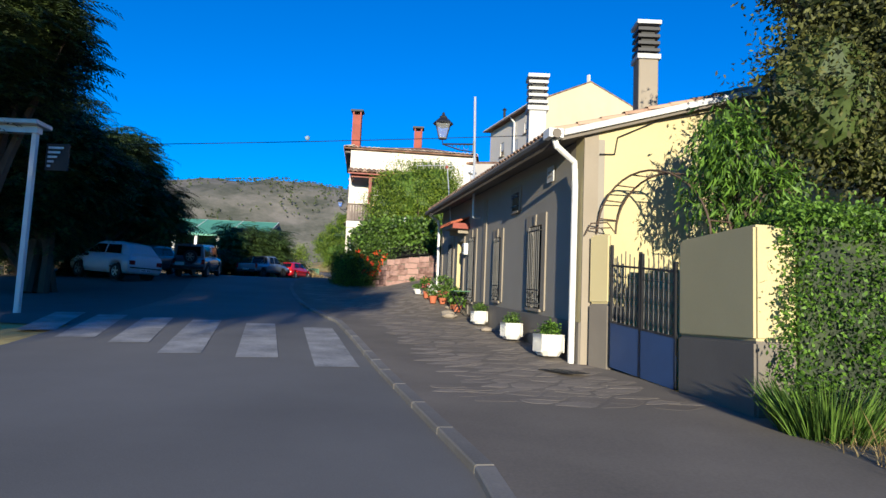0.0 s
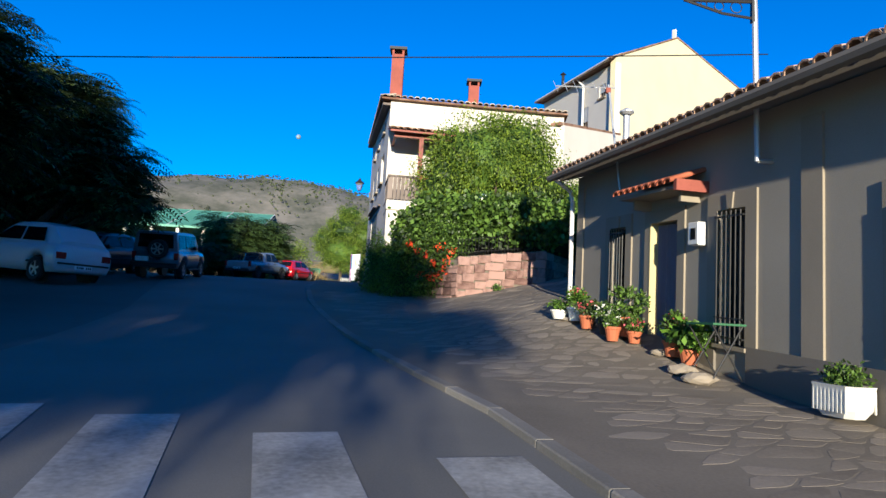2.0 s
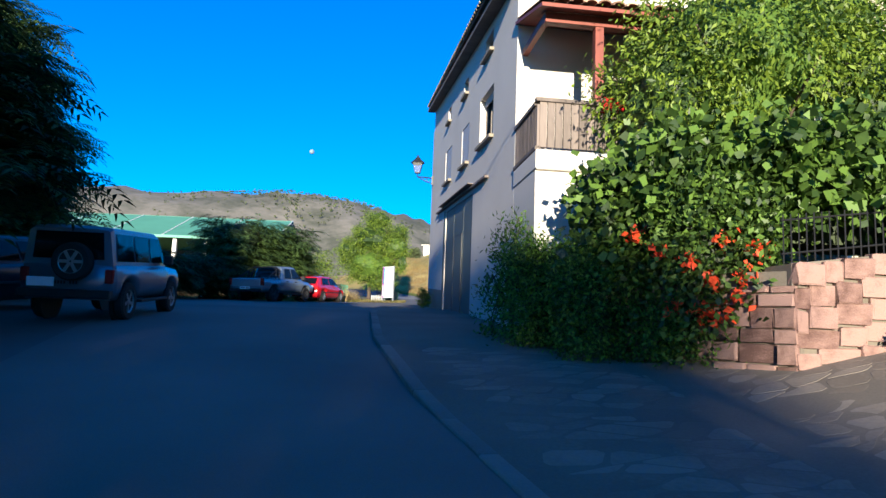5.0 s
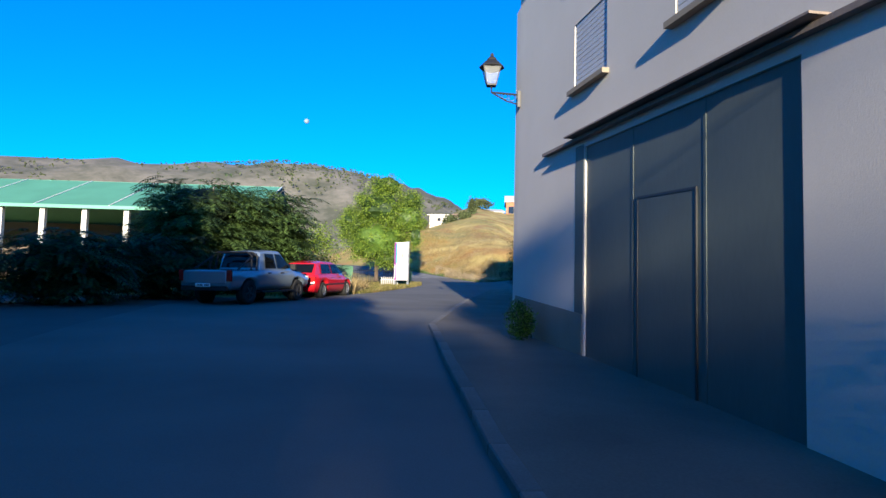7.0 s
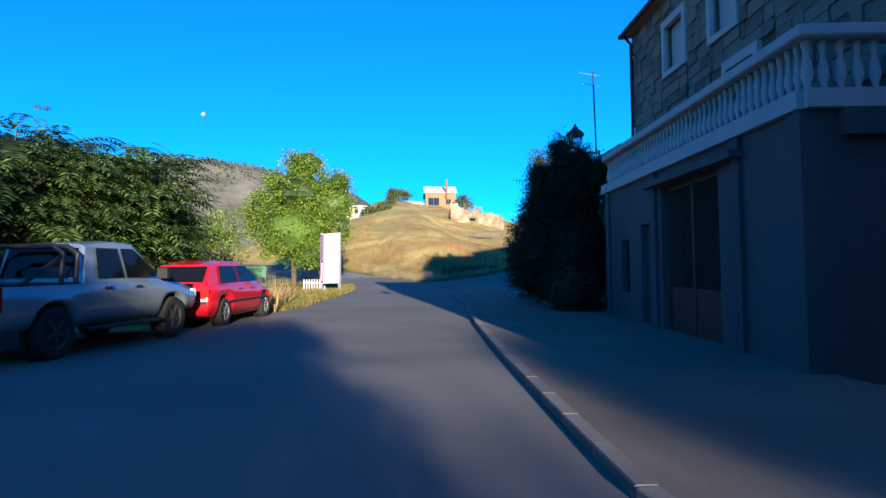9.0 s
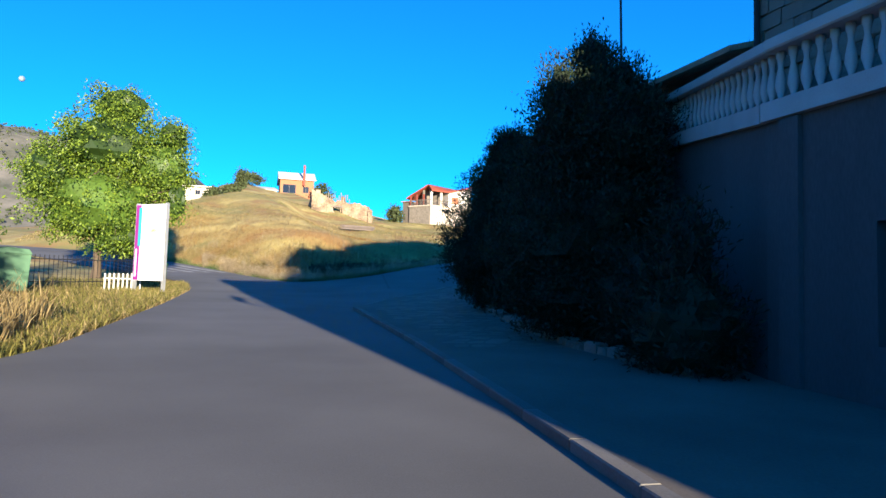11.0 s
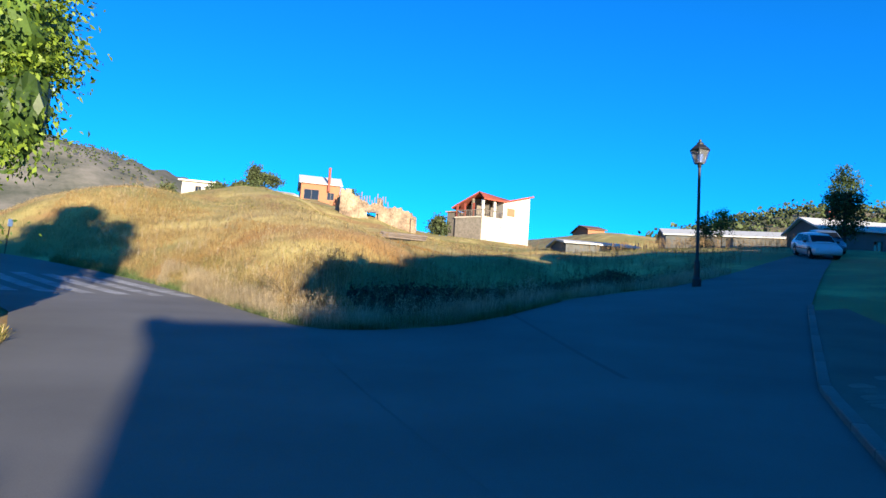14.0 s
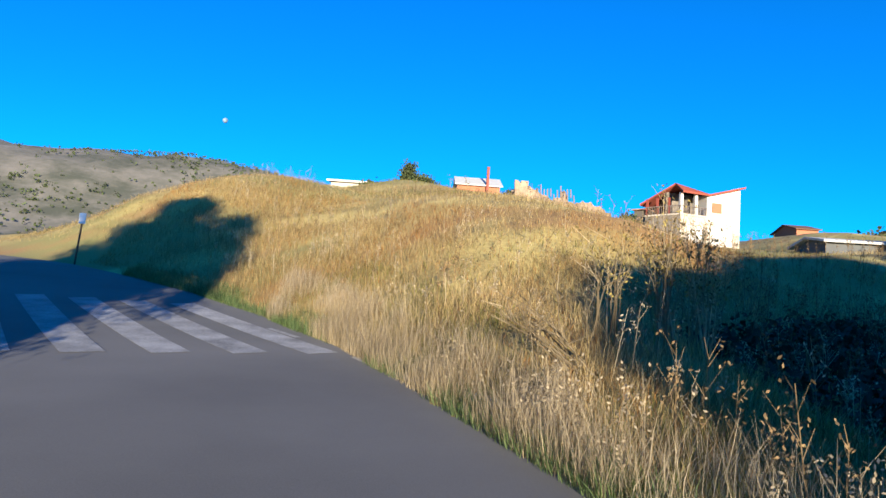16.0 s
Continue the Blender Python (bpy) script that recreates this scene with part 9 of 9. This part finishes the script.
flag_n, rest_v, rest_f = 0, [], []
for j in range(int(7 / (STEP * 0.8)), int(81 / (STEP * 0.8))):
    for i in range(-28, 22):
        q = [lattice(i, j), lattice(i + 1, j), lattice(i + 1 + (j % 2), j + 1), lattice(i + (j % 2), j + 1)]
        cx, cy = sum(p[0] for p in q) / 4, sum(p[1] for p in q) / 4
        kx, bx = float(xat(KERB, cy)), float(xat(BUILT, cy))
        if not (kx + (0.9 if 8 < cy < 22 else 0.5) < cx < bx - 0.2) or fr.random() < 0.07:
            continue
        if 30 < cy < 63:
            continue
        tz = fr.uniform(0.0006, 0.002)
        ctr = Vector((cx, cy))
        ring = [ctr + (Vector(p) - ctr) * fr.uniform(0.86, 0.96) for p in q]
        ring = [ring[0].lerp(ring[1], 0.12), ring[0].lerp(ring[1], 0.88), ring[1].lerp(ring[2], 0.2), ring[1].lerp(ring[2], 0.8), ring[2].lerp(ring[3], 0.15), ring[2].lerp(ring[3], 0.85), ring[3].lerp(ring[0], 0.2), ring[3].lerp(ring[0], 0.8)]
        zc = lv(cx, cy) + kerb_lift(cy)
        base = [Vector((p.x, p.y, lv(p.x, p.y) + kerb_lift(p.y))) for p in ring]
        top = [b_ + Vector((0, 0, tz)) for b_ in base]
        vs_ = [tuple(p - Vector((cx, cy, zc))) for p in [b_ - Vector((0, 0, 0.02)) for b_ in base] + [Vector((*ctr.lerp(Vector((t_.x, t_.y)), 0.97), t_.z)) for t_ in top]]
        fs_ = [tuple(range(8, 16))] + [(k, (k + 1) % 8, 8 + (k + 1) % 8, 8 + k) for k in range(8)]
        near = (8 < cy < 30 or 63 < cy < 81)
        if near and flag_n < 420:
            me = bpy.data.meshes.new("paving_stone")
            me.from_pydata(vs_, [], fs_)
            me.materials.append(M_FLAG)
            piece("paving_stone", me, Matrix.Translation((cx, cy, zc)), pavement)
            flag_n += 1
        else:
            o_ = len(rest_v)
            rest_v += [(x + cx, y + cy, z + zc) for x, y, z in vs_]
            rest_f += [tuple(o_ + k for k in f) for f in fs_]
rest = mesh("paving_stones", rest_v, rest_f, M_FLAG, pavement)
rest["kind"] = "stuff"
